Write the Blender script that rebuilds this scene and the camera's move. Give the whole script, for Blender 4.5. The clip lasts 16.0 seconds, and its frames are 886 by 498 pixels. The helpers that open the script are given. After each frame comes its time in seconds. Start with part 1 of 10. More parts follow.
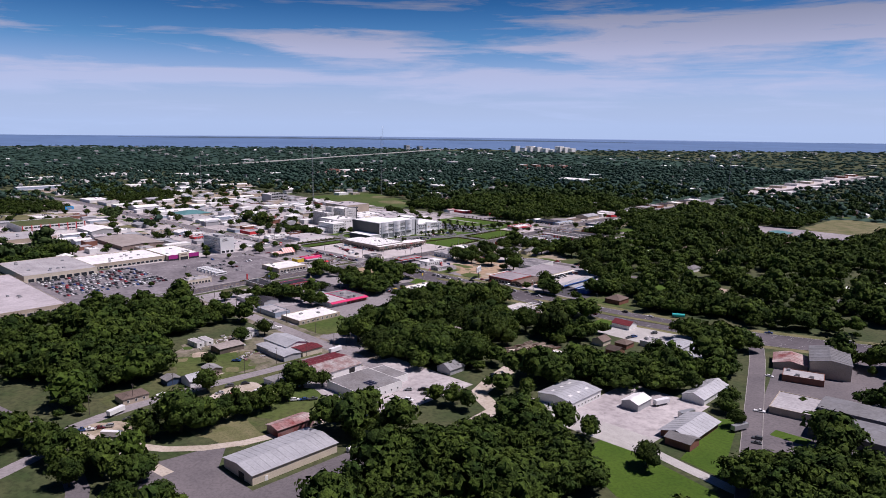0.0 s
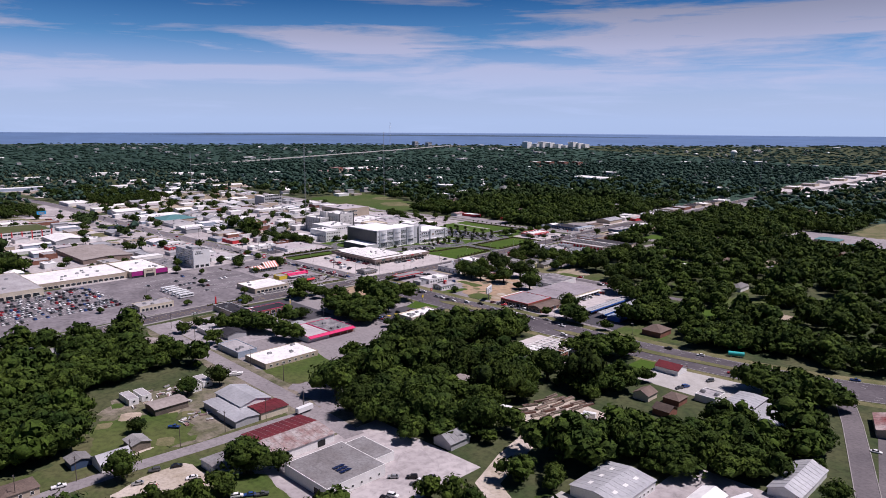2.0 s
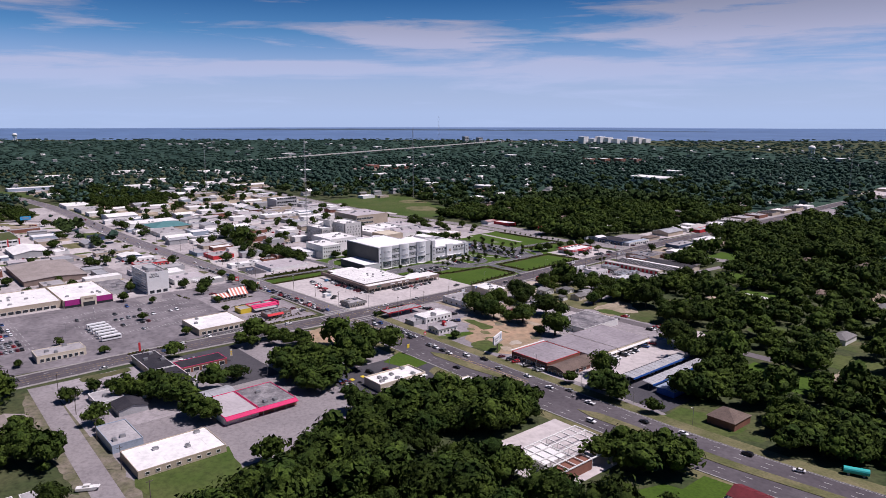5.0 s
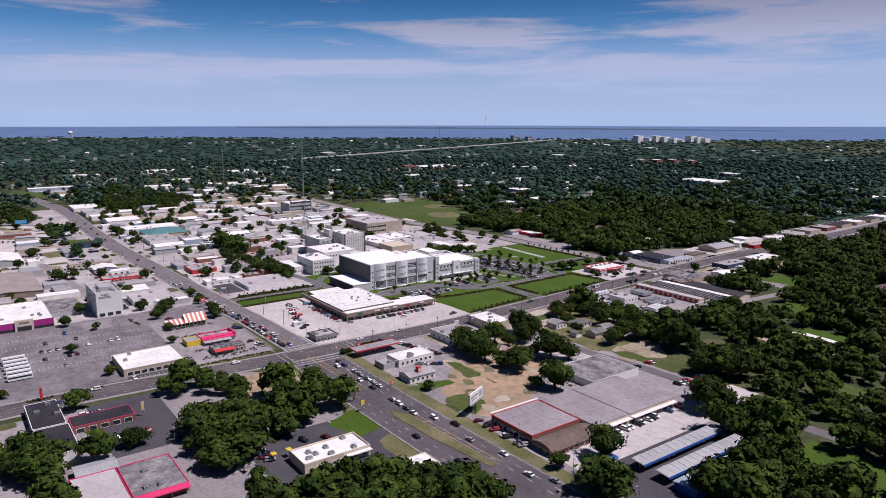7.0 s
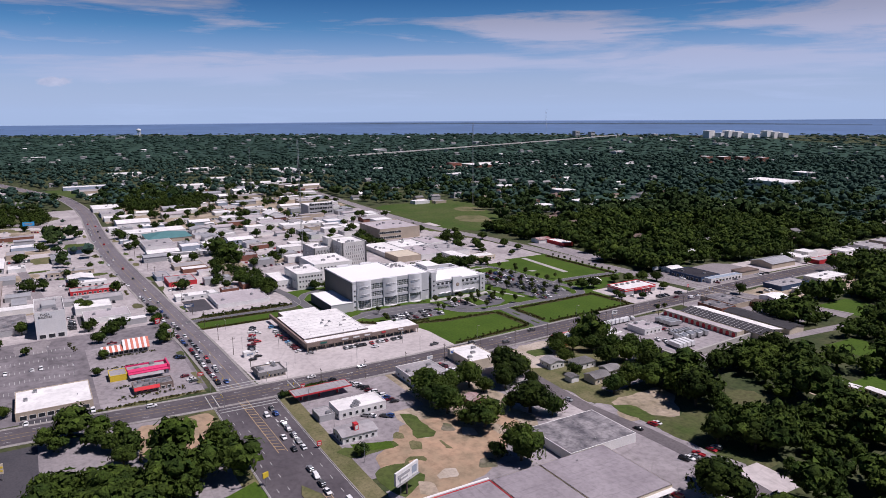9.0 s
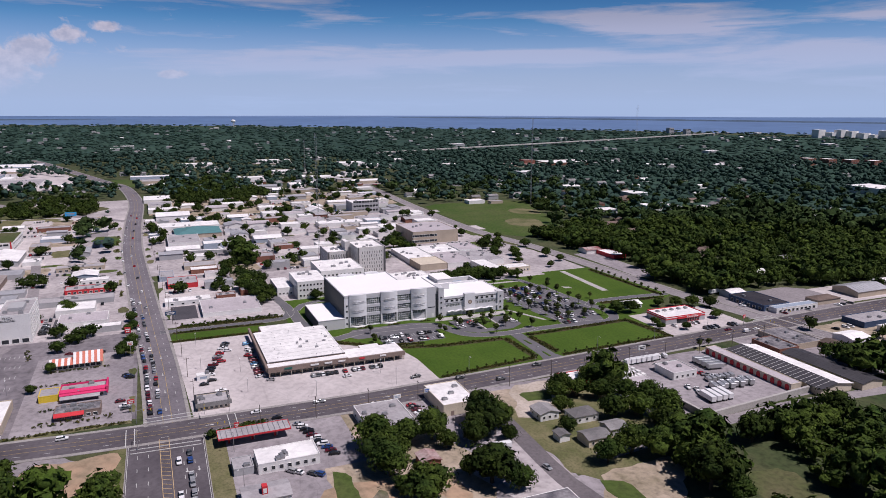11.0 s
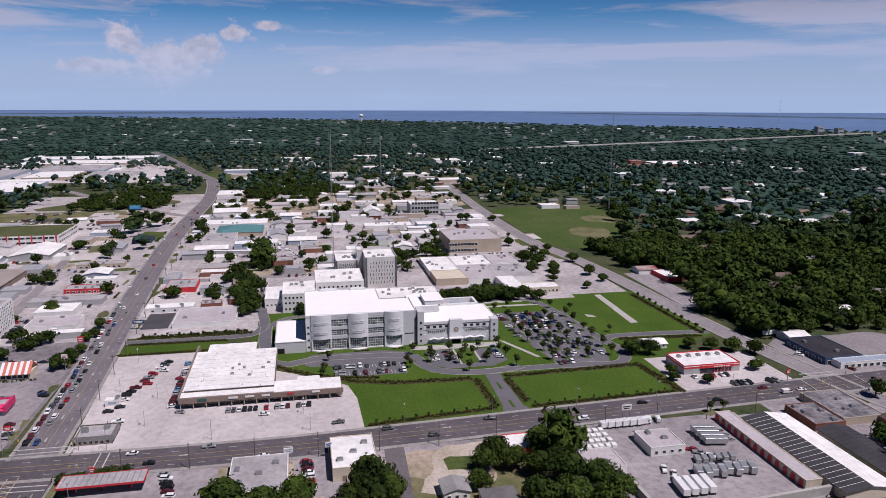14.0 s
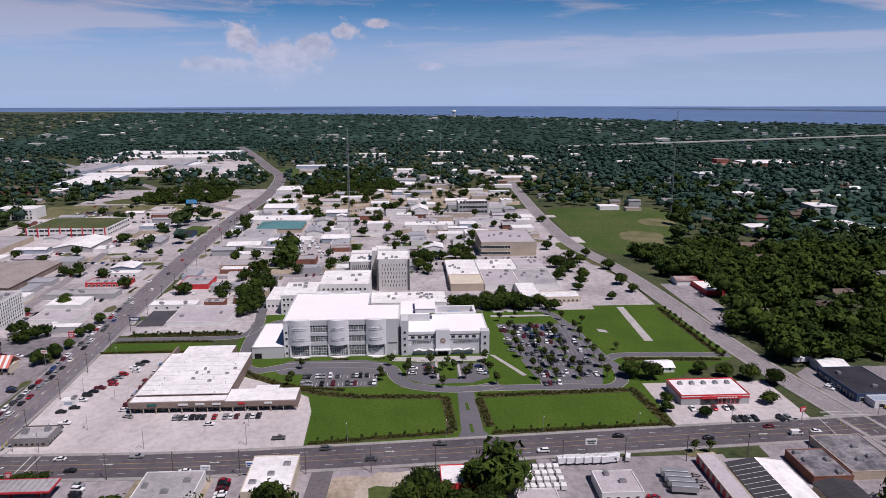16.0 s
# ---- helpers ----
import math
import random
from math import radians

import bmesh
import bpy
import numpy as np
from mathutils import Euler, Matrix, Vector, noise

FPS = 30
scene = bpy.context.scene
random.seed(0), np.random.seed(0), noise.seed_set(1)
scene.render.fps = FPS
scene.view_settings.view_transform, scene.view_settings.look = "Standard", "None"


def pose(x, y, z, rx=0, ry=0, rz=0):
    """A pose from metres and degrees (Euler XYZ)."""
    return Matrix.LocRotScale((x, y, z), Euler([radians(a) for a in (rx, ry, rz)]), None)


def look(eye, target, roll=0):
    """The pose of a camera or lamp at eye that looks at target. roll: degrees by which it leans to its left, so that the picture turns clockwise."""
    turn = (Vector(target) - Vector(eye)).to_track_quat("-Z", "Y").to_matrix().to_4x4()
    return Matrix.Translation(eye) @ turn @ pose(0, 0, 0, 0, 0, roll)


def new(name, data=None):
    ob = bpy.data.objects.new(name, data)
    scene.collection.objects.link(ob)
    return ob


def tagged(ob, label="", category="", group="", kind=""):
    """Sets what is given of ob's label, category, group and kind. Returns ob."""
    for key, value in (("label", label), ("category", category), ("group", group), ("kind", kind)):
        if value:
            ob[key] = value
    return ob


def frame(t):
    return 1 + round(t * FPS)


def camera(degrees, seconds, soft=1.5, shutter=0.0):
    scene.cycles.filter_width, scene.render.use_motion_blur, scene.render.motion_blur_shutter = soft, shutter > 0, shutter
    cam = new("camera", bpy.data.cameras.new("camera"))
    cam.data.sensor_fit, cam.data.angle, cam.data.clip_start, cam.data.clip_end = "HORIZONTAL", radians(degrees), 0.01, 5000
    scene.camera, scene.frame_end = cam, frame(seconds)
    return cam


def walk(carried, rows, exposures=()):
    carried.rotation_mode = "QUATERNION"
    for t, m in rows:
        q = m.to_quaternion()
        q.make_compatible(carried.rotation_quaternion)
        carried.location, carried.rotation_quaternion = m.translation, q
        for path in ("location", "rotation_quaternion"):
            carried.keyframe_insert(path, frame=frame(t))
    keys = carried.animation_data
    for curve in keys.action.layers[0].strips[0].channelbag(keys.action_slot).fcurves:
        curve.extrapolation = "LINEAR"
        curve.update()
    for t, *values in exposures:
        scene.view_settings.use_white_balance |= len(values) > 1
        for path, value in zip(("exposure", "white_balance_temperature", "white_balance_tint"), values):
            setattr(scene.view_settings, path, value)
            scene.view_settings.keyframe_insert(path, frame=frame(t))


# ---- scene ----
cam = camera(63.9, 16.0, soft=0.75)
PATH = [
    (0, (-4.162, 2.061, 106.964), (-5.528, 3.48, 106.616), 0.6),
    (0.5, (-17.678, 16.254, 106.911), (-19.048, 17.668, 106.559), 0.5),
    (1, (-30.795, 30.573, 106.797), (-32.17, 31.982, 106.442), 0.3),
    (1.5, (-42.982, 45.162, 106.617), (-44.36, 46.568, 106.262), 0.2),
    (2, (-54.224, 60.022, 106.402), (-55.61, 61.418, 106.042), 0.3),
    (2.5, (-64.868, 75.063, 106.213), (-66.279, 76.433, 105.851), 0.3),
    (3, (-74.858, 90.428, 105.98), (-76.289, 91.776, 105.614), 0.1),
    (3.5, (-84.004, 106.475, 105.752), (-85.446, 107.81, 105.384), 0.1),
    (4, (-92.686, 123.018, 105.58), (-94.139, 124.341, 105.211), 0.2),
    (4.2, (-96.094, 129.727, 105.547), (-97.554, 131.042, 105.175), 0.1),
    (6.3, (-131.095, 201.066, 104.722), (-132.655, 202.26, 104.348), 0.1),
    (6.5, (-134.241, 207.961, 104.694), (-135.81, 209.143, 104.318), 0.0),
    (7, (-141.597, 225.4, 104.57), (-143.188, 226.551, 104.19), -0.0),
    (7.5, (-148.448, 242.802, 104.425), (-150.068, 243.913, 104.046), -0.1),
    (8, (-154.757, 259.945, 104.237), (-156.405, 261.011, 103.852), -0.3),
    (8.5, (-160.806, 276.657, 104.098), (-162.484, 277.675, 103.712), -0.3),
    (8.7, (-163.225, 283.058, 104.062), (-164.91, 284.064, 103.674), -0.4),
    (10.8, (-188.722, 347.062, 102.934), (-190.518, 347.843, 102.528), 0.2),
    (11, (-190.996, 352.801, 102.919), (-192.805, 353.551, 102.513), 0.1),
    (11.5, (-196.288, 366.384, 103.005), (-198.127, 367.052, 102.593), 0.1),
    (12, (-200.924, 379.597, 103.168), (-202.788, 380.193, 102.756), 0.2),
    (12.5, (-204.803, 392.662, 103.337), (-206.684, 393.2, 102.922), 0.3),
    (13, (-208.25, 405.783, 103.49), (-210.144, 406.27, 103.073), 0.3),
    (13.5, (-211.632, 418.965, 103.59), (-213.538, 419.405, 103.172), 0.2),
    (14, (-215.03, 431.992, 103.631), (-216.947, 432.377, 103.211), 0.2),
    (14.5, (-218.431, 444.647, 103.628), (-220.36, 444.964, 103.206), 0.2),
    (15, (-221.854, 456.862, 103.582), (-223.793, 457.112, 103.156), 0.2),
    (15.5, (-225.332, 468.728, 103.529), (-227.277, 468.918, 103.104), 0.0),
    (16, (-228.922, 480.409, 103.466), (-230.873, 480.514, 103.034), -0.1),
]
walk(cam, [(t, look(eye, target, roll)) for t, eye, target, roll in PATH], exposures=[(0.0, 0.0, 6230, 26), (16.0, -0.24, 6230, 23)])

# ---- world, sun ----
SUN_EL, SUN_AZ = 61.0, Vector((0.72, 0.69))
world = bpy.data.worlds.new("sky")
scene.world = world
world.use_nodes = True
wn, wl = world.node_tree.nodes, world.node_tree.links
wn.clear()


def wmath(op, a, b=None, clamp=False):
    n = wn.new("ShaderNodeMath")
    n.operation, n.use_clamp = op, clamp
    for i, v in enumerate((a, b)):
        if v is None:
            continue
        if isinstance(v, (int, float)):
            n.inputs[i].default_value = v
        else:
            wl.new(v, n.inputs[i])
    return n.outputs[0]


def wmix(f, a, b):
    n = wn.new("ShaderNodeMix")
    n.data_type = "RGBA"
    for sock, v in ((n.inputs[0], f), (n.inputs[6], a), (n.inputs[7], b)):
        if isinstance(v, tuple):
            sock.default_value = (*v, 1)
        elif isinstance(v, (int, float)):
            sock.default_value = v
        else:
            wl.new(v, sock)
    return n.outputs[2]


def wramp(f, *stops):
    n = wn.new("ShaderNodeValToRGB")
    el = n.color_ramp.elements
    while len(el) < len(stops):
        el.new(0.5)
    for e, (p, c) in zip(el, stops):
        e.position, e.color = p, (*c, 1)
    wl.new(f, n.inputs[0])
    return n.outputs[0]


way = wn.new("ShaderNodeTexCoord").outputs["Generated"]
sep = wn.new("ShaderNodeSeparateXYZ")
wl.new(way, sep.inputs[0])
up = sep.outputs[2]
sky = wn.new("ShaderNodeTexSky")
sky.sky_type, sky.sun_disc = "NISHITA", False
sky.sun_elevation, sky.sun_rotation = radians(SUN_EL), math.atan2(SUN_AZ.x, SUN_AZ.y)
sky.air_density, sky.dust_density, sky.ozone_density = 1.0, 0.6, 2.0
# height above the horizon, 0 to 1 over the lowest 12 degrees
rise = wmath("DIVIDE", up, 0.208, clamp=True)
# deeper blue away from the horizon, as on a clear humid day
tint = wramp(rise, (0.0, (0.66, 0.80, 1.22)), (0.25, (0.56, 0.72, 1.12)), (0.5, (0.25, 0.54, 0.84)), (0.75, (0.085, 0.30, 0.54)), (1.0, (0.03, 0.13, 0.27)))
blue = wn.new("ShaderNodeMix")
blue.data_type, blue.blend_type = "RGBA", "MULTIPLY"
blue.inputs[0].default_value = 1.0
wl.new(sky.outputs[0], blue.inputs[6])
wl.new(tint, blue.inputs[7])
# cloud banks by bearing and height above the horizon, torn into streaks
bearing = wmath("ARCTAN2", sep.outputs[1], wmath("MULTIPLY", sep.outputs[0], -1.0))
dome = wn.new("ShaderNodeCombineXYZ")
wl.new(bearing, dome.inputs[0])
wl.new(up, dome.inputs[1])


def dnoise(sx, sy, detail, rough=0.58, shift=0.0, warp=0.0):
    m = wn.new("ShaderNodeMapping")
    m.inputs["Scale"].default_value, m.inputs["Location"].default_value = (sx, sy, 1), (shift, shift * 0.7, shift * 1.3)
    wl.new(dome.outputs[0], m.inputs[0])
    n = wn.new("ShaderNodeTexNoise")
    n.inputs["Scale"].default_value, n.inputs["Detail"].default_value, n.inputs["Roughness"].default_value, n.inputs["Distortion"].default_value = 1.0, detail, rough, warp
    wl.new(m.outputs[0], n.inputs["Vector"])
    return n.outputs["Fac"]


def bank(az, el, wide, high):
    """1 in the middle of a cloud bank, 0 at its rim."""
    u = wmath("DIVIDE", wmath("SUBTRACT", bearing, az), wide)
    v = wmath("DIVIDE", wmath("SUBTRACT", up, el), high)
    return wmath("SUBTRACT", 1.0, wmath("SQRT", wmath("ADD", wmath("MULTIPLY", u, u), wmath("MULTIPLY", v, v))), clamp=True)


streak = dnoise(3.6, 36.0, 8, 0.62, 3.7, 0.5)
wisp = dnoise(9.0, 70.0, 6, 0.6, 8.1, 0.3)
torn = wmath("ADD", wmath("MULTIPLY", streak, 0.7), wmath("MULTIPLY", wisp, 0.3))
mass = 0.0
for az, el, wide, high in ((1.18, 0.115, 0.46, 0.062), (0.70, 0.094, 0.24, 0.034), (0.40, 0.060, 0.42, 0.026), (-0.48, 0.092, 0.32, 0.048), (0.24, 0.045, 0.30, 0.022), (0.10, 0.14, 0.25, 0.03), (0.95, 0.055, 0.5, 0.03)):
    mass = wmath("MAXIMUM", mass, bank(az, el, wide, high))
cover = wmath("ADD", wmath("MULTIPLY", mass, 0.85), wmath("MULTIPLY", wmath("SUBTRACT", torn, 0.53), 3.6))
cover = wmath("MULTIPLY", wmath("SUBTRACT", cover, 0.0, clamp=True), 1.9, clamp=True)
cloud = wramp(rise, (0.0, (4.7, 5.5, 7.2)), (0.45, (4.8, 5.0, 6.1)), (0.72, (2.75, 2.95, 3.5)), (1.0, (1.4, 1.5, 1.8)))
skyline = wmix(wmath("MULTIPLY", cover, 0.82), blue.outputs[2], cloud)
# heaped clouds over the bay
puff = dnoise(34.0, 44.0, 8, 0.66, 1.9, 0.4)
heaped = 0.0
for az, el, wide, high in ((-0.212, 0.068, 0.034, 0.030), (-0.160, 0.040, 0.060, 0.044), (-0.122, 0.058, 0.045, 0.030), (-0.08, 0.078, 0.036, 0.014), (-0.035, 0.090, 0.026, 0.010), (0.036, 0.034, 0.03, 0.007), (-0.24, 0.036, 0.09, 0.016), (0.83, 0.026, 0.05, 0.008)):
    heaped = wmath("MAXIMUM", heaped, bank(az, el, wide, high))
heaped = wmath("ADD", heaped, wmath("MULTIPLY", wmath("SUBTRACT", puff, 0.5), 1.7))
heaped = wmath("MULTIPLY", wmath("SUBTRACT", heaped, 0.22, clamp=True), 3.2, clamp=True)
near_heap = wmath("MULTIPLY", bank(-0.13, 0.06, 0.30, 0.07), 6.0, clamp=True)
heaped = wmath("MULTIPLY", heaped, near_heap)
shade = wramp(dnoise(60.0, 75.0, 5, 0.6, 5.2), (0.35, (4.4, 4.4, 5.1)), (0.62, (6.8, 6.4, 6.8)))
skyline = wmix(wmath("MULTIPLY", heaped, 0.9), skyline, shade)
# pale haze towards the horizon
haze = wmath("POWER", wmath("SUBTRACT", 1.0, wmath("MULTIPLY", rise, 1.9), clamp=True), 1.3)
skyline = wmix(wmath("MULTIPLY", haze, 0.85), skyline, (4.35, 6.0, 8.2))
# the bay beyond the near water, its far shore a thin dark line
depth = wmath("MULTIPLY", up, -1.0)
bay = wramp(wmath("DIVIDE", depth, 0.0240, clamp=True), (0.0, (2.6, 3.7, 5.9)), (0.81, (2.6, 3.7, 5.9)), (0.83, (1.7, 2.5, 4.1)), (0.86, (1.7, 2.5, 4.1)), (0.88, (2.2, 3.3, 5.5)), (1.0, (1.8, 2.9, 5.1)))
below = wmath("GREATER_THAN", depth, 0.0188)
bg = wn.new("ShaderNodeBackground")
bg.inputs["Strength"].default_value = 0.10
wl.new(wmix(below, skyline, bay), bg.inputs[0])
wl.new(bg.outputs[0], wn.new("ShaderNodeOutputWorld").inputs[0])

sun = new("sun", bpy.data.lights.new("sun", "SUN"))
sun.data.energy, sun.data.angle, sun.data.color = 4.9, radians(0.5), (1.0, 0.96, 0.90)
ce = math.cos(radians(SUN_EL))
a2 = SUN_AZ.normalized()
sun.matrix_world = look((a2.x * ce * 500, a2.y * ce * 500, 500 * math.sin(radians(SUN_EL))), (0, 0, 0))

# ---- materials ----


def mat(name, col, rough=0.8, var=0.25, scale=0.25, fine=3.0, bump=0.15, metal=0.0, col2=None, rnd=0.0, island=0.0, spec=0.3, joint=0.0, square=False, relief=0.1):
    """A surface with broad stains, fine grain and relief; col2: the colour that the broad patches tend to."""
    m = bpy.data.materials.new(name)
    m.use_nodes = True
    n, l = m.node_tree.nodes, m.node_tree.links
    b = n["Principled BSDF"]
    geo = n.new("ShaderNodeNewGeometry")

    def noise_at(s, d):
        t = n.new("ShaderNodeTexNoise")
        t.inputs["Scale"].default_value, t.inputs["Detail"].default_value, t.inputs["Roughness"].default_value = s, d, 0.6
        l.new(geo.outputs["Position"], t.inputs["Vector"])
        return t.outputs["Fac"]

    def blend(f, a, c, kind="MIX"):
        x = n.new("ShaderNodeMix")
        x.data_type, x.blend_type = "RGBA", kind
        for sock, v in ((x.inputs[0], f), (x.inputs[6], a), (x.inputs[7], c)):
            if isinstance(v, (int, float)):
                sock.default_value = v
            elif isinstance(v, tuple):
                sock.default_value = (*v, 1)
            else:
                l.new(v, sock)
        return x.outputs[2]

    def spread(f, lo, hi):
        r = n.new("ShaderNodeMapRange")
        r.inputs[1].default_value, r.inputs[2].default_value = lo, hi
        l.new(f, r.inputs[0])
        return r.outputs[0]

    broad, grain = noise_at(scale, 4), noise_at(fine, 3)
    col2 = col2 or tuple(c * (1 - var) for c in col)
    c = blend(spread(broad, 0.34, 0.66), col, col2)
    dark = tuple(max(0.0, 1 - var * 1.1) for _ in range(3))
    c = blend(spread(grain, 0.42, 0.72), c, blend(1.0, c, dark, "MULTIPLY"))
    if joint:
        # sealed cracks, or the joints between slabs
        vo = n.new("ShaderNodeTexVoronoi")
        vo.feature = "DISTANCE_TO_EDGE"
        vo.inputs["Scale"].default_value, vo.inputs["Randomness"].default_value = joint, 0.12 if square else 1.0
        l.new(geo.outputs["Position"], vo.inputs["Vector"])
        c = blend(spread(vo.outputs["Distance"], 0.022, 0.008), c, blend(1.0, c, (0.91, 0.91, 0.91), "MULTIPLY"))
    if rnd:
        oi = n.new("ShaderNodeObjectInfo")
        c = blend(1.0, c, blend(oi.outputs["Random"], (1 - rnd,) * 3, (1 + rnd,) * 3), "MULTIPLY")
    if island:
        c = blend(1.0, c, blend(geo.outputs["Random Per Island"], (1 - island, 1 - island, 1 - island), (1 + island, 1 + island * 0.9, 1 + island * 0.4)), "MULTIPLY")
    l.new(c, b.inputs["Base Color"])
    b.inputs["Roughness"].default_value, b.inputs["Metallic"].default_value = rough, metal
    b.inputs["Specular IOR Level"].default_value = spec
    if bump:
        bp = n.new("ShaderNodeBump")
        bp.inputs["Strength"].default_value, bp.inputs["Distance"].default_value = bump, relief
        l.new(grain, bp.inputs["Height"])
        l.new(bp.outputs[0], b.inputs["Normal"])
    return m


GRASS = mat("grass", (0.060, 0.088, 0.022), 0.95, 0.4, 0.05, 0.6, 0.4, col2=(0.12, 0.11, 0.055))
LAND = mat("land", (0.040, 0.062, 0.020), 0.95, 0.45, 0.045, 0.5, 0.4, col2=(0.088, 0.092, 0.042))
LAWN = mat("mown_lawn", (0.044, 0.092, 0.005), 0.95, 0.3, 0.05, 0.9, 0.3, col2=(0.064, 0.116, 0.009))
VERGE = mat("dry_verge", (0.10, 0.11, 0.04), 0.95, 0.35, 0.08, 1.2, 0.3, col2=(0.21, 0.185, 0.10))
MEADOW = mat("meadow", (0.046, 0.090, 0.011), 0.95, 0.4, 0.03, 0.45, 0.4, col2=(0.090, 0.110, 0.032))
DIRT = mat("sandy_dirt", (0.48, 0.39, 0.31), 0.95, 0.35, 0.07, 0.5, 0.3, col2=(0.25, 0.21, 0.14))
YARD = mat("cluttered_yard", (0.26, 0.22, 0.18), 0.95, 0.45, 0.09, 0.6, 0.3, col2=(0.10, 0.105, 0.05))
CELLW = mat("pale_precast", (0.62, 0.60, 0.58), 0.85, 0.12, 0.2, 1.5, 0.08)
CLAY = mat("clay", (0.47, 0.315, 0.21), 0.95, 0.3, 0.09, 0.35, 0.4, col2=(0.29, 0.225, 0.15))
SAND = mat("pale_sand_track", (0.55, 0.48, 0.42), 0.95, 0.25, 0.08, 1.0, 0.3, col2=(0.38, 0.32, 0.25))
ASPHALT = mat("worn_asphalt", (0.172, 0.152, 0.158), 0.9, 0.25, 0.05, 0.9, 0.15, col2=(0.125, 0.112, 0.12), joint=0.12)
NEWASPH = mat("fresh_asphalt", (0.12, 0.117, 0.130), 0.9, 0.15, 0.08, 1.5, 0.1, col2=(0.145, 0.14, 0.15))
DARKASPH = mat("dark_asphalt", (0.060, 0.058, 0.068), 0.9, 0.25, 0.08, 1.3, 0.1, col2=(0.085, 0.08, 0.09))
ROADWAY = mat("roadway_asphalt", (0.130, 0.115, 0.126), 0.88, 0.25, 0.045, 0.6, 0.12, col2=(0.083, 0.072, 0.082))
ROADPALE = mat("pale_roadway", (0.30, 0.272, 0.278), 0.9, 0.25, 0.05, 0.7, 0.12, col2=(0.235, 0.212, 0.22), joint=0.14)
BOULEVARD = mat("worn_boulevard_asphalt", (0.205, 0.186, 0.203), 0.9, 0.25, 0.05, 0.7, 0.12, col2=(0.150, 0.135, 0.150))
LOT = mat("bleached_concrete_lot", (0.58, 0.53, 0.52), 0.9, 0.20, 0.045, 0.4, 0.1, col2=(0.46, 0.415, 0.41), joint=0.09)
CONC = mat("concrete", (0.47, 0.45, 0.43), 0.9, 0.2, 0.2, 2.0, 0.15, col2=(0.38, 0.36, 0.34), joint=0.3, square=True)
KERBC = mat("weathered_kerb_concrete", (0.36, 0.34, 0.325), 0.9, 0.25, 0.2, 1.5, 0.15, col2=(0.27, 0.25, 0.24))
LOTGREY = mat("grey_lot", (0.38, 0.345, 0.355), 0.9, 0.30, 0.03, 0.45, 0.1, col2=(0.25, 0.225, 0.238), joint=0.11)
LOTOLD = mat("blotched_old_lot", (0.265, 0.240, 0.255), 0.9, 0.35, 0.05, 0.35, 0.1, col2=(0.150, 0.135, 0.147), joint=0.1)
LOTMID = mat("sun_worn_lot", (0.52, 0.475, 0.472), 0.9, 0.30, 0.04, 0.35, 0.1, col2=(0.34, 0.305, 0.31), joint=0.1)
PAINTW = mat("road_paint_white", (0.60, 0.60, 0.58), 0.8, 0.25, 0.5, 4.0, 0)
PAINTY = mat("road_paint_yellow", (0.44, 0.32, 0.14), 0.8, 0.25, 0.5, 4.0, 0)
PAINTO = mat("hatching_paint", (0.58, 0.42, 0.24), 0.8, 0.2, 0.5, 4.0, 0)
ROOFW = mat("white_membrane_roof", (0.88, 0.86, 0.84), 0.7, 0.16, 0.12, 0.5, 0.05, col2=(0.72, 0.70, 0.69))
ROOFCG = mat("clean_white_roof", (0.90, 0.87, 0.86), 0.7, 0.05, 0.06, 1.0, 0.03)
ROOFG = mat("grey_membrane_roof", (0.44, 0.42, 0.43), 0.85, 0.22, 0.08, 0.8, 0.08, col2=(0.32, 0.30, 0.31))
ROOFLAV = mat("pale_mauve_roof", (0.50, 0.455, 0.475), 0.85, 0.16, 0.07, 0.8, 0.06, col2=(0.42, 0.38, 0.395), joint=0.14, square=True)
ROOFSTORE = mat("weathered_mauve_roof", (0.36, 0.325, 0.345), 0.85, 0.2, 0.07, 0.7, 0.06, col2=(0.27, 0.24, 0.26), joint=0.1, square=True)
ROOFD = mat("dark_bitumen_roof", (0.024, 0.023, 0.032), 0.85, 0.3, 0.12, 1.2, 0.1, col2=(0.045, 0.042, 0.05))
ROOFPATCH = mat("patched_dark_roof", (0.11, 0.105, 0.12), 0.85, 0.4, 0.22, 0.9, 0.1, col2=(0.33, 0.31, 0.32))
METALG = mat("ribbed_grey_metal", (0.48, 0.48, 0.50), 0.55, 0.16, 0.1, 1.0, 0.1, metal=0.2, col2=(0.38, 0.38, 0.40))
ROOFGREY = mat("dull_grey_sheet_roof", (0.27, 0.26, 0.265), 0.75, 0.3, 0.12, 1.1, 0.1, col2=(0.19, 0.175, 0.175), joint=0.16, square=True)
METALD = mat("dull_grey_metal", (0.24, 0.24, 0.25), 0.6, 0.2, 0.1, 0.8, 0.1, metal=0.2, col2=(0.17, 0.165, 0.17))
DARKMETAL = mat("dark_slate_metal_roof", (0.052, 0.050, 0.056), 0.6, 0.2, 0.1, 0.8, 0.1, metal=0.1, col2=(0.075, 0.072, 0.078))
METALB = mat("pale_blue_metal", (0.40, 0.47, 0.56), 0.55, 0.15, 0.15, 1.5, 0.1, metal=0.2)
RUST = mat("rusted_red_metal", (0.22, 0.05, 0.048), 0.8, 0.35, 0.10, 0.9, 0.15, col2=(0.50, 0.42, 0.40))
REDROOF = mat("dark_red_metal_roof", (0.17, 0.022, 0.030), 0.7, 0.25, 0.12, 0.8, 0.1, col2=(0.11, 0.02, 0.025))
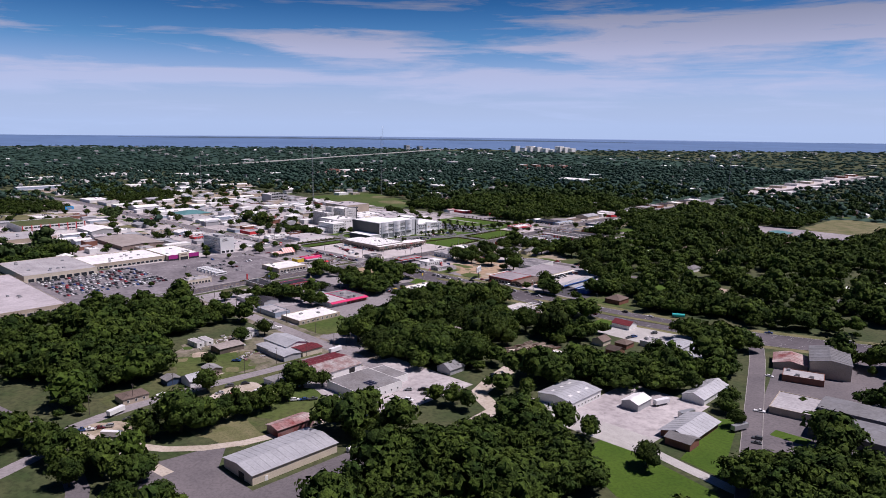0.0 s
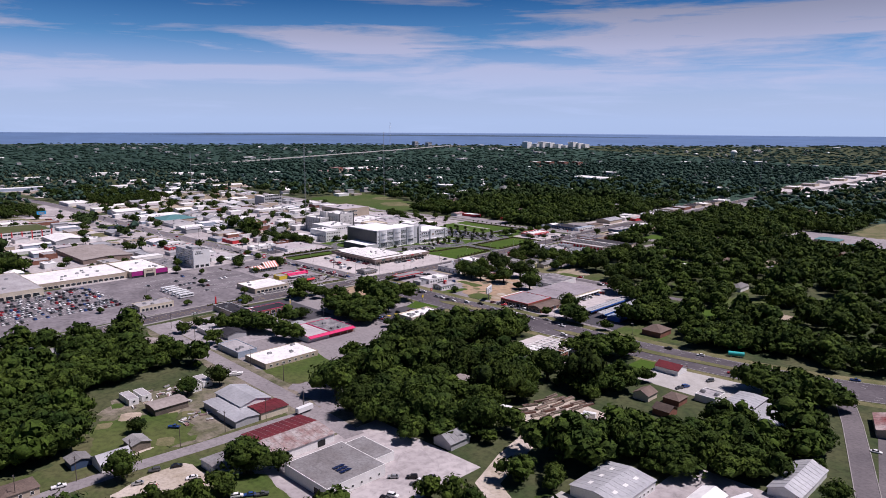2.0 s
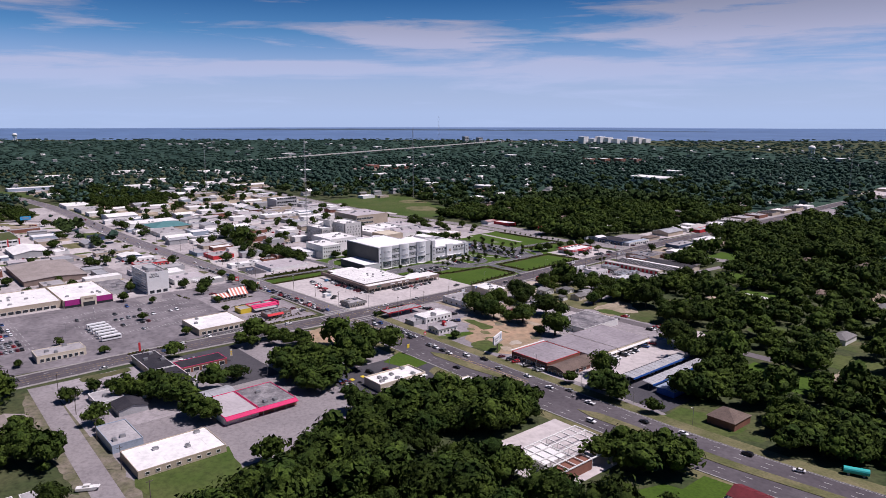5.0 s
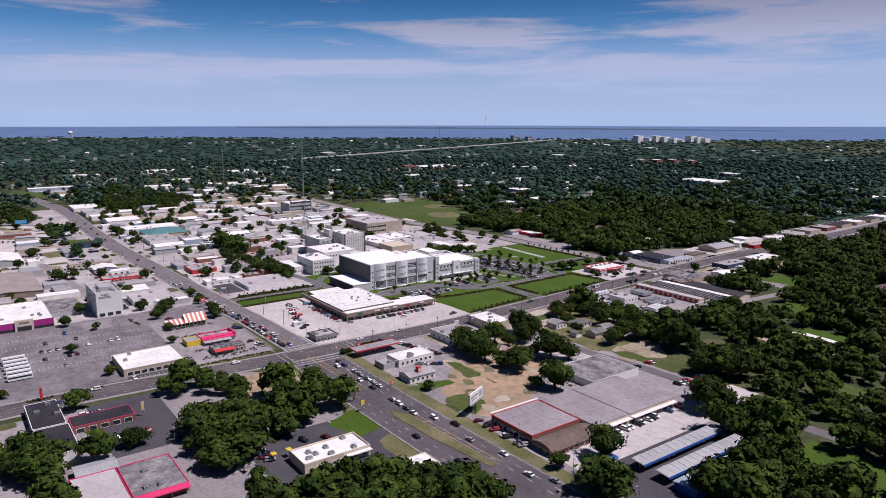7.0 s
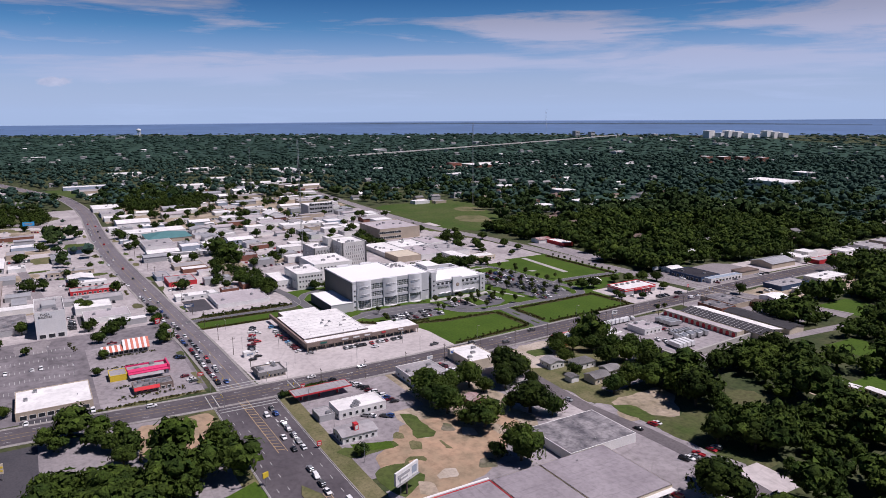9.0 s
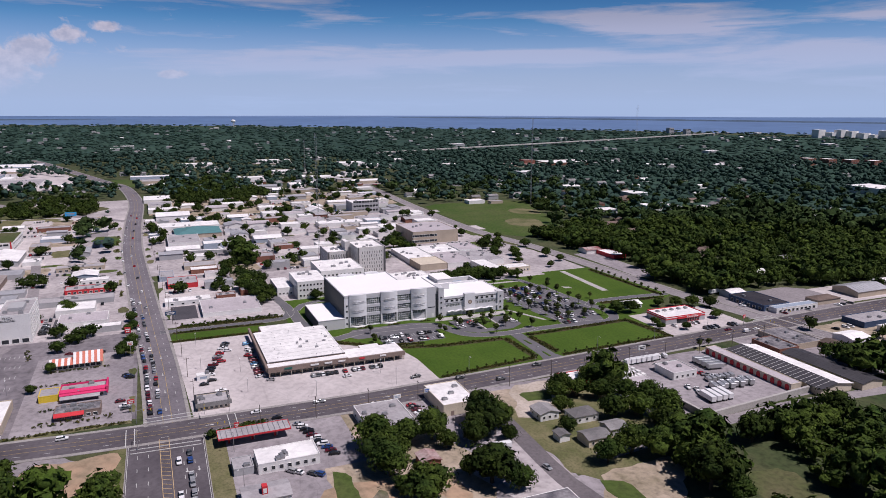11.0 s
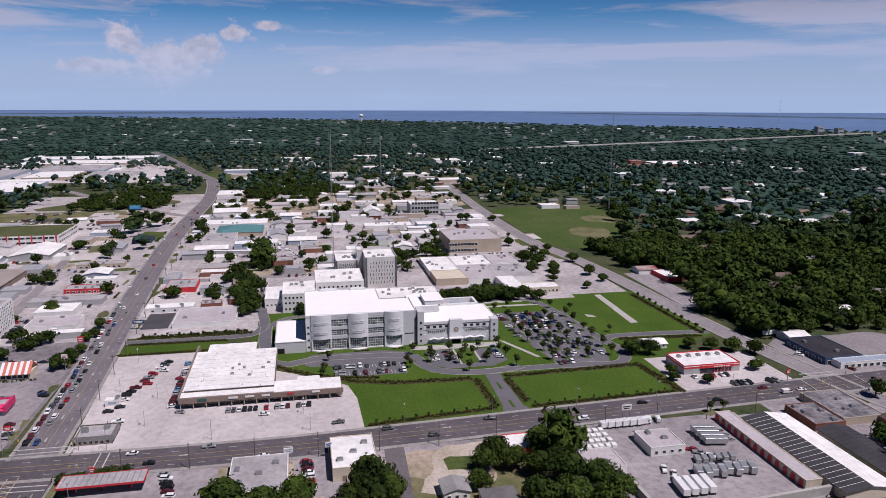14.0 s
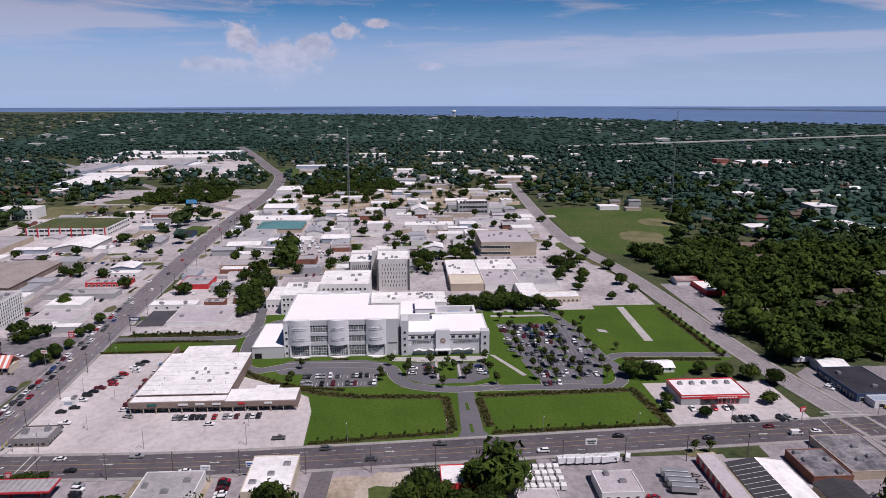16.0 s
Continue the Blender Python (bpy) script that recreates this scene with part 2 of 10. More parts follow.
STREAK = mat("rust_streaked_pale_metal", (0.42, 0.38, 0.37), 0.75, 0.35, 0.3, 1.1, 0.12, col2=(0.27, 0.16, 0.15))
SHINGLE = mat("brown_shingle", (0.17, 0.125, 0.105), 0.9, 0.3, 0.2, 2.5, 0.3, rnd=0.35)
SHINGLEG = mat("grey_shingle", (0.26, 0.25, 0.25), 0.9, 0.3, 0.2, 2.5, 0.3, rnd=0.4)
WHITE = mat("white_paint", (0.80, 0.79, 0.77), 0.7, 0.12, 0.2, 2.0, 0.05)
CREAM = mat("cream_stucco", (0.66, 0.58, 0.46), 0.85, 0.14, 0.2, 2.0, 0.1)
TANROOF = mat("brown_grey_roof", (0.36, 0.31, 0.29), 0.85, 0.2, 0.1, 0.8, 0.08, col2=(0.28, 0.24, 0.22))
TAN = mat("tan_stucco", (0.50, 0.42, 0.33), 0.85, 0.15, 0.2, 2.0, 0.1)
BROWN = mat("brown_fascia", (0.27, 0.205, 0.175), 0.85, 0.18, 0.2, 2.0, 0.1)
BRICK = mat("red_brown_brick", (0.27, 0.12, 0.085), 0.9, 0.22, 0.3, 5.0, 0.25)
GREYW = mat("grey_wall", (0.42, 0.42, 0.43), 0.85, 0.12, 0.15, 1.5, 0.08)
CGGREY = mat("smooth_grey_panel", (0.56, 0.56, 0.57), 0.8, 0.05, 0.1, 1.0, 0.03)
CGLIGHT = mat("light_grey_panel", (0.70, 0.70, 0.705), 0.7, 0.05, 0.15, 1.0, 0.03)
# grey office panel darkened to carry the shade of the sunless side
CGSIDE = mat("shade_toned_panel", (0.105, 0.107, 0.108), 0.8, 0.12, 0.12, 1.2, 0.03, joint=0.22, square=True)
CGDARK = mat("charcoal_panel", (0.11, 0.11, 0.115), 0.8, 0.1, 0.1, 1.0, 0.03)
RED = mat("signal_red_paint", (0.62, 0.045, 0.055), 0.6, 0.15, 0.3, 2.0, 0.05)
PINK = mat("magenta_red_paint", (0.70, 0.045, 0.16), 0.6, 0.15, 0.3, 2.0, 0.05)
PURPLE = mat("plum_paint", (0.42, 0.035, 0.24), 0.6, 0.15, 0.3, 2.0, 0.05)
ORANGE = mat("faded_orange_paint", (0.64, 0.20, 0.14), 0.6, 0.15, 0.3, 2.0, 0.05)
YELLOW = mat("yellow_paint", (0.74, 0.54, 0.05), 0.6, 0.15, 0.3, 2.0, 0.05)
BLUE = mat("blue_paint", (0.035, 0.13, 0.46), 0.6, 0.15, 0.3, 2.0, 0.05)
DARKBLUE = mat("navy_wall", (0.05, 0.085, 0.16), 0.7, 0.15, 0.3, 2.0, 0.05)
SKYBLUE = mat("sky_blue_sign", (0.03, 0.36, 0.72), 0.6, 0.1, 0.3, 2.0, 0.02)
TEAL = mat("teal_metal_roof", (0.10, 0.24, 0.25), 0.6, 0.15, 0.2, 2.0, 0.05)
CYAN = mat("turquoise_plastic", (0.03, 0.50, 0.48), 0.5, 0.12, 0.3, 2.0, 0.05)
GREEN = mat("dark_green_awning", (0.02, 0.14, 0.12), 0.7, 0.15, 0.3, 2.0, 0.05)
METAL = mat("galvanised_metal", (0.42, 0.42, 0.43), 0.45, 0.15, 0.5, 4.0, 0.05, metal=0.6)
POLE = mat("weathered_pole", (0.14, 0.115, 0.10), 0.9, 0.3, 0.5, 5.0, 0.1)
BLACK = mat("black_paint", (0.02, 0.02, 0.022), 0.6, 0.2, 0.5, 4.0, 0)
RUSTBEAM = mat("rust_brown_beams", (0.16, 0.085, 0.065), 0.9, 0.35, 0.3, 3.0, 0.2, rnd=0.4)
WOODEN = mat("grey_timber", (0.27, 0.22, 0.18), 0.9, 0.35, 0.3, 3.0, 0.2, rnd=0.3)
GLASS = mat("dark_window_glass", (0.030, 0.036, 0.042), 0.12, 0.2, 0.4, 2.0, 0, spec=0.6)
GLASSG = mat("green_grey_curtain_glass", (0.095, 0.112, 0.108), 0.12, 0.4, 0.5, 1.4, 0, spec=0.6, col2=(0.27, 0.295, 0.285), rnd=0.3)
SOLAR = mat("solar_cell", (0.012, 0.025, 0.10), 0.25, 0.2, 0.5, 4.0, 0, spec=0.6)
# the dark grain of this colour stands in for shaded gaps between leaves
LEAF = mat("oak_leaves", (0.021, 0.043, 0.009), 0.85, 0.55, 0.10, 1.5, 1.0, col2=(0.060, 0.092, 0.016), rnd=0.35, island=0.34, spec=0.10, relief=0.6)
LEAFY = mat("yellow_green_leaves", (0.048, 0.088, 0.012), 0.85, 0.5, 0.15, 1.5, 0.8, col2=(0.070, 0.115, 0.018), rnd=0.2, island=0.3, spec=0.12, relief=0.3)
YOUNG = mat("young_tree_leaves", (0.040, 0.062, 0.016), 0.85, 0.5, 0.3, 2.5, 0.6, col2=(0.062, 0.080, 0.022), rnd=0.2, island=0.3, spec=0.12, relief=0.2)
# leaf colours of the farther woods, with the haze of distance mixed in
LEAFFAR = mat("haze_tinted_canopy", (0.029, 0.061, 0.050), 0.9, 0.35, 0.012, 0.25, 0.5, col2=(0.043, 0.081, 0.063), island=0.15, spec=0.1)
LEAFMID = mat("half_haze_tinted_canopy", (0.023, 0.048, 0.016), 0.9, 0.5, 0.05, 0.8, 0.6, col2=(0.052, 0.083, 0.026), island=0.28, spec=0.1)
SHRUB = mat("shrub_leaves", (0.030, 0.050, 0.010), 0.9, 0.45, 0.3, 2.5, 0.5, island=0.45, col2=(0.10, 0.085, 0.028), spec=0.15)
MULCH = mat("bark_mulch", (0.085, 0.062, 0.030), 0.95, 0.4, 0.4, 3.0, 0.3, col2=(0.055, 0.070, 0.020))
BARK = mat("oak_bark", (0.10, 0.08, 0.062), 0.95, 0.3, 0.6, 5.0, 0.4)
WATER = mat("bay_water", (0.125, 0.205, 0.36), 0.6, 0.16, 0.002, 0.01, 0, spec=0.1)
TYRE = mat("tyre_rubber", (0.02, 0.02, 0.02), 0.9, 0.2, 1.0, 8.0, 0)


def carpaint(name, col, metal=0.2):
    return mat(name, col, 0.3, 0.06, 0.5, 4.0, 0, metal=metal, spec=0.5)


PAINTS = {
    "white": carpaint("car_white", (0.78, 0.78, 0.78), 0.0),
    "silver": carpaint("car_silver", (0.48, 0.49, 0.50), 0.5),
    "black": carpaint("car_black", (0.015, 0.015, 0.018)),
    "grey": carpaint("car_grey", (0.10, 0.105, 0.11)),
    "red": carpaint("car_red", (0.40, 0.02, 0.03)),
    "blue": carpaint("car_blue", (0.03, 0.08, 0.26)),
    "maroon": carpaint("car_maroon", (0.14, 0.015, 0.025)),
    "pale_blue": carpaint("car_pale_blue", (0.10, 0.28, 0.50)),
}

# ---- mesh tools ----
rng = random.Random(7)
BUILT = []  # footprints of buildings
KEEPOUT = []  # ground that no wild tree stands on: (x0, x1, y0, y1)


def box(bm, x0, x1, y0, y1, z0, z1):
    v = [bm.verts.new(p) for p in ((x0, y0, z0), (x1, y0, z0), (x1, y1, z0), (x0, y1, z0), (x0, y0, z1), (x1, y0, z1), (x1, y1, z1), (x0, y1, z1))]
    for f in ((3, 2, 1, 0), (4, 5, 6, 7), (0, 1, 5, 4), (1, 2, 6, 5), (2, 3, 7, 6), (3, 0, 4, 7)):
        bm.faces.new([v[i] for i in f])
    return v


def cyl(bm, x, y, z0, z1, r0, r1=None, n=8):
    r1 = r0 if r1 is None else r1
    lo = [bm.verts.new((x + r0 * math.cos(6.2832 * i / n), y + r0 * math.sin(6.2832 * i / n), z0)) for i in range(n)]
    hi = [bm.verts.new((x + r1 * math.cos(6.2832 * i / n), y + r1 * math.sin(6.2832 * i / n), z1)) for i in range(n)]
    for i in range(n):
        bm.faces.new((lo[i], lo[(i + 1) % n], hi[(i + 1) % n], hi[i]))
    bm.faces.new(hi)
    bm.faces.new(lo[::-1])


def bar(bm, a, b, r):
    """A square bar of half width r from a to b."""
    a, b = Vector(a), Vector(b)
    d = (b - a).normalized()
    s = d.cross(Vector((0, 0, 1)) if abs(d.z) < 0.9 else Vector((1, 0, 0))).normalized() * r
    t = d.cross(s)
    q = [bm.verts.new(p + o) for p in (a, b) for o in (s + t, s - t, -s - t, t - s)]
    for f in ((0, 1, 5, 4), (1, 2, 6, 5), (2, 3, 7, 6), (3, 0, 4, 7), (3, 2, 1, 0), (4, 5, 6, 7)):
        bm.faces.new([q[i] for i in f])


def prism(bm, outline, y0, y1, axis="y"):
    """A side view (u, z) drawn out from y0 to y1 along the axis."""
    def at(u, z, w):
        return (u, w, z) if axis == "y" else (w, u, z)
    a = [bm.verts.new(at(u, z, y0)) for u, z in outline]
    b = [bm.verts.new(at(u, z, y1)) for u, z in outline]
    k = len(a)
    bm.faces.new(a)
    bm.faces.new(b[::-1])
    for i in range(k):
        bm.faces.new((a[i], b[i], b[(i + 1) % k], a[(i + 1) % k]))


def slab(bm, pts, z0, z1):
    lo = [bm.verts.new((x, y, z0)) for x, y in pts]
    hi = [bm.verts.new((x, y, z1)) for x, y in pts]
    k = len(lo)
    bm.faces.new(lo[::-1])
    bm.faces.new(hi)
    for i in range(k):
        bm.faces.new((lo[i], lo[(i + 1) % k], hi[(i + 1) % k], hi[i]))


def mesh_of(name, bm, material, smooth=False):
    bmesh.ops.recalc_face_normals(bm, faces=bm.faces)
    me = bpy.data.meshes.new(name)
    bm.to_mesh(me)
    bm.free()
    me.materials.append(material)
    if smooth:
        me.polygons.foreach_set("use_smooth", [True] * len(me.polygons))
    return me


def part(name, bm, material, parent, label=""):
    ob = new(name, mesh_of(name, bm, material))
    ob.parent = parent
    return tagged(ob, label)


def share(name, me, parent, x, y, z, turn=0.0, label=""):
    ob = new(name, me)
    ob.parent = parent
    ob.matrix_local = pose(x, y, z, 0, 0, turn)
    return tagged(ob, label)


def thing(name, label, category, x, y, z=0.0, turn=0.0, group=""):
    ob = new(name)
    ob.empty_display_size = 0.5
    ob.matrix_world = pose(x, y, z, 0, 0, turn)
    return tagged(ob, label, category, group)


def structure(name, bm, material, label, category):
    return tagged(new(name, mesh_of(name, bm, material)), label, category, kind="structure")


CACHE = {}


def cached(key, make):
    if key not in CACHE:
        CACHE[key] = make()
    return CACHE[key]


def keepout(x0, x1, y0, y1, m=0.0):
    KEEPOUT.append((min(x0, x1) - m, max(x0, x1) + m, min(y0, y1) - m, max(y0, y1) + m))


LAYER = {"n": 0}
SOFT = (GRASS, VERGE, MEADOW, DIRT, YARD, CLAY, SAND, ROADPALE)


def ragged(pts):
    """An outline of grass or earth with its corners worn round and its edges uneven."""
    q = [Vector(v) for v in pts]
    q = [w for a, b in zip(q, q[1:] + q[:1]) for w in (a.lerp(b, 0.14), a.lerp(b, 0.86))]
    out = []
    for a, b in zip(q, q[1:] + q[:1]):
        n = max(1, int((b - a).length / 2.5))
        for i in range(n):
            v = a.lerp(b, i / n)
            k = 2.6 * noise.noise(Vector((v.x * 0.10, v.y * 0.10, 1.0))) + 0.9 * noise.noise(Vector((v.x * 0.5, v.y * 0.5, 5.0)))
            d = Vector((b.y - a.y, a.x - b.x)).normalized() if (b - a).length > 1e-4 else Vector((0, 0))
            out.append((v.x + d.x * k, v.y + d.y * k))
    return out


def ground_patch(name, pts, material, z, label, category="ground", clear=True, thick=None):
    """A flat sheet on the ground, each a little above the last; thick: how far it stands proud as a slab."""
    LAYER["n"] += 1
    four = len(pts) == 4
    if material in SOFT and thick is None:
        pts = ragged(pts)
    z += 0.0011 * LAYER["n"] % 0.009
    bm = bmesh.new()
    slab(bm, pts, 0.0 if thick is None else z - thick, z)
    ob = structure(name, bm, material, label, category)
    if clear and four:
        keepout(min(p[0] for p in pts), max(p[0] for p in pts), min(p[1] for p in pts), max(p[1] for p in pts))
    return ob


def rect(x0, x1, y0, y1):
    return ((x0, y0), (x1, y0), (x1, y1), (x0, y1))


def offset_line(pts, o):
    out = []
    for i, p in enumerate(pts):
        a, b = Vector(pts[max(0, i - 1)]), Vector(pts[min(len(pts) - 1, i + 1)])
        d = (b - a).normalized()
        out.append((p[0] - d.y * o, p[1] + d.x * o))
    return out


def smooth_line(pts, step=12.0):
    """A rounded line through the points (Catmull-Rom)."""
    p = [Vector(q) for q in pts]
    out = []
    for i in range(len(p) - 1):
        a, b, c, d = p[max(0, i - 1)], p[i], p[i + 1], p[min(len(p) - 1, i + 2)]
        n = max(1, int((c - b).length / step))
        for k in range(n):
            t = k / n
            out.append(tuple(0.5 * (2 * b + (c - a) * t + (2 * a - 5 * b + 4 * c - d) * t * t + (3 * b - a - 3 * c + d) * t ** 3)))
    out.append(tuple(p[-1]))
    return out


def ribbon(bm, line, o0, o1, z0, z1):
    """A strip between two offsets from a line, as a slab."""
    a, b = offset_line(line, o0), offset_line(line, o1)
    rows = [[bm.verts.new((*q, z)) for q, z in ((a[i], z1), (b[i], z1), (b[i], z0), (a[i], z0))] for i in range(len(line))]
    for r, s in zip(rows, rows[1:]):
        for i in range(4):
            bm.faces.new((r[i], s[i], s[(i + 1) % 4], r[(i + 1) % 4]))
    bm.faces.new(rows[0])
    bm.faces.new(rows[-1][::-1])


def dashes(bm, line, o, w, on, off, z):
    """Dashed paint along a line at an offset; off 0: unbroken."""
    q = offset_line(line, o)
    run = 0.0
    for a, b in zip(q, q[1:]):
        a, b = Vector(a), Vector(b)
        d = b - a
        length = d.length
        if length < 1e-6:
            continue
        d /= length
        n = Vector((-d.y, d.x)) * w / 2
        if not off:
            spans = [(0, length)]
        else:
            spans, s = [], -(run % (on + off))
            while s < length:
                if s + on > 0:
                    spans.append((max(0, s), min(length, s + on)))
                s += on + off
        for s0, s1 in spans:
            if s1 - s0 > 0.05:
                v = [bm.verts.new((*p, z)) for p in (a + d * s0 - n, a + d * s1 - n, a + d * s1 + n, a + d * s0 + n)]
                bm.faces.new(v)
        run += length


def road(number, pts, width, material, label, kerb=True, lanes=(), edges=(), turn_lane=None, z=0.07, walk_w=1.3, clear=6.0):
    line = smooth_line(pts)
    bm = bmesh.new()
    ribbon(bm, line, -width / 2, width / 2, 0.0, z)
    structure(f"road_{number}", bm, material, label, "road")
    if kerb:
        for s in (-1, 1):
            bm = bmesh.new()
            a, b = s * width / 2, s * (width / 2 + 0.25)
            ribbon(bm, line, min(a, b), max(a, b), 0.0, z + 0.11)
            structure(f"kerb_{number}", bm, KERBC, "low pale concrete kerb along the road", "kerb")
            if walk_w:
                bm = bmesh.new()
                a, b = s * (width / 2 + 0.25), s * (width / 2 + 0.25 + walk_w)
                ribbon(bm, line, min(a, b), max(a, b), 0.0, z + 0.09)
                structure(f"pavement_{number}", bm, KERBC, "pale concrete pavement beside the road", "pavement")
    if lanes or edges:
        bm = bmesh.new()
        for o in lanes:
            dashes(bm, line, o, 0.16, 2.2, 6.0, z + 0.012)
        for o in edges:
            dashes(bm, line, o, 0.14, 1, 0, z + 0.012)
        structure(f"road_marking_{number}", bm, PAINTW, "worn white lane lines painted on the road", "road marking")
    if turn_lane:
        bm = bmesh.new()
        for o in turn_lane:
            dashes(bm, line, o, 0.16, 1, 0, z + 0.012)
        structure(f"road_marking_yellow_{number}", bm, PAINTY, "worn yellow lines along the middle turning lane", "road marking")
    for (x0, y0), (x1, y1) in zip(line, line[1:]):
        keepout(x0, x1, y0, y1, width / 2 + clear * 0.5)
    return line

# single storeys in the scale of the place
STOREY = 0.78

# ---- kinds of things ----


def ring(bm, x0, x1, y0, y1, t, z0, z1):
    """Four low walls round a rectangle, butted end to end."""
    box(bm, x0, x1, y0, y0 + t, z0, z1)
    box(bm, x0, x1, y1 - t, y1, z0, z1)
    box(bm, x0, x0 + t, y0 + t, y1 - t, z0, z1)
    box(bm, x1 - t, x1, y0 + t, y1 - t, z0, z1)


def window_mesh(w, h, glass, surround):
    """A pane in a shallow surround, facing +x; the two materials in one mesh."""
    bm = bmesh.new()
    box(bm, -0.02, 0.05, -w / 2, w / 2, 0, h)
    k = len(bm.faces)
    t = min(0.12, w * 0.1)
    for a in (box(bm, -0.02, 0.10, -w / 2 - t, -w / 2, -t, h + t), box(bm, -0.02, 0.10, w / 2, w / 2 + t, -t, h + t),
              box(bm, -0.02, 0.10, -w / 2, w / 2, h, h + t), box(bm, -0.02, 0.10, -w / 2, w / 2, -t, 0)):
        pass
    bm.faces.ensure_lookup_table()
    for f in bm.faces[k:]:
        f.material_index = 1
    me = mesh_of("window", bm, glass)
    me.materials.append(surround)
    return me


SIDES = {"+x": (1, 0, 0), "+y": (0, 1, 90), "-x": (-1, 0, 180), "-y": (0, -1, 270)}


def windows(parent, side, sx, sy, n, w, h, z, span=0.92, glass=None, surround=None, shift=0.0, name="window", centre=(0, 0)):
    """n alike windows in a row along one side of a block sx by sy."""
    nx, ny, turn = SIDES[side]
    me = cached(("win", w, h, (glass or GLASS).name, (surround or WHITE).name), lambda: window_mesh(w, h, glass or GLASS, surround or WHITE))
    along = (sy if nx else sx) * span
    for i in range(n):
        u = (along * (i + 0.5) / n - along / 2) + shift
        x, y = (nx * sx / 2, u) if nx else (u, ny * sy / 2)
        share(name, me, parent, x + centre[0], y + centre[1], z, turn)


def unit_mesh(s):
    bm = bmesh.new()
    box(bm, -0.7 * s, 0.7 * s, -0.5 * s, 0.5 * s, 0.0, 0.7 * s)
    box(bm, -0.55 * s, 0.25 * s, -0.4 * s, 0.4 * s, 0.7 * s, 0.85 * s)
    cyl(bm, 0.45 * s, 0, 0.7 * s, 0.82 * s, 0.22 * s)
    return mesh_of("rooftop_unit", bm, METAL)


def roof_units(parent, sx, sy, h, n, seed=0, size=1.3):
    r = random.Random(seed + int(sx * 10) + n)
    me = cached(("unit", size), lambda: unit_mesh(size))
    for _ in range(n):
        share("rooftop_unit", me, parent, r.uniform(-0.38, 0.38) * sx, r.uniform(-0.38, 0.38) * sy, h, r.choice((0, 90)))


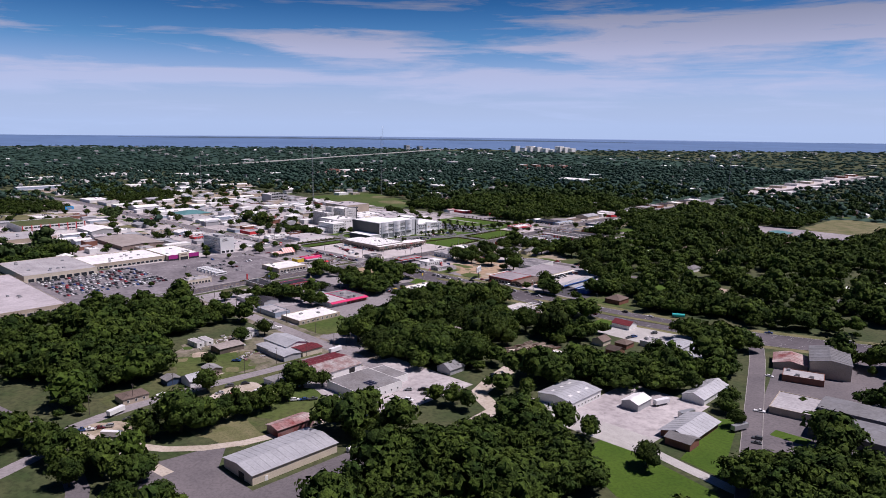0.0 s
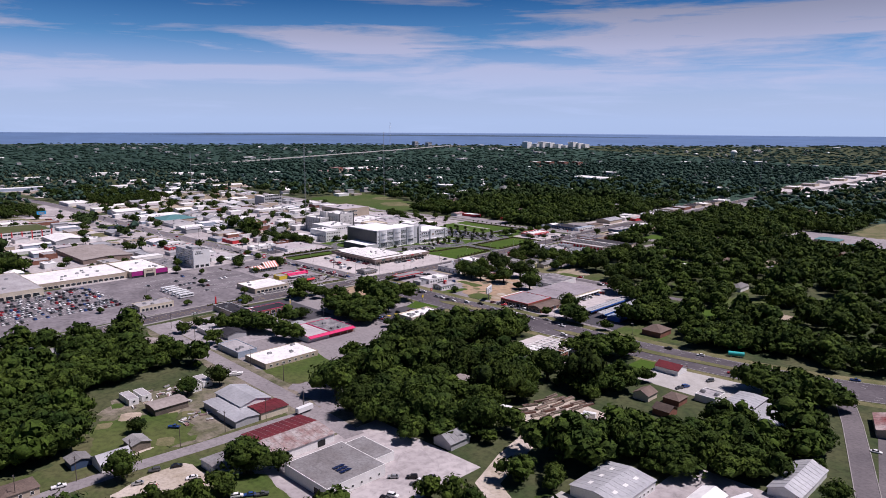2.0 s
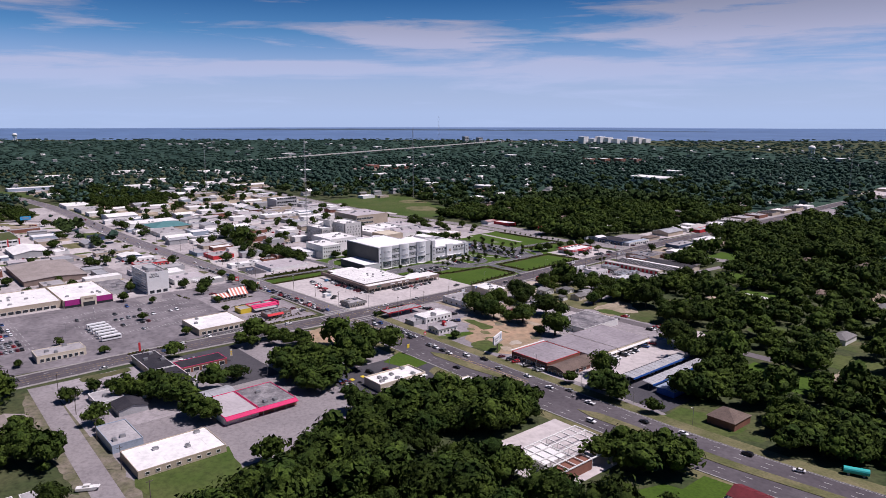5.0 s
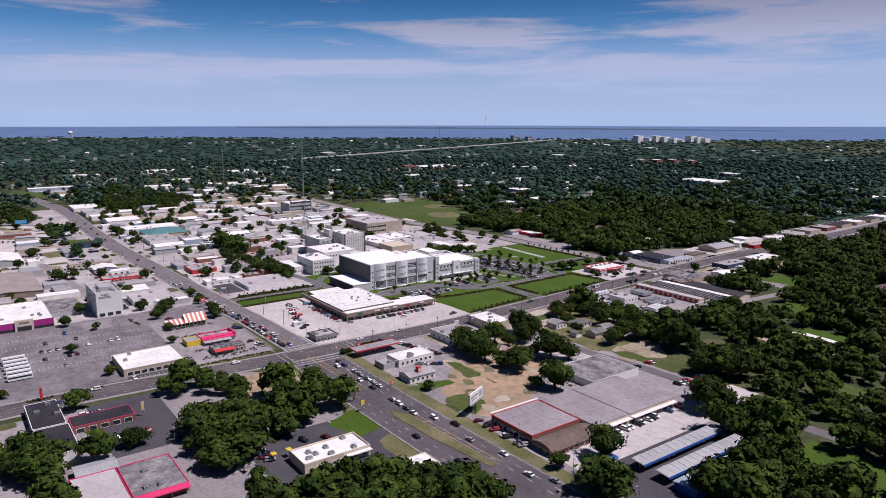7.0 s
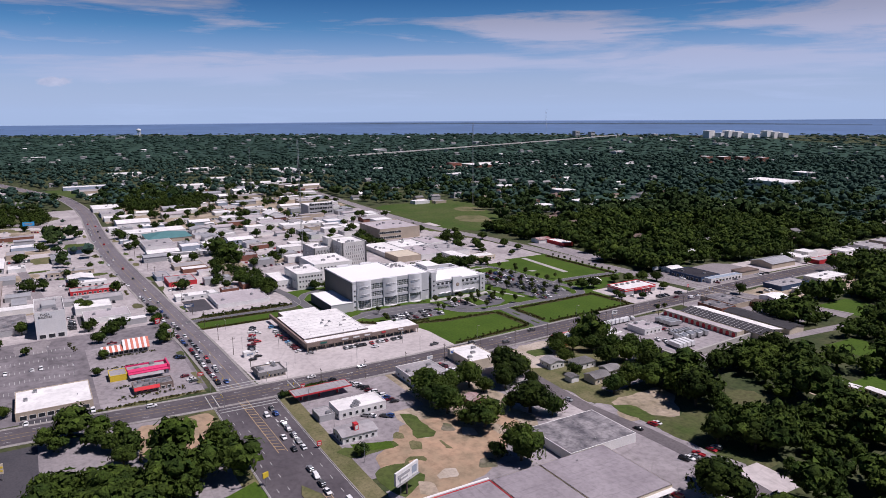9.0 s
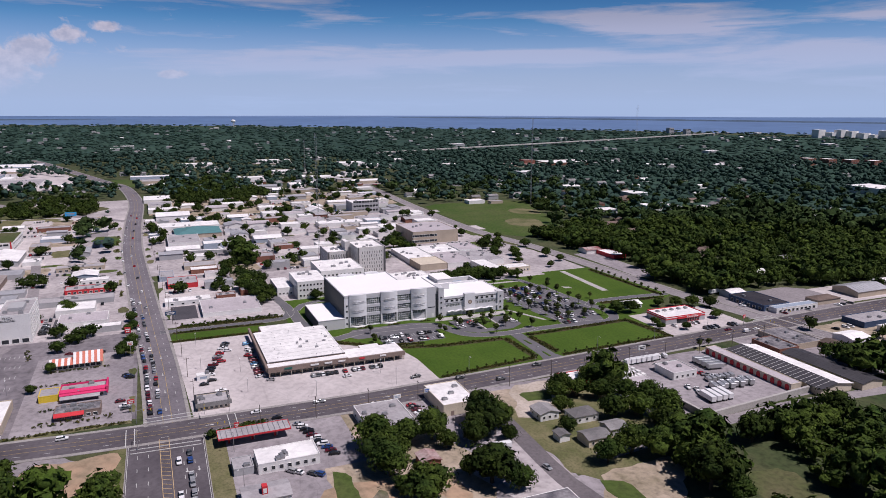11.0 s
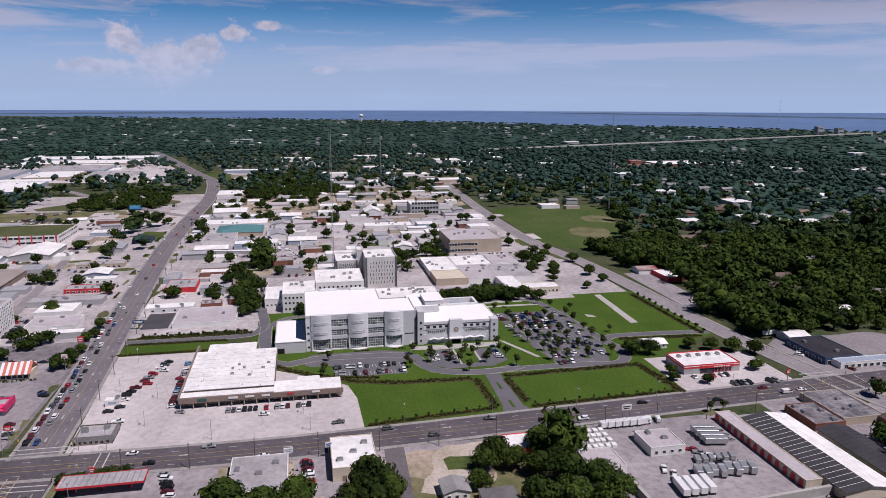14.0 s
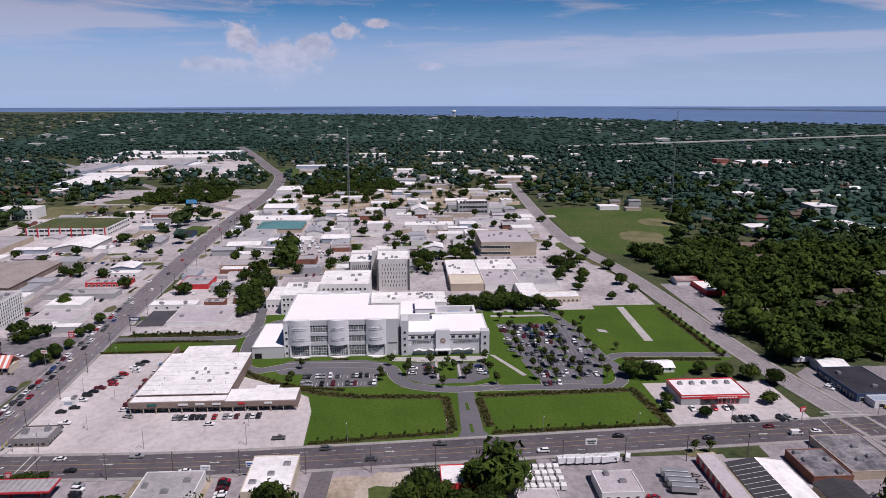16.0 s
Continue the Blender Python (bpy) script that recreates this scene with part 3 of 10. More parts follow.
def building(name, label, category, x0, x1, y0, y1, h, wall=WHITE, roof=ROOFW, style="flat", turn=0.0, parapet=0.35, units=0,
             wins=(), band=None, over=0.35, pitch=0.28, doors=(), lights=0, group="", clear=1.0, roof2=None):
    """A house or hall: walls, roof, parapet, coloured band, windows, doors, units on the roof."""
    cx, cy, sx, sy = (x0 + x1) / 2, (y0 + y1) / 2, abs(x1 - x0), abs(y1 - y0)
    t = thing(name, label, category, cx, cy, 0, turn, group)
    if 3.0 <= h <= 6.6:
        t.scale.z = STOREY
    hx, hy = sx / 2, sy / 2
    keepout(x0, x1, y0, y1, clear)
    BUILT.append((min(x0, x1), max(x0, x1), min(y0, y1), max(y0, y1)))
    if style == "flat":
        bm = bmesh.new()
        box(bm, -hx, hx, -hy, hy, 0, h - parapet)
        part("wall", bm, wall, t)
        bm = bmesh.new()
        box(bm, -hx + 0.2, hx - 0.2, -hy + 0.2, hy - 0.2, h - parapet, h - parapet + 0.06)
        part("roof", bm, roof, t)
        bm = bmesh.new()
        ring(bm, -hx - 0.03, hx + 0.03, -hy - 0.03, hy + 0.03, 0.23, h - parapet - 0.02, h)
        part("parapet", bm, band or wall, t)
        top = h - parapet + 0.06
    else:
        rise = pitch * min(sx, sy) / 2
        long_x = sx >= sy
        half, length = (hy, hx) if long_x else (hx, hy)
        if style == "gable":
            bm = bmesh.new()
            prism(bm, ((-half, 0), (half, 0), (half, h), (0, h + rise), (-half, h)), -length, length, "x" if long_x else "y")
            part("wall", bm, wall, t)
            bm = bmesh.new()
            o = over
            dz = o * rise / half
            for s in (-1, 1):
                prism(bm, ((s * (half + o), h - dz + 0.02), (0, h + rise + 0.02), (0, h + rise + 0.17), (s * (half + o), h - dz + 0.17)), -length - o, length + o, "x" if long_x else "y")
                if roof2 and s < 0:
                    part("roof", bm, roof, t)
                    bm = bmesh.new()
            part("roof", bm, roof2 or roof, t)
            # standing seams or battens down the slopes
            if min(sx, sy) > 6 and roof in (METALG, METALD, METALB, REDROOF, RUST, DARKMETAL):
                bm = bmesh.new()
                k = int(2 * length / 2.2)
                for i in range(1, k):
                    u = -length + 2 * length * i / k
                    for s in (-1, 1):
                        a, b = (s * (half + o * 0.9), h - dz * 0.9 + 0.19), (s * 0.1, h + rise + 0.17)
                        bar(bm, (u, a[0], a[1]) if long_x else (a[0], u, a[1]), (u, b[0], b[1]) if long_x else (b[0], u, b[1]), 0.045)
                part("roof_seam", bm, roof2 or roof, t)
            if lights:
                bm2 = bmesh.new()
                box(bm2, -0.6, 0.6, -0.9, 0.9, 0, 0.05)
                me = mesh_of("skylight", bm2, WHITE)
                tilt = math.degrees(math.atan2(rise, half))
                for i in range(lights):
                    u = length * (2 * (i + 0.5) / lights - 1) * 0.85
                    for s in (-1, 1):
                        z = h + rise * 0.5 + 0.2
                        ob = new("skylight", me)
                        ob.parent = t
                        ob.matrix_local = pose(u, s * half * 0.5, z, -s * tilt, 0, 0) if long_x else pose(s * half * 0.5, u, z, 0, s * tilt, 0)
        else:
            bm = bmesh.new()
            box(bm, -hx, hx, -hy, hy, 0, h)
            part("wall", bm, wall, t)
            bm = bmesh.new()
            o = over
            e = [bm.verts.new(p) for p in ((-hx - o, -hy - o, h), (hx + o, -hy - o, h), (hx + o, hy + o, h), (-hx - o, hy + o, h))]
            k = max(0.0, (length - half))
            rg = [bm.verts.new(p) for p in (((-k, 0, h + rise), (k, 0, h + rise)) if long_x else ((0, -k, h + rise), (0, k, h + rise)))]
            bm.faces.new(e[::-1])
            if long_x:
                bm.faces.new((e[0], e[1], rg[1], rg[0]))
                bm.faces.new((e[2], e[3], rg[0], rg[1]))
                bm.faces.new((e[1], e[2], rg[1]))
                bm.faces.new((e[3], e[0], rg[0]))
            else:
                bm.faces.new((e[1], e[2], rg[1], rg[0]))
                bm.faces.new((e[3], e[0], rg[0], rg[1]))
                bm.faces.new((e[0], e[1], rg[0]))
                bm.faces.new((e[2], e[3], rg[1]))
            part("roof", bm, roof, t)
        top = h + rise * 0.4
    if style == "flat" and min(sx, sy) > 7 and cx > -600:
        # seams between the roof sheets, and a few vents
        bm = bmesh.new()
        step = 4.5
        k = int((sx if sx > sy else sy) / step)
        for i in range(1, k):
            u = -max(hx, hy) + i * max(sx, sy) / k
            if sx > sy:
                box(bm, u - 0.05, u + 0.05, -hy + 0.25, hy - 0.25, top, top + 0.035)
            else:
                box(bm, -hx + 0.25, hx - 0.25, u - 0.05, u + 0.05, top, top + 0.035)
        if k > 1:
            part("roof_seam", bm, roof, t)
        else:
            bm.free()
        rv = random.Random(int(cx * 7 + cy))
        mev = cached("vent", vent_mesh)
        for _ in range(int(min(4, sx * sy / 420))):
            share("roof_vent", mev, t, rv.uniform(-0.42, 0.42) * sx, rv.uniform(-0.42, 0.42) * sy, top)
    if units and style == "flat":
        roof_units(t, sx, sy, top, units, int(abs(cx)))
    for side, n, w, hh, z, *rest in wins:
        windows(t, side, sx, sy, n, w, hh, z, *rest)
    for side, u, w, hh, m in doors:
        nx, ny, tn = SIDES[side]
        bm = bmesh.new()
        box(bm, -0.05, 0.07, -w / 2, w / 2, 0.02, hh)
        ob = part("door", bm, m, t)
        ob.matrix_local = pose(nx * hx if nx else u, ny * hy if ny else u, 0, 0, 0, tn)
    return t


def vent_mesh():
    bm = bmesh.new()
    cyl(bm, 0, 0, 0, 0.45, 0.13, n=6)
    cyl(bm, 0, 0, 0.45, 0.58, 0.24, 0.1, n=6)
    return mesh_of("roof_vent", bm, METAL)


# vehicles, built at true size and set to the place's scale
VS = 0.76


def wheel_mesh():
    bm = bmesh.new()
    cyl(bm, 0, 0, -0.11, 0.11, 0.33, n=10)
    bmesh.ops.rotate(bm, verts=bm.verts, matrix=Matrix.Rotation(radians(90), 3, "X"))
    return mesh_of("wheel", bm, TYRE)


def vehicle_meshes(kind, paint):
    """Body, glazing and wheel places of one kind of vehicle, along +x."""
    body, glass = bmesh.new(), bmesh.new()
    if kind == "car":
        prism(body, ((-2.25, 0.35), (2.25, 0.35), (2.3, 0.62), (2.15, 0.78), (0.95, 0.95), (-1.55, 0.98), (-2.2, 0.93), (-2.3, 0.6)), -0.88, 0.88)
        prism(glass, ((-1.75, 0.97), (1.1, 0.93), (0.35, 1.40), (-1.1, 1.40)), -0.76, 0.76)
        prism(body, ((-1.12, 1.38), (0.36, 1.38), (0.25, 1.47), (-1.0, 1.47)), -0.70, 0.70)
        at = (1.4, -1.4)
    elif kind == "suv":
        prism(body, ((-2.3, 0.4), (2.3, 0.4), (2.35, 0.75), (2.2, 0.98), (1.05, 1.10), (-2.25, 1.12), (-2.35, 0.7)), -0.93, 0.93)
        prism(glass, ((-2.2, 1.11), (1.15, 1.08), (0.55, 1.62), (-2.0, 1.64)), -0.82, 0.82)
        prism(body, ((-2.05, 1.62), (0.55, 1.60), (0.45, 1.73), (-1.9, 1.75)), -0.78, 0.78)
        at = (1.45, -1.45)
    elif kind == "pickup":
        prism(body, ((-2.7, 0.45), (2.65, 0.45), (2.7, 0.8), (2.6, 1.02), (1.35, 1.12), (-0.4, 1.12), (-0.4, 0.78), (-2.55, 0.78), (-2.55, 1.05), (-2.7, 1.05)), -0.93, 0.93)
        box(body, -2.55, -0.4, -0.93, -0.83, 0.78, 1.06)
        box(body, -2.55, -0.4, 0.83, 0.93, 0.78, 1.06)
        prism(glass, ((-0.42, 1.11), (1.35, 1.09), (0.75, 1.66), (-0.35, 1.68)), -0.80, 0.80)
        prism(body, ((-0.35, 1.66), (0.75, 1.64), (0.65, 1.77), (-0.3, 1.78)), -0.75, 0.75)
        at = (1.75, -1.65)
    elif kind == "van":
        prism(body, ((-2.5, 0.4), (2.5, 0.4), (2.55, 0.9), (1.9, 1.15), (1.35, 1.95), (1.1, 2.05), (-2.4, 2.05), (-2.5, 1.9)), -0.95, 0.95)
        prism(glass, ((1.93, 1.16), (1.40, 1.90), (0.5, 1.90), (0.5, 1.2)), -0.97, 0.97)
        at = (1.6, -1.6)
    elif kind == "box_truck":
        prism(body, ((1.5, 0.5), (3.5, 0.5), (3.55, 1.1), (2.85, 1.3), (2.5, 2.05), (1.5, 2.1)), -1.0, 1.0)
        box(body, -3.4, 1.4, -1.15, 1.15, 0.75, 3.2)
        prism(body, ((1.4, 2.3), (2.6, 2.5), (2.6, 3.2), (1.4, 3.2)), -1.15, 1.15)
        prism(glass, ((2.87, 1.31), (2.54, 2.0), (1.8, 2.0), (1.8, 1.4)), -1.02, 1.02)
        at = (2.6, -2.2)
    elif kind == "bus":
        prism(body, ((-5.8, 0.45), (5.8, 0.45), (5.9, 1.2), (5.75, 3.1), (5.5, 3.25), (-5.7, 3.25), (-5.85, 3.0)), -1.25, 1.25)
        box(glass, -5.5, 5.2, -1.27, 1.27, 1.55, 2.45)
        box(glass, 5.70, 5.92, -1.1, 1.1, 1.5, 2.7)
        at = (3.9, -3.7)
    else:  # semi-trailer or cargo container on wheels
        box(body, -4.6, 4.6, -1.2, 1.2, 0.95, 3.3)
        box(glass, -4.4, 4.4, -0.5, 0.5, 0.7, 0.95)
        at = (-2.9, -3.9)
    for b in (body,):
        bmesh.ops.bevel(b, geom=[e for e in b.edges], offset=0.05, segments=1, affect="EDGES", clamp_overlap=True)
    for b in (body, glass):
        bmesh.ops.scale(b, vec=(VS, VS, VS), verts=b.verts)
    return mesh_of("body", body, paint), mesh_of("glazing", glass, GLASS), at


NAMES = {"car": ("car", "car"), "suv": ("suv", "car"), "pickup": ("pickup_truck", "truck"), "van": ("van", "van"), "box_truck": ("rental_truck", "truck"), "bus": ("coach", "bus"), "trailer": ("box_trailer", "trailer")}
COUNT = {"n": 0}


def vehicle(kind, colour, x, y, heading, where="parked on the lot", z=0.08):
    """heading: degrees from +x towards +y."""
    body, glass, at = cached((kind, colour), lambda: vehicle_meshes(kind, PAINTS[colour]))
    wheel = cached("wheel", wheel_mesh)
    name, cat = NAMES[kind]
    words = {"car": "saloon car", "suv": "sport utility car", "pickup": "pickup truck", "van": "delivery van", "box_truck": "box truck", "bus": "long coach", "trailer": "box trailer"}[kind]
    t = thing(name, f"{colour.replace('_', ' ')} {words} {where}", cat, x, y, z, heading, f"vehicles {where}")
    share("body", body, t, 0, 0, 0)
    share("glazing" if kind != "trailer" else "underframe", glass, t, 0, 0, 0)
    half = {"car": 0.80, "suv": 0.84, "pickup": 0.84, "van": 0.86, "box_truck": 0.95, "bus": 1.12, "trailer": 1.0}[kind] * VS
    r = 0.33 * VS * (1.35 if kind in ("bus", "box_truck", "trailer") else 1.0)
    for u in at:
        for s in (-half, half):
            ob = new("wheel", wheel)
            ob.parent = t
            k = r / 0.33
            ob.matrix_local = Matrix.Translation((u * VS, s, r)) @ Matrix.Diagonal((k, VS, k, 1))
    COUNT["n"] += 1
    return t


MIXED = ("white", "silver", "black", "grey", "white", "silver", "blue", "grey", "silver", "black", "white", "grey", "black", "red", "white", "maroon")


def any_car(x, y, heading, where="parked on the lot", z=0.08):
    if x < -500 or y > 580:
        return crowd_car(x, y, heading)
    return vehicle(rng.choice(("car", "car", "suv", "car", "suv", "pickup")), rng.choice(MIXED), x + rng.uniform(-0.2, 0.2), y + rng.uniform(-0.2, 0.2), heading + rng.choice((0, 180)) + rng.uniform(-2, 2), where, z)


CROWD = {}


def crowd_car(x, y, heading):
    """One of the many cars that stand too far off to count; they are joined by colour later."""
    colour = rng.choice(MIXED)
    CROWD.setdefault(colour, []).append((rng.choice(("car", "car", "suv", "suv", "pickup")), x + rng.uniform(-0.2, 0.2), y + rng.uniform(-0.2, 0.2), radians(heading + rng.choice((0, 180)) + rng.uniform(-2, 2))))


def join_crowd():
    for colour, cars in CROWD.items():
        V, F, M, k = [], [], [], 0
        for kind, x, y, a in cars:
            body, glass, _ = cached((kind, colour), lambda: vehicle_meshes(kind, PAINTS[colour]))
            for slot, me in ((0, body), (1, glass)):
                me.calc_loop_triangles()
                v = np.array([p.co[:] for p in me.vertices])
                f = np.array([t.vertices[:] for t in me.loop_triangles])
                w = np.empty_like(v)
                w[:, 0], w[:, 1], w[:, 2] = v[:, 0] * math.cos(a) - v[:, 1] * math.sin(a) + x, v[:, 0] * math.sin(a) + v[:, 1] * math.cos(a) + y, v[:, 2] - 0.12
                V.append(w)
                F.append(f + k)
                M += [slot] * len(f)
                k += len(v)
        me = raw_mesh("parked_cars", np.vstack(V), np.vstack(F), PAINTS[colour])
        me.materials.append(GLASS)
        me.polygons.foreach_set("material_index", M)
        tagged(new("parked_cars", me), f"many {colour} cars parked on distant lots", "cars", kind="stuff")


def car_row(x0, y0, x1, y1, n, heading, fill=0.8, where="parked on the lot", z=0.08, crowd=False):
    """Cars side by side between two points, some bays empty."""
    for i in range(n):
        if rng.random() < fill:
            f = (i + 0.5) / n
            if crowd:
                crowd_car(x0 + (x1 - x0) * f, y0 + (y1 - y0) * f, heading)
                continue
            any_car(x0 + (x1 - x0) * f, y0 + (y1 - y0) * f, heading, where, z)


def bays(number, x0, y0, x1, y1, n, heading, depth=3.6, z=0.065, material=None):
    """Painted lines between parking bays."""
    bm = bmesh.new()
    d = Vector((math.cos(radians(heading)), math.sin(radians(heading)))) * depth / 2
    s = Vector((-d.y, d.x)).normalized() * 0.085
    for i in range(n + 1):
        p = Vector((x0 + (x1 - x0) * i / n, y0 + (y1 - y0) * i / n))
        bm.faces.new([bm.verts.new((*q, z)) for q in (p - d - s, p + d - s, p + d + s, p - d + s)])
    structure(f"bay_marking_{number}", bm, material or PAINTW, "worn white lines between parking bays", "road marking")


# trees
ICO = {}


def ico(sub):
    if sub not in ICO:
        bm = bmesh.new()
        bmesh.ops.create_icosphere(bm, subdivisions=sub, radius=1)
        v = np.array([p.co[:] for p in bm.verts])
        bm.verts.ensure_lookup_table()
        ICO[sub] = v, np.array([[q.index for q in f.verts] for f in bm.faces])
        bm.free()
    return ICO[sub]


def crown_arrays(seed, lumps, sub, cards, radius=4.2, height=3.0, base=2.6, card=0.55, core=True, stem=0.0, every=3):
    """A crown of lumps with ragged leaf clumps over them: vertices and triangles."""
    r = random.Random(seed)
    V, F, k = [], [], 0
    places = []
    for i in range(lumps):
        a, q = i * 2.399 + r.uniform(-0.4, 0.4), math.sqrt((i + 0.5) / lumps)
        reach = radius * 0.64 * q * (1 + 0.26 * math.cos(2 * a + seed) + 0.2 * math.cos(3 * a + seed * 2.3))
        places.append((math.cos(a) * reach, math.sin(a) * reach, base + height * (0.62 + 0.50 * (1 - q * q)) * r.uniform(0.72, 1.16), radius * r.uniform(0.26, 0.46)))
    if core:
        places.append((0, 0, base + height * 0.55, radius * 0.60))
    v0, f0 = ico(sub)
    for n, (x, y, z, s) in enumerate(places):
        if n % every and n < lumps:
            continue
        s *= 0.92
        w = v0.copy()
        for j, p in enumerate(v0):
            w[j] = p * (1 + 0.75 * noise.noise(Vector(p) * 1.9 + Vector((seed * 3.1, n * 5.7, 0))))
        V.append(w * (s, s, s * 0.78) + (x, y, z))
        F.append(f0 + k)
        k += len(v0)
    if stem:
        ring5 = [(math.cos(i * 1.2566), math.sin(i * 1.2566)) for i in range(5)]
        V.append(np.array([(c * stem, s * stem, 0.0) for c, s in ring5] + [(c * stem * 0.6, s * stem * 0.6, base + height * 0.5) for c, s in ring5]))
        F.append(np.array([t for i in range(5) for t in ((i, (i + 1) % 5, 5 + (i + 1) % 5), (i, 5 + (i + 1) % 5, 5 + i))]) + k)
        k += 10
    tri = []
    for _ in range(cards):
        x, y, z, s = places[r.randrange(len(places))]
        d = Vector((r.gauss(0, 1), r.gauss(0, 1), r.gauss(0.25, 1))).normalized()
        c = Vector((x, y, z)) + Vector((d.x * s, d.y * s, d.z * s * 0.78)) * r.uniform(0.74, 1.26)
        e = card * r.uniform(0.6, 1.5)
        u = d.orthogonal().normalized()
        u.rotate(Matrix.Rotation(r.uniform(0, 6.28), 3, d))
        t = d.cross(u) + d * r.uniform(-0.6, 0.6)
        tri += [c + u * e, c - u * e * 0.7 + t * e * 0.6, c - u * e * 0.3 - t * e * 0.9]
    if tri:
        V.append(np.array([p[:] for p in tri]))
        F.append(np.arange(len(tri)).reshape(-1, 3) + k)
    return np.vstack(V), np.vstack(F)


def raw_mesh(name, v, f, material):
    me = bpy.data.meshes.new(name)
    me.vertices.add(len(v))
    me.vertices.foreach_set("co", np.asarray(v, dtype=np.float32).ravel())
    me.loops.add(len(f) * 3)
    me.loops.foreach_set("vertex_index", np.asarray(f, dtype=np.int32).ravel())
    me.polygons.add(len(f))
    me.polygons.foreach_set("loop_start", np.arange(0, len(f) * 3, 3, dtype=np.int32))
    me.polygons.foreach_set("use_smooth", np.ones(len(f), dtype=bool))
    me.update(calc_edges=True)
    me.materials.append(material)
    return me


def trunk_mesh(seed, height=4.6, r=0.34):
    g = random.Random(seed)
    bm = bmesh.new()
    cyl(bm, 0, 0, -0.1, height * 0.55, r, r * 0.7, 7)
    for i in range(4):
        a = i * 1.57 + g.uniform(-0.4, 0.4)
        q = Vector((math.cos(a), math.sin(a), 0)) * g.uniform(1.2, 2.2)
        bar(bm, (0, 0, height * g.uniform(0.4, 0.55)), (q.x, q.y, height * g.uniform(0.85, 1.1)), r * 0.34)
    return mesh_of("trunk", bm, BARK)


NEAR = [crown_arrays(s, 30, 0, 1750, card=0.36, base=1.2, height=3.8, radius=4.5) for s in range(6)]
MID = [crown_arrays(20 + s, 17, 0, 400, card=0.6, base=1.6, height=3.5) for s in range(7)]
FAR = [crown_arrays(40 + s, 6, 0, 62, card=1.0) for s in range(6)]
LOTTREE = [crown_arrays(50 + s, 9, 0, 170, card=0.64, base=1.5, height=2.8, stem=0.3) for s in range(6)]
DOT = [crown_arrays(60 + s, 1, 0, 4, core=False, card=1.5, radius=5.6, every=1) for s in range(6)]


def join_crowns(name, protos, spots, material, label, category="trees"):
    """Many crowns in one mesh: spots of (x, y, turn, width, height)."""
    V, F, k = [], [], 0
    for i, (x, y, a, s, h) in enumerate(spots):
        v, f = protos[i % len(protos)]
        c, n = math.cos(a), math.sin(a)
        w = np.empty_like(v)
        w[:, 0], w[:, 1], w[:, 2] = (v[:, 0] * c - v[:, 1] * n) * s + x, (v[:, 0] * n + v[:, 1] * c) * s + y, v[:, 2] * h
        V.append(w)
        F.append(f + k)
        k += len(v)
    if V:
        tagged(new(name, raw_mesh(name, np.vstack(V), np.vstack(F), material)), label, category, kind="stuff")


def tree(x, y, s=1.0, kind=0, leaf=None, label="broad oak tree with a dense dark green crown", group="oaks", name="oak_tree", high=1.0):
    i = kind % len(NEAR)
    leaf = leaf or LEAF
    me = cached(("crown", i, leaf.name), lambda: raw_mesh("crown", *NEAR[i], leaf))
    tr = cached(("trunk", i), lambda: trunk_mesh(i))
    t = thing(name, label, "tree", x, y, 0, 0, group)
    t.matrix_world = Matrix.LocRotScale((x, y, 0), Euler((0, 0, rng.uniform(0, 6.28))), (s * rng.uniform(0.85, 1.18), s * rng.uniform(0.85, 1.18), s * high))
    for n, m in (("trunk", tr), ("crown", me)):
        ob = new(n, m)
        ob.parent = t
    return t


def young_tree(x, y, s=1.0):
    """A young planted tree with a light upright crown."""
    me = cached("young", lambda: raw_mesh("crown", *crown_arrays(80, 5, 1, 260, radius=1.15, height=1.9, base=1.0, card=0.22), YOUNG))
    tr = cached("youngtrunk", lambda: trunk_mesh(81, 2.2, 0.08))
    t = thing("young_tree", "young planted tree with a small rounded crown", "tree", x, y, 0, 0, "young trees of the car park")
    s *= 0.95
    t.matrix_world = Matrix.LocRotScale((x, y, 0.1), Euler((0, 0, rng.uniform(0, 6.28))), (s, s, s))
    for n, m in (("trunk", tr), ("crown", me)):
        ob = new(n, m)
        ob.parent = t
    return t


def shrubs(name, x0, y0, x1, y1, step, size, label, width=0.8):
    """A hedge of ragged bushes along a line, as one mass."""
    n = max(2, int(math.hypot(x1 - x0, y1 - y0) / step))
    d = Vector((y0 - y1, x1 - x0)).normalized()
    spots = []
    for i in range(n):
        f = (i + rng.random()) / n
        o = rng.uniform(-width, width)
        spots.append((x0 + (x1 - x0) * f + d.x * o, y0 + (y1 - y0) * f + d.y * o, rng.uniform(0, 6.28), size * rng.uniform(0.7, 1.3), size * rng.uniform(0.7, 1.2)))
    protos = cached("shrub", lambda: [crown_arrays(90 + s, 3, 0, 36, radius=1.0, height=0.9, base=-0.15, card=0.25, core=False) for s in range(4)])
    join_crowns(name, protos, spots, SHRUB, label, "hedge")


def pole_mesh(kind):
    bm = bmesh.new()
    if kind == "utility":
        cyl(bm, 0, 0, 0, 8.0, 0.13, 0.09, 6)
        box(bm, -0.06, 0.06, -0.9, 0.9, 7.2, 7.35)
    elif kind == "lamp":
        cyl(bm, 0, 0, 0, 6.5, 0.09, 0.06, 6)
        bar(bm, (0, 0, 6.4), (1.3, 0, 6.7), 0.04)
    else:
        cyl(bm, 0, 0, 0, 5.5, 0.07, 0.05, 6)
        box(bm, -0.35, 0.35, -0.05, 0.05, 5.4, 5.5)
    return mesh_of("pole", bm, POLE if kind == "utility" else METAL)


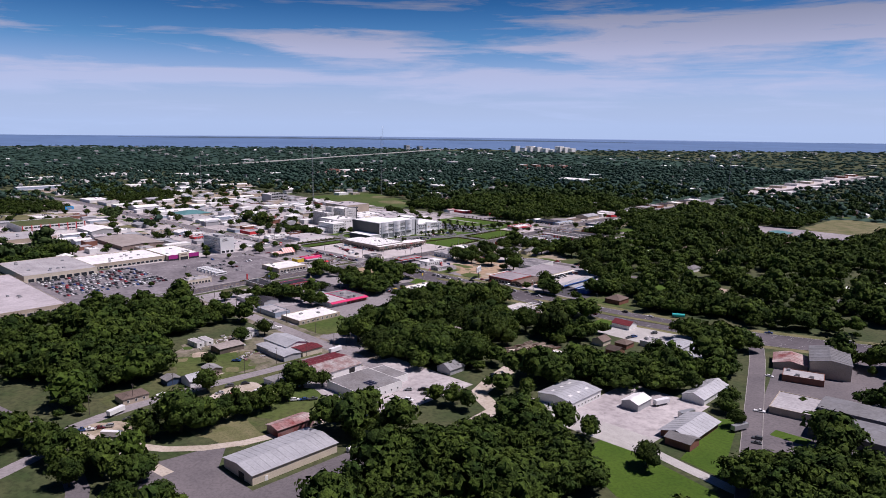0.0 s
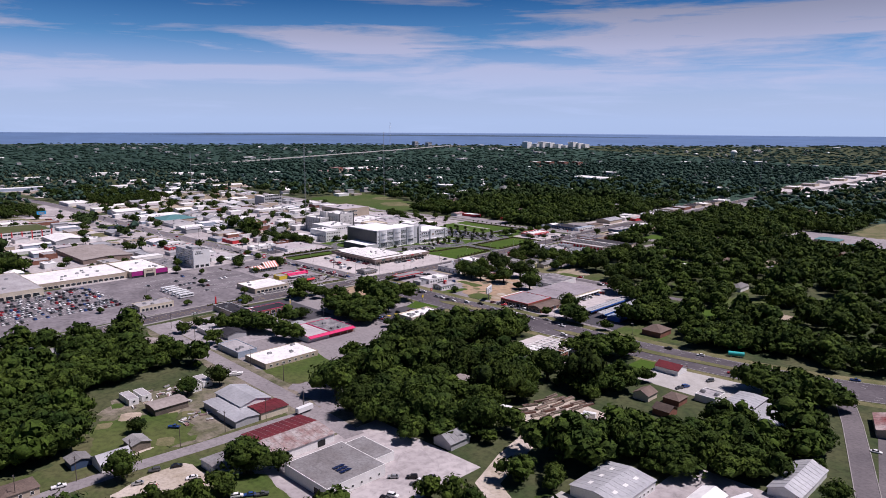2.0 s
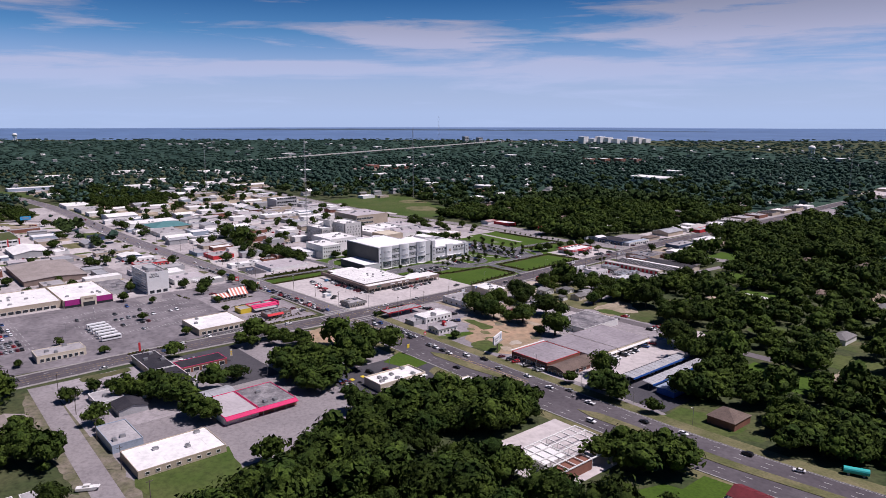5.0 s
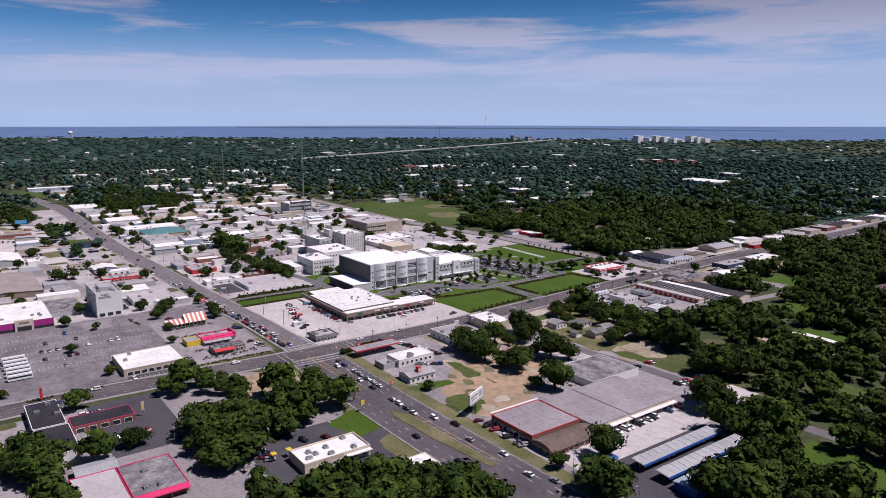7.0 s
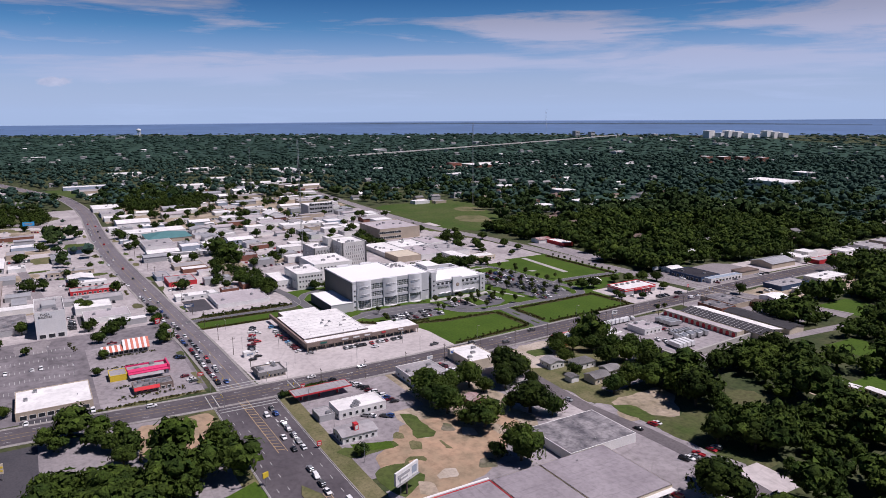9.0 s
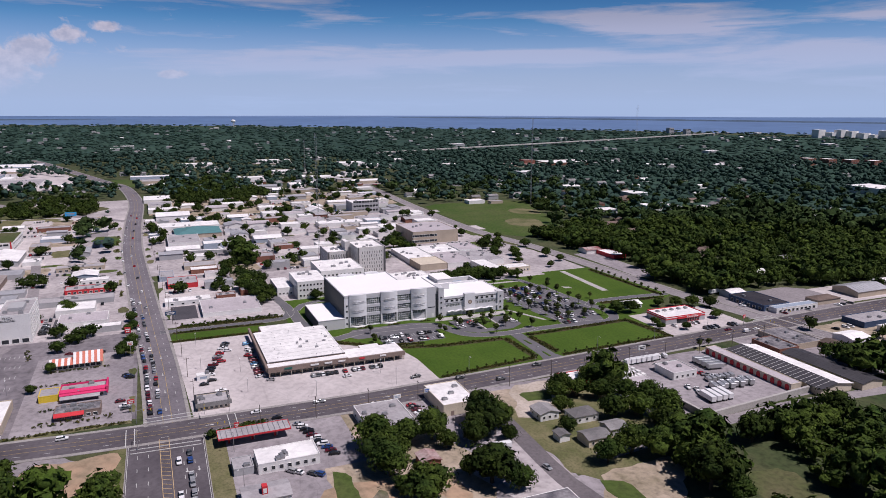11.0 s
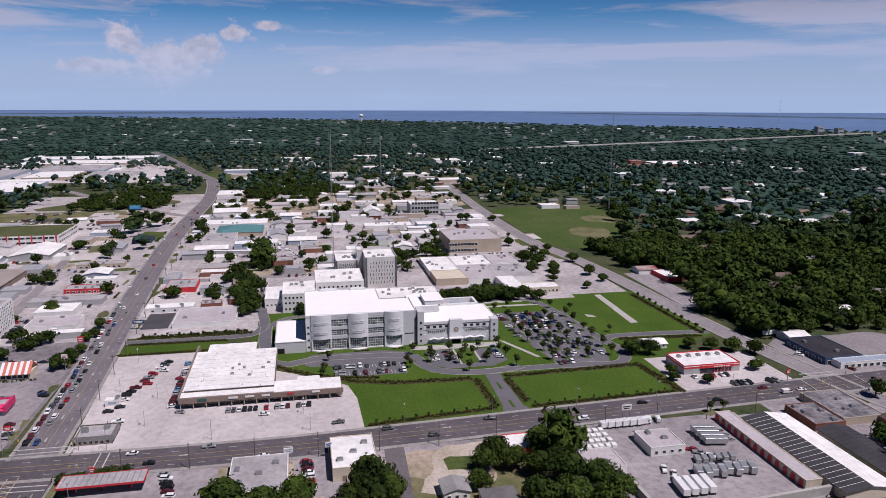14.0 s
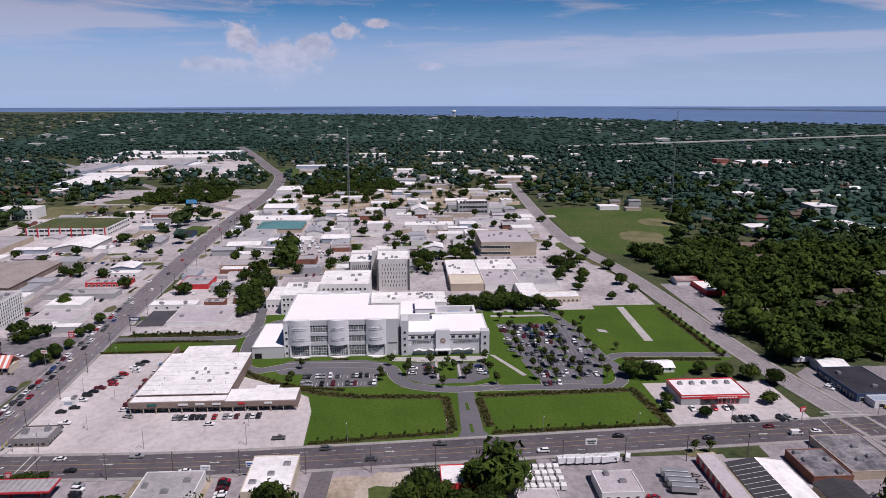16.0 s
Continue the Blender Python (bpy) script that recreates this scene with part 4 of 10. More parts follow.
def pole(kind, x, y, turn=0.0):
    name, label = {"utility": ("utility_pole", "weathered wooden utility pole with a crossarm"), "lamp": ("street_lamp", "grey steel street lamp with a curved arm"), "lot": ("car_park_lamp", "steel lamp post with two heads over the lot")}[kind]
    t = thing(name, label, "pole", x, y, 0, turn, f"{kind} poles")
    share("pole", cached(("pole", kind), lambda: pole_mesh(kind)), t, 0, 0, 0)
    if kind == "utility":
        def ins():
            bm = bmesh.new()
            cyl(bm, 0, 0, 7.35, 7.6, 0.06, n=5)
            return mesh_of("insulator", bm, METAL)
        for u in (-0.8, 0.8):
            share("insulator", cached("ins", ins), t, 0, u, 0)
    else:
        def head():
            bm = bmesh.new()
            if kind == "lamp":
                box(bm, 1.1, 1.6, -0.12, 0.12, 6.62, 6.76)
            else:
                box(bm, 0.3, 0.6, -0.16, 0.16, 5.45, 5.6)
            return mesh_of("lamp_head", bm, WHITE)
        for a in ((0,) if kind == "lamp" else (0, 180)):
            share("lamp_head", cached(("head", kind), head), t, 0, 0, 0, a)
    return t


def sign(x, y, h, w, hh, face, label, turn=0.0, bars=None, posts=1, name="shop_sign"):
    """A sign on posts; its unreadable writing as plain bars."""
    t = thing(name, label, "sign", x, y, 0, turn)
    for u in ((0,) if posts == 1 else (-w * 0.35, w * 0.35)):
        bm = bmesh.new()
        cyl(bm, 0, u, 0, h - hh, 0.12, n=6)
        part("post", bm, METAL, t)
    bm = bmesh.new()
    box(bm, -0.15, 0.15, -w / 2, w / 2, h - hh, h)
    part("board", bm, face, t)
    if bars:
        bm = bmesh.new()
        for s in (-1, 1):
            for i in range(2):
                z = h - hh * (0.35 + 0.35 * i)
                box(bm, s * 0.15, s * 0.18, -w * (0.38 - 0.08 * i), w * (0.38 - 0.1 * i), z - hh * 0.1, z + hh * 0.1)
        part("lettering_bar", bm, bars, t)
    return t

# ---- land, water, roads ----


def shore_x(y):
    xs = np.interp(y, (-6000, -1091, 700, 1890, 2347, 3504, 4300, 7000), (-4700, -4230, -3390, -2450, -1890, -912, -300, 1500))
    return float(xs) + 60 * noise.noise(Vector((y * 0.004, 0.3, 0))) + 25 * noise.noise(Vector((y * 0.02, 1.3, 0)))


bm = bmesh.new()
prev = None
for i in range(111):
    y = -6000 + i * 110
    row = [bm.verts.new((shore_x(y), y, 0)), bm.verts.new((-1500, y, 0) if shore_x(y) < -1500 else (shore_x(y) + 1, y, 0)), bm.verts.new((2500, y, 0))]
    if prev:
        bm.faces.new((prev[0], prev[1], row[1], row[0]))
        bm.faces.new((prev[1], prev[2], row[2], row[1]))
    prev = row
structure("ground", bm, LAND, "wide flat land of grass and scrub reaching the bay", "ground")
bm = bmesh.new()
slab(bm, ((-9000, -9000), (3000, -9000), (3000, 9500), (-9000, 9500)), -1.2, -0.5)
structure("water", bm, WATER, "blue bay water beyond the wooded shore", "water")

# low wooded spits far out in the bay, haze painted into their blue-grey
SPIT = mat("haze_tinted_far_shore", (0.075, 0.115, 0.165), 0.95, 0.2, 0.004, 0.03, 0)
for k, pts in enumerate((((-4540, -1500), (-4610, -1000), (-4730, -455), (-4830, 200)), ((-4780, 1900), (-4000, 2700), (-3300, 3300), (-2640, 3770), (-2250, 4050)))):
    bm = bmesh.new()
    rows3 = []
    line = smooth_line(pts, 45)
    for i, (x, y) in enumerate(line):
        end = min(1.0, i / 14, (len(line) - 1 - i) / 14)
        w, h = 6 + 34 * end, (1.0 + 5.5 * end) * (1 + 0.5 * noise.noise(Vector((i * 0.35, k * 7.0, 0))))
        rows3.append([bm.verts.new(p) for p in ((x + w, y, -0.6), (x, y, h), (x - w, y, -0.6))])
    for a, b in zip(rows3, rows3[1:]):
        for j in (0, 1):
            bm.faces.new((a[j], a[j + 1], b[j + 1], b[j]))
    structure(f"far_shore_{k + 1}", bm, SPIT, "low wooded spit in the bay, haze in its colour", "shore")

FAIR = ((-430, -330), (-428, -140), (-426, 20), (-423, 100), (-421, 160), (-424, 240), (-421.5, 300), (-418.5, 340), (-416.7, 410), (-418, 450), (-421.5, 510), (-427, 600), (-432, 700), (-434, 900), (-442, 1100), (-424, 1300), (-428, 1800))
PACE = ((-424, 352.5), (-470, 351.3), (-500, 349.8), (-578, 345.5), (-677, 340.5), (-740, 338.0), (-815, 337.5), (-880, 338), (-960, 339), (-1040, 335), (-1142, 322), (-1226, 294), (-1520, 203), (-1640, 160))
road(1, FAIR, 12.6, ROADWAY, "five-lane asphalt avenue with worn lane lines", lanes=(-3.9, 3.9), turn_lane=(-1.4, 1.4))
road(2, PACE, 12.4, BOULEVARD, "long straight boulevard with faded lane lines", lanes=(-3.9, 3.9), turn_lane=(-1.4, 1.4), z=0.075, walk_w=0.9)
HWY = ((-412, 351.6), (-360, 351), (-313, 351.2), (-250, 352.3), (-207, 354), (-150, 361.5), (-100, 379), (-50, 401), (60, 450), (260, 535), (520, 640))
road(3, HWY, 22.0, ROADWAY, "wide dark highway with lane lines and a grass median", lanes=(-8.0, -5.0, 4.6, 7.6), edges=(-10.7, 10.7), z=0.085, walk_w=0)
road(4, ((-412, 206.5), (-396, 206), (-330, 204), (-266, 202), (-235, 200)), 7.5, ROADPALE, "pale narrow side street", kerb=False, z=0.06)
road(5, ((-236, 40), (-248, 70), (-261, 82), (-266, 120), (-264, 160), (-262, 200), (-258, 212)), 6.0, ROADPALE, "narrow back lane with worn asphalt", kerb=False, z=0.062, clear=2.0)
road(6, ((-60, 165), (-76, 212), (-98, 275), (-118, 332), (-126, 352)), 6.5, ASPHALT, "two-lane side road with worn asphalt", walk_w=0, z=0.066)
road(7, ((-412, 456.5), (-380, 455), (-344, 453.5), (-320, 457), (-290, 457.5), (-262, 455), (-240, 456)), 6.0, ASPHALT, "narrow neighbourhood street", kerb=False, z=0.064, clear=2.0)
road(8, ((-360, 640), (-400, 632), (-424, 626), (-447, 622.5), (-495, 616), (-585, 611), (-640, 606), (-700, 596), (-767, 594), (-860, 596), (-960, 600), (-1060, 604)), 8.0, ROADPALE, "pale street beside the green lawn", lanes=(0,), z=0.068)
road(9, ((-628, 350), (-630, 405), (-634, 450), (-640, 520), (-660, 590)), 7.0, ROADPALE, "pale cross street", kerb=False, z=0.058)
road(10, ((-860, 340), (-885, 310), (-980, 235), (-1078, 165), (-1331, -43), (-1405, -165)), 9.0, ROADPALE, "road curving off past the shopping strips", kerb=False, z=0.056)
road(17, ((-300, 66), (-262, 72), (-240, 71), (-214, 67), (-190, 56)), 6.5, ASPHALT, "worn asphalt back street", kerb=False, z=0.06, clear=1.0)
road(11, ((-262, 80), (-240, 84), (-222, 88), (-205, 90)), 4.0, SAND, "narrow worn lane", kerb=False, z=0.057, clear=1.0)
road(13, ((-545, 296), (-620, 290), (-690, 283), (-745, 276)), 5.5, ROADPALE, "pale service street", kerb=False, z=0.054)

# mown verges and hedges between the boulevard's forecourts and its pavements
vr = random.Random(12)
u = -450.0
while u > -850:
    for o in (-10.2, 9.2):
        w = vr.uniform(7, 17)
        c = float(np.interp(-u, [-q[0] for q in PACE], [q[1] for q in PACE]))
        if vr.random() < 0.62 and not (o > 0 and u > -528):
            ground_patch("roadside_verge", rect(u - w, u, c + o - 1.5, c + o + 1.5), vr.choice((VERGE, GRASS, MEADOW)), 0.062, "narrow grass verge by the boulevard", "grass", clear=False)
            if vr.random() < 0.6:
                shrubs("hedge", u - w + 1, c + o, u - 1, c + o, 1.1, 0.7, "clipped hedge along a forecourt", 0.4)
    u -= vr.uniform(20, 34)
# grass medians and painted islands of the highway
ground_patch("median_1", ((-345, 349.6), (-338, 352.8), (-293, 354.6), (-292, 352.2), (-318, 348.8), (-340, 347.9)), VERGE, 0.22, "raised grass median with a pale kerb", "median", thick=0.22)
ground_patch("median_2", ((-262, 350.2), (-255, 353.6), (-205, 355.8), (-165, 361.2), (-140, 367), (-140, 363.4), (-165, 357.2), (-205, 351.4), (-255, 348.8)), VERGE, 0.22, "long raised grass median of the highway", "median", thick=0.22)
bm = bmesh.new()
for i in range(18):
    x = -412 + i * 2.5
    bar(bm, (x, 349.8, 0.10), (x + 1.2, 352.2, 0.10), 0.085)
bar(bm, (-413, 349.6, 0.085), (-367, 350.0, 0.085), 0.085)
bar(bm, (-413, 352.4, 0.085), (-367, 352.8, 0.085), 0.085)
bar(bm, (-338, 353.2, 0.085), (-292, 355.2, 0.085), 0.085)
bar(bm, (-338, 354.8, 0.085), (-292, 356.8, 0.085), 0.085)
for i in range(8):
    bar(bm, (-336 + i * 5.6, 353.4 + i * 0.24, 0.085), (-334.5 + i * 5.6, 355.0 + i * 0.24, 0.085), 0.085)
structure("road_marking_hatching", bm, PAINTO, "yellow hatching between the carriageways", "road marking")
# the large crossing: stop lines and zebra edges
bm = bmesh.new()
for x0, y0, x1, y1 in ((-427.2, 345, -427.2, 361.5), (-430, 345, -430, 361.5), (-406, 341.5, -405, 361.5), (-408.5, 341.5, -407.5, 361.5), (-423.5, 342.5, -411, 342.5), (-423.5, 340, -411, 340), (-423.5, 371, -409, 371), (-423.5, 373.5, -409, 373.5)):
    bar(bm, (x0, y0, 0.10), (x1, y1, 0.10), 0.14)
for x0, y0, x1, y1 in ((-436.5, 616, -436.5, 631), (-439, 616, -439, 631), (-434, 613, -421, 612), (-434, 636, -421, 635)):
    bar(bm, (x0, y0, 0.10), (x1, y1, 0.10), 0.14)
structure("road_marking_crossing", bm, PAINTW, "white stop lines and crossing edges", "road marking")
# turning arrows
bm = bmesh.new()
for x, y in ((-418.0, 395), (-417.5, 425), (-418.5, 447), (-421.0, 475), (-420.5, 520), (-425.5, 590), (-417.8, 365)):
    slab(bm, ((x - 0.15, y - 1.3), (x + 0.15, y - 1.3), (x + 0.15, y + 0.6), (x + 0.5, y + 0.6), (x, y + 1.5), (x - 0.5, y + 0.6), (x - 0.15, y + 0.6)), 0.07, 0.095)
for x, y in ((-436, 352.2), (-452, 352.3), (-470, 352), (-490, 351.8), (-520, 350), (-560, 346.5), (-390, 356.6), (-390, 359.8), (-372, 356.6)):
    slab(bm, ((x - 1.3, y - 0.15), (x + 0.6, y - 0.15), (x + 0.6, y - 0.5), (x + 1.5, y), (x + 0.6, y + 0.5), (x + 0.6, y + 0.15), (x - 1.3, y + 0.15)), 0.07, 0.10)
structure("road_marking_arrow", bm, PAINTW, "white turning arrows on the road", "road marking")

# paved and open ground, block by block
Z1, Z2, Z3, Z4 = 0.02, 0.03, 0.04, 0.05
ground_patch("paving_1", rect(-411.5, -338, 363, 458), LOTGREY, 0.008, "worn paving round the filling station and shops", "car park", clear=False)
ground_patch("paving_2", rect(-411.5, -300, 205, 343), ROADPALE, 0.008, "worn paving between the arcade and the highway", "car park", clear=False)
ground_patch("paving_3", rect(-411.5, -366, 458, 640), LOTGREY, 0.006, "worn paving along the avenue", "car park", clear=False)
ground_patch("paving_4", rect(-1010, -690, 170, 345), LOTMID, 0.006, "pale paved ground of the shopping sites", "car park", clear=False)
ground_patch("paving_5", ((-338, 364), (-240, 364), (-238, 372), (-255, 372), (-262, 384), (-262, 430), (-286, 470), (-338, 470)), ROADPALE, 0.006, "worn paving round the low store", "car park", clear=False)
keepout(-508, -424, 361, 449)
ground_patch("lot_1", ((-424.2, 360.6), (-424.2, 449), (-449, 448.5), (-461, 446), (-472, 433), (-481, 419), (-491, 412), (-508.5, 407), (-508.5, 356.9)), LOT, Z3, "bleached concrete car park of the shop row", "car park")
ground_patch("lot_2", ((-530, 140), (-432, 140), (-432, 343), (-530, 343)), LOTOLD, Z2, "huge worn asphalt car park with faded bays", "car park")
ground_patch("lot_3", rect(-690, -524, 200, 343), LOTMID, Z1, "paved commercial ground along the boulevard", "car park")
ground_patch("lot_4", rect(-640, -562, 353, 412), LOT, Z1, "paved ground round the small shops", "car park")
ground_patch("lot_5", rect(-870, -640, 345, 400), LOTMID, Z1, "paved yards of the trade premises", "car park")
ground_patch("lot_6", rect(-700, -556, 412, 572), LOTMID, Z1, "pale paved ground round the public offices", "car park")
ground_patch("lot_7", rect(-860, -700, 400, 592), LOTMID, Z1, "paved yards and car parks behind the offices", "car park")
ground_patch("lot_8", rect(-466, -431, 565.5, 611), LOT, Z3, "clean concrete forecourt of the parts shop", "car park")
ground_patch("lot_9", rect(-414, -362, 517, 572), LOTGREY, Z2, "paved yard of the truck rental depot", "car park")
ground_patch("lot_10", rect(-410, -376, 370, 406), LOTGREY, Z2, "worn paving of the filling station", "car park")
ground_patch("lot_11", rect(-410, -340, 393, 435), DIRT, Z1, "bare sandy ground between the shops", "ground")
ground_patch("lot_12", rect(-410, -388, 427, 453), LOTGREY, Z2, "paving beside the cream building", "car park")
ground_patch("lot_13", rect(-405, -340, 457, 500), VERGE, Z1, "grass with sandy patches", "ground", clear=False)
keepout(-392, -352, 457, 494)
ground_patch("lot_14", ((-408, 458), (-396, 458), (-384, 470), (-386, 484), (-406, 482)), DIRT, Z2, "bare sandy plot", "ground")
ground_patch("lot_15", rect(-330, -284, 368.5, 446), LOTGREY, Z2, "paved forecourt of the low store", "car park")
ground_patch("lot_16", rect(-288, -273, 372, 470), LOT, Z3, "pale paving before the store's long side", "car park")
ground_patch("lot_17", rect(-345, -290, 430, 474), LOTGREY, Z1, "paved yard behind the store", "car park")
ground_patch("lot_18", rect(-276, -240, 372, 428), DARKASPH, Z2, "dark asphalt of the self-storage yard", "car park")
ground_patch("dirt_1", ((-366, 392), (-354, 381), (-348, 372), (-320, 372), (-322, 392), (-328, 406), (-345, 425), (-362, 425)), CLAY, Z2, "orange clay of a vacant plot", "ground")
keepout(-372, -318, 368, 412)
ground_patch("grass_1", ((-343, 370), (-324, 370), (-330, 382), (-341, 385)), MEADOW, Z3, "patchy green grass by the hoarding", "grass")
gp = random.Random(8)
for k in range(16):
    x, y, a, b = gp.uniform(-362, -326), gp.uniform(376, 422), gp.uniform(2, 6), gp.uniform(1.5, 4)
    ground_patch("scrub_patch", ((x - a, y), (x - a * 0.3, y + b), (x + a, y + b * 0.4), (x + a * 0.4, y - b)), gp.choice((DIRT, SAND, YARD, VERGE, CLAY)), 0.05, "patch of scrub and sand on the clay plot", "ground", clear=False)
ground_patch("dirt_2", rect(-409, -383, 313, 342), CLAY, Z2, "bare reddish clay corner plot", "ground")
ground_patch("grass_2", ((-411, 337), (-384, 337), (-384, 344.5), (-411, 344.5)), VERGE, Z3, "strip of dry grass by the road", "grass")
ground_patch("lot_19", rect(-412, -364, 262, 286), DARKASPH, Z2, "dark sealed car park behind the arcade", "car park")
ground_patch("lot_20", rect(-366, -318, 268, 290), ROADPALE, Z1, "pale worn paving beside the shops", "car park")
ground_patch("lot_21", rect(-350, -312, 296, 342), DARKASPH, Z2, "asphalt car park of the restaurant", "car park")
ground_patch("grass_3", ((-348, 326), (-333, 330), (-335, 341), (-354, 339)), LAWN, Z4, "bright mown lawn by the highway", "grass")
ground_patch("grass_4", ((-326, 333), (-312, 333), (-312, 340.5), (-330, 340.5)), VERGE, Z4, "grass verge by the restaurant", "grass")
keepout(-440, -390, 200, 246)
keepout(-392, -378, 190, 228)
ground_patch("lot_22", rect(-412, -352, 210, 246), LOTGREY, Z1, "paved back yards of the shops", "car park", clear=False)
ground_patch("lot_23", rect(-318, -300, 240, 282), ROADPALE, Z1, "pale worn forecourt", "car park")
ground_patch("grass_5", ((-318, 212), (-290, 211), (-286, 224), (-300, 240), (-318, 242)), MEADOW, Z2, "rough grass plot with a sandy track", "grass")
keepout(-322, -286, 209, 246)
ground_patch("lot_24", ((-292, 208), (-262, 207), (-256, 222), (-272, 230), (-288, 234)), ROADPALE, Z1, "pale worn apron beside the trees", "car park")
ground_patch("yard_1", rect(-322, -268, 146, 200), YARD, Z1, "cluttered sandy yard with grass", "ground")
gp = random.Random(5)
for k in range(22):
    x, y, a, b = gp.uniform(-320, -274), gp.uniform(138, 176), gp.uniform(2, 5), gp.uniform(1.5, 4)
    ground_patch("bare_patch", ((x - a, y), (x - a * 0.3, y + b), (x + a, y + b * 0.4), (x + a * 0.4, y - b)), gp.choice((DIRT, MEADOW, YARD, VERGE, SAND, GRASS)), 0.044, "patch of worn ground in the yard", "ground", clear=False)
ground_patch("yard_2", ((-310, 140), (-270, 128), (-270, 165), (-300, 165)), MEADOW, Z2, "green grass behind the sheds", "grass")
ground_patch("grass_6", ((-284, 98), (-269, 98), (-269, 142), (-284, 140)), GRASS, Z1, "rough grass round the small houses", "grass")
keepout(-283, -268, 97, 142)
ground_patch("yard_3", rect(-240, -190, 162, 214), LOTMID, Z1, "pale paving between the workshops", "car park")
ground_patch("grass_7", ((-236, 128), (-205, 140), (-205, 160), (-236, 164)), MEADOW, Z2, "green grass slope by the workshop", "grass")
keepout(-224, -196, 138, 165)
ground_patch("yard_4", ((-216, 84), (-212, 114), (-198, 103), (-178, 103), (-178, 140), (-160, 140), (-158, 84), (-185, 74)), ASPHALT, Z1, "grey asphalt yard of the warehouse", "car park")
keepout(-214, -160, 84, 142)
ground_patch("grass_8", ((-236, 108), (-204, 114), (-204, 126), (-238, 130)), VERGE, Z3, "dry grass strip beside the gravel track", "grass")
road(14, ((-245, 84), (-222, 97), (-208, 118), (-204, 146), (-206, 160)), 4.0, SAND, "pale gravel track", kerb=False, z=0.058, clear=1.0)
road(15, ((-150, 148), (-160, 158), (-164, 185), (-166, 200), (-182, 208), (-188, 225), (-193, 246), (-200, 262)), 7.5, SAND, "pale sandy track between the trees", kerb=False, z=0.059, clear=1.0)
ground_patch("yard_5", ((-212, 250), (-176, 248), (-176, 276), (-205, 280)), SAND, Z1, "dirt yard of a timber dealer", "ground")
keepout(-212, -178, 250, 278)
ground_patch("yard_6", rect(-164, -110, 206, 220), CONC, Z2, "pale concrete lane before the halls", "car park")
ground_patch("yard_7", rect(-146, -110, 216, 262), LOTMID, Z1, "broad pale concrete yard", "car park")
ground_patch("grass_9", ((-172, 206), (-160, 198), (-152, 206), (-160, 214)), LAWN, Z3, "small round lawn at the lane's end", "grass")
ground_patch("grass_10", ((-124, 209), (-100, 204), (-80, 199), (-73, 188), (-100, 176), (-124, 190)), LAWN, Z2, "mown lawn beside the lane", "grass")
keepout(-122, -76, 186, 262)
road(16, ((-150, 214), (-118, 213), (-96, 208), (-75, 204)), 4.6, CONC, "pale concrete lane to the yard", kerb=False, z=0.058, clear=1.0)
ground_patch("grass_11", ((-98, 212), (-83, 209), (-97, 258), (-103, 252)), LAWN, Z2, "mown strip beside the side road", "grass")
ground_patch("lot_25", ((-95, 272), (-72, 215), (-30, 215), (-40, 380), (-70, 380), (-112, 340)), ASPHALT, Z1, "paved yards of the trade units", "car park")
keepout(-108, -66, 236, 345)
ground_patch("grass_12", rect(-84, -72, 252, 258), LAWN, Z3, "small lawn bed in the paved yard", "grass")
ground_patch("grass_31", ((-207, 319), (-207, 341), (-198.5, 342), (-195, 321)), LAWN, 0.062, "bright green lawn beside the maroon-roofed house", "grass")
ground_patch("grass_13", ((-222, 299), (-204, 302), (-197, 332), (-212, 328)), LAWN, Z2, "bright green open lawn", "grass")
keepout(-226, -196, 303, 338)
ground_patch("lot_26", ((-200, 318), (-150, 316), (-150, 345), (-196, 340)), CONC, Z2, "pale drive and car park by the small shops", "car park")
keepout(-198, -150, 300, 345)
ground_patch("lot_27", rect(-262, -228, 300, 338), LOT, Z2, "pale concrete yard under the open steel building", "car park")
ground_patch("grass_14", rect(-240, -205, 372, 392), GRASS, Z1, "rough grass by the highway", "grass")
# field and lawns further off
ground_patch("meadow_1", ((-862, 606), (-766, 601), (-690, 602), (-668, 622), (-668, 655), (-720, 680), (-862, 722)), MEADOW, Z3, "broad green open field", "field")
keepout(-866, -790, 604, 712)
keepout(-790, -720, 604, 688)
keepout(-720, -668, 604, 664)
ground_patch("lot_28", rect(-478, -434, 626, 690), ROADPALE, Z1, "worn paving round the corner garage", "car park")
ground_patch("lot_29", rect(-434, -392, 585, 622), LOTGREY, Z1, "paving round the dark-roofed shops", "car park")
ground_patch("lot_30", rect(-420, -390, 632, 720), DIRT, Z1, "sandy forecourts along the avenue", "car park")
ground_patch("lot_31", rect(-470, -442, 690, 790), LOT, Z1, "pale forecourts along the avenue", "car park")
ground_patch("lot_32", rect(-600, -528, 620, 636), LOTGREY, Z1, "grey forecourt of the red-roofed shops", "car park")
ground_patch("lot_33", rect(-900, -820, 190, 330), LOT, Z1, "bare asphalt of a cleared shopping site", "car park")
ground_patch("meadow_2", ((-905, 150), (-835, 165), (-835, 215), (-905, 290)), VERGE, Z2, "dry open grass", "field")
ground_patch("meadow_3", ((-1000, 240), (-915, 180), (-905, 290), (-960, 320)), GRASS, Z1, "rough green open land", "field")
keepout(-1010, -905, 190, 330)
ground_patch("lot_34", ((-1480, -60), (-1150, 60), (-1130, 250), (-1250, 270), (-1480, 200)), LOT, Z1, "pale ground of the outlying shopping strips", "car park")
keepout(-1300, -1140, 60, 262)
ground_patch("lot_35", rect(-830, -690, 170, 300), LOT, Z1, "car park of the long office block", "car park")
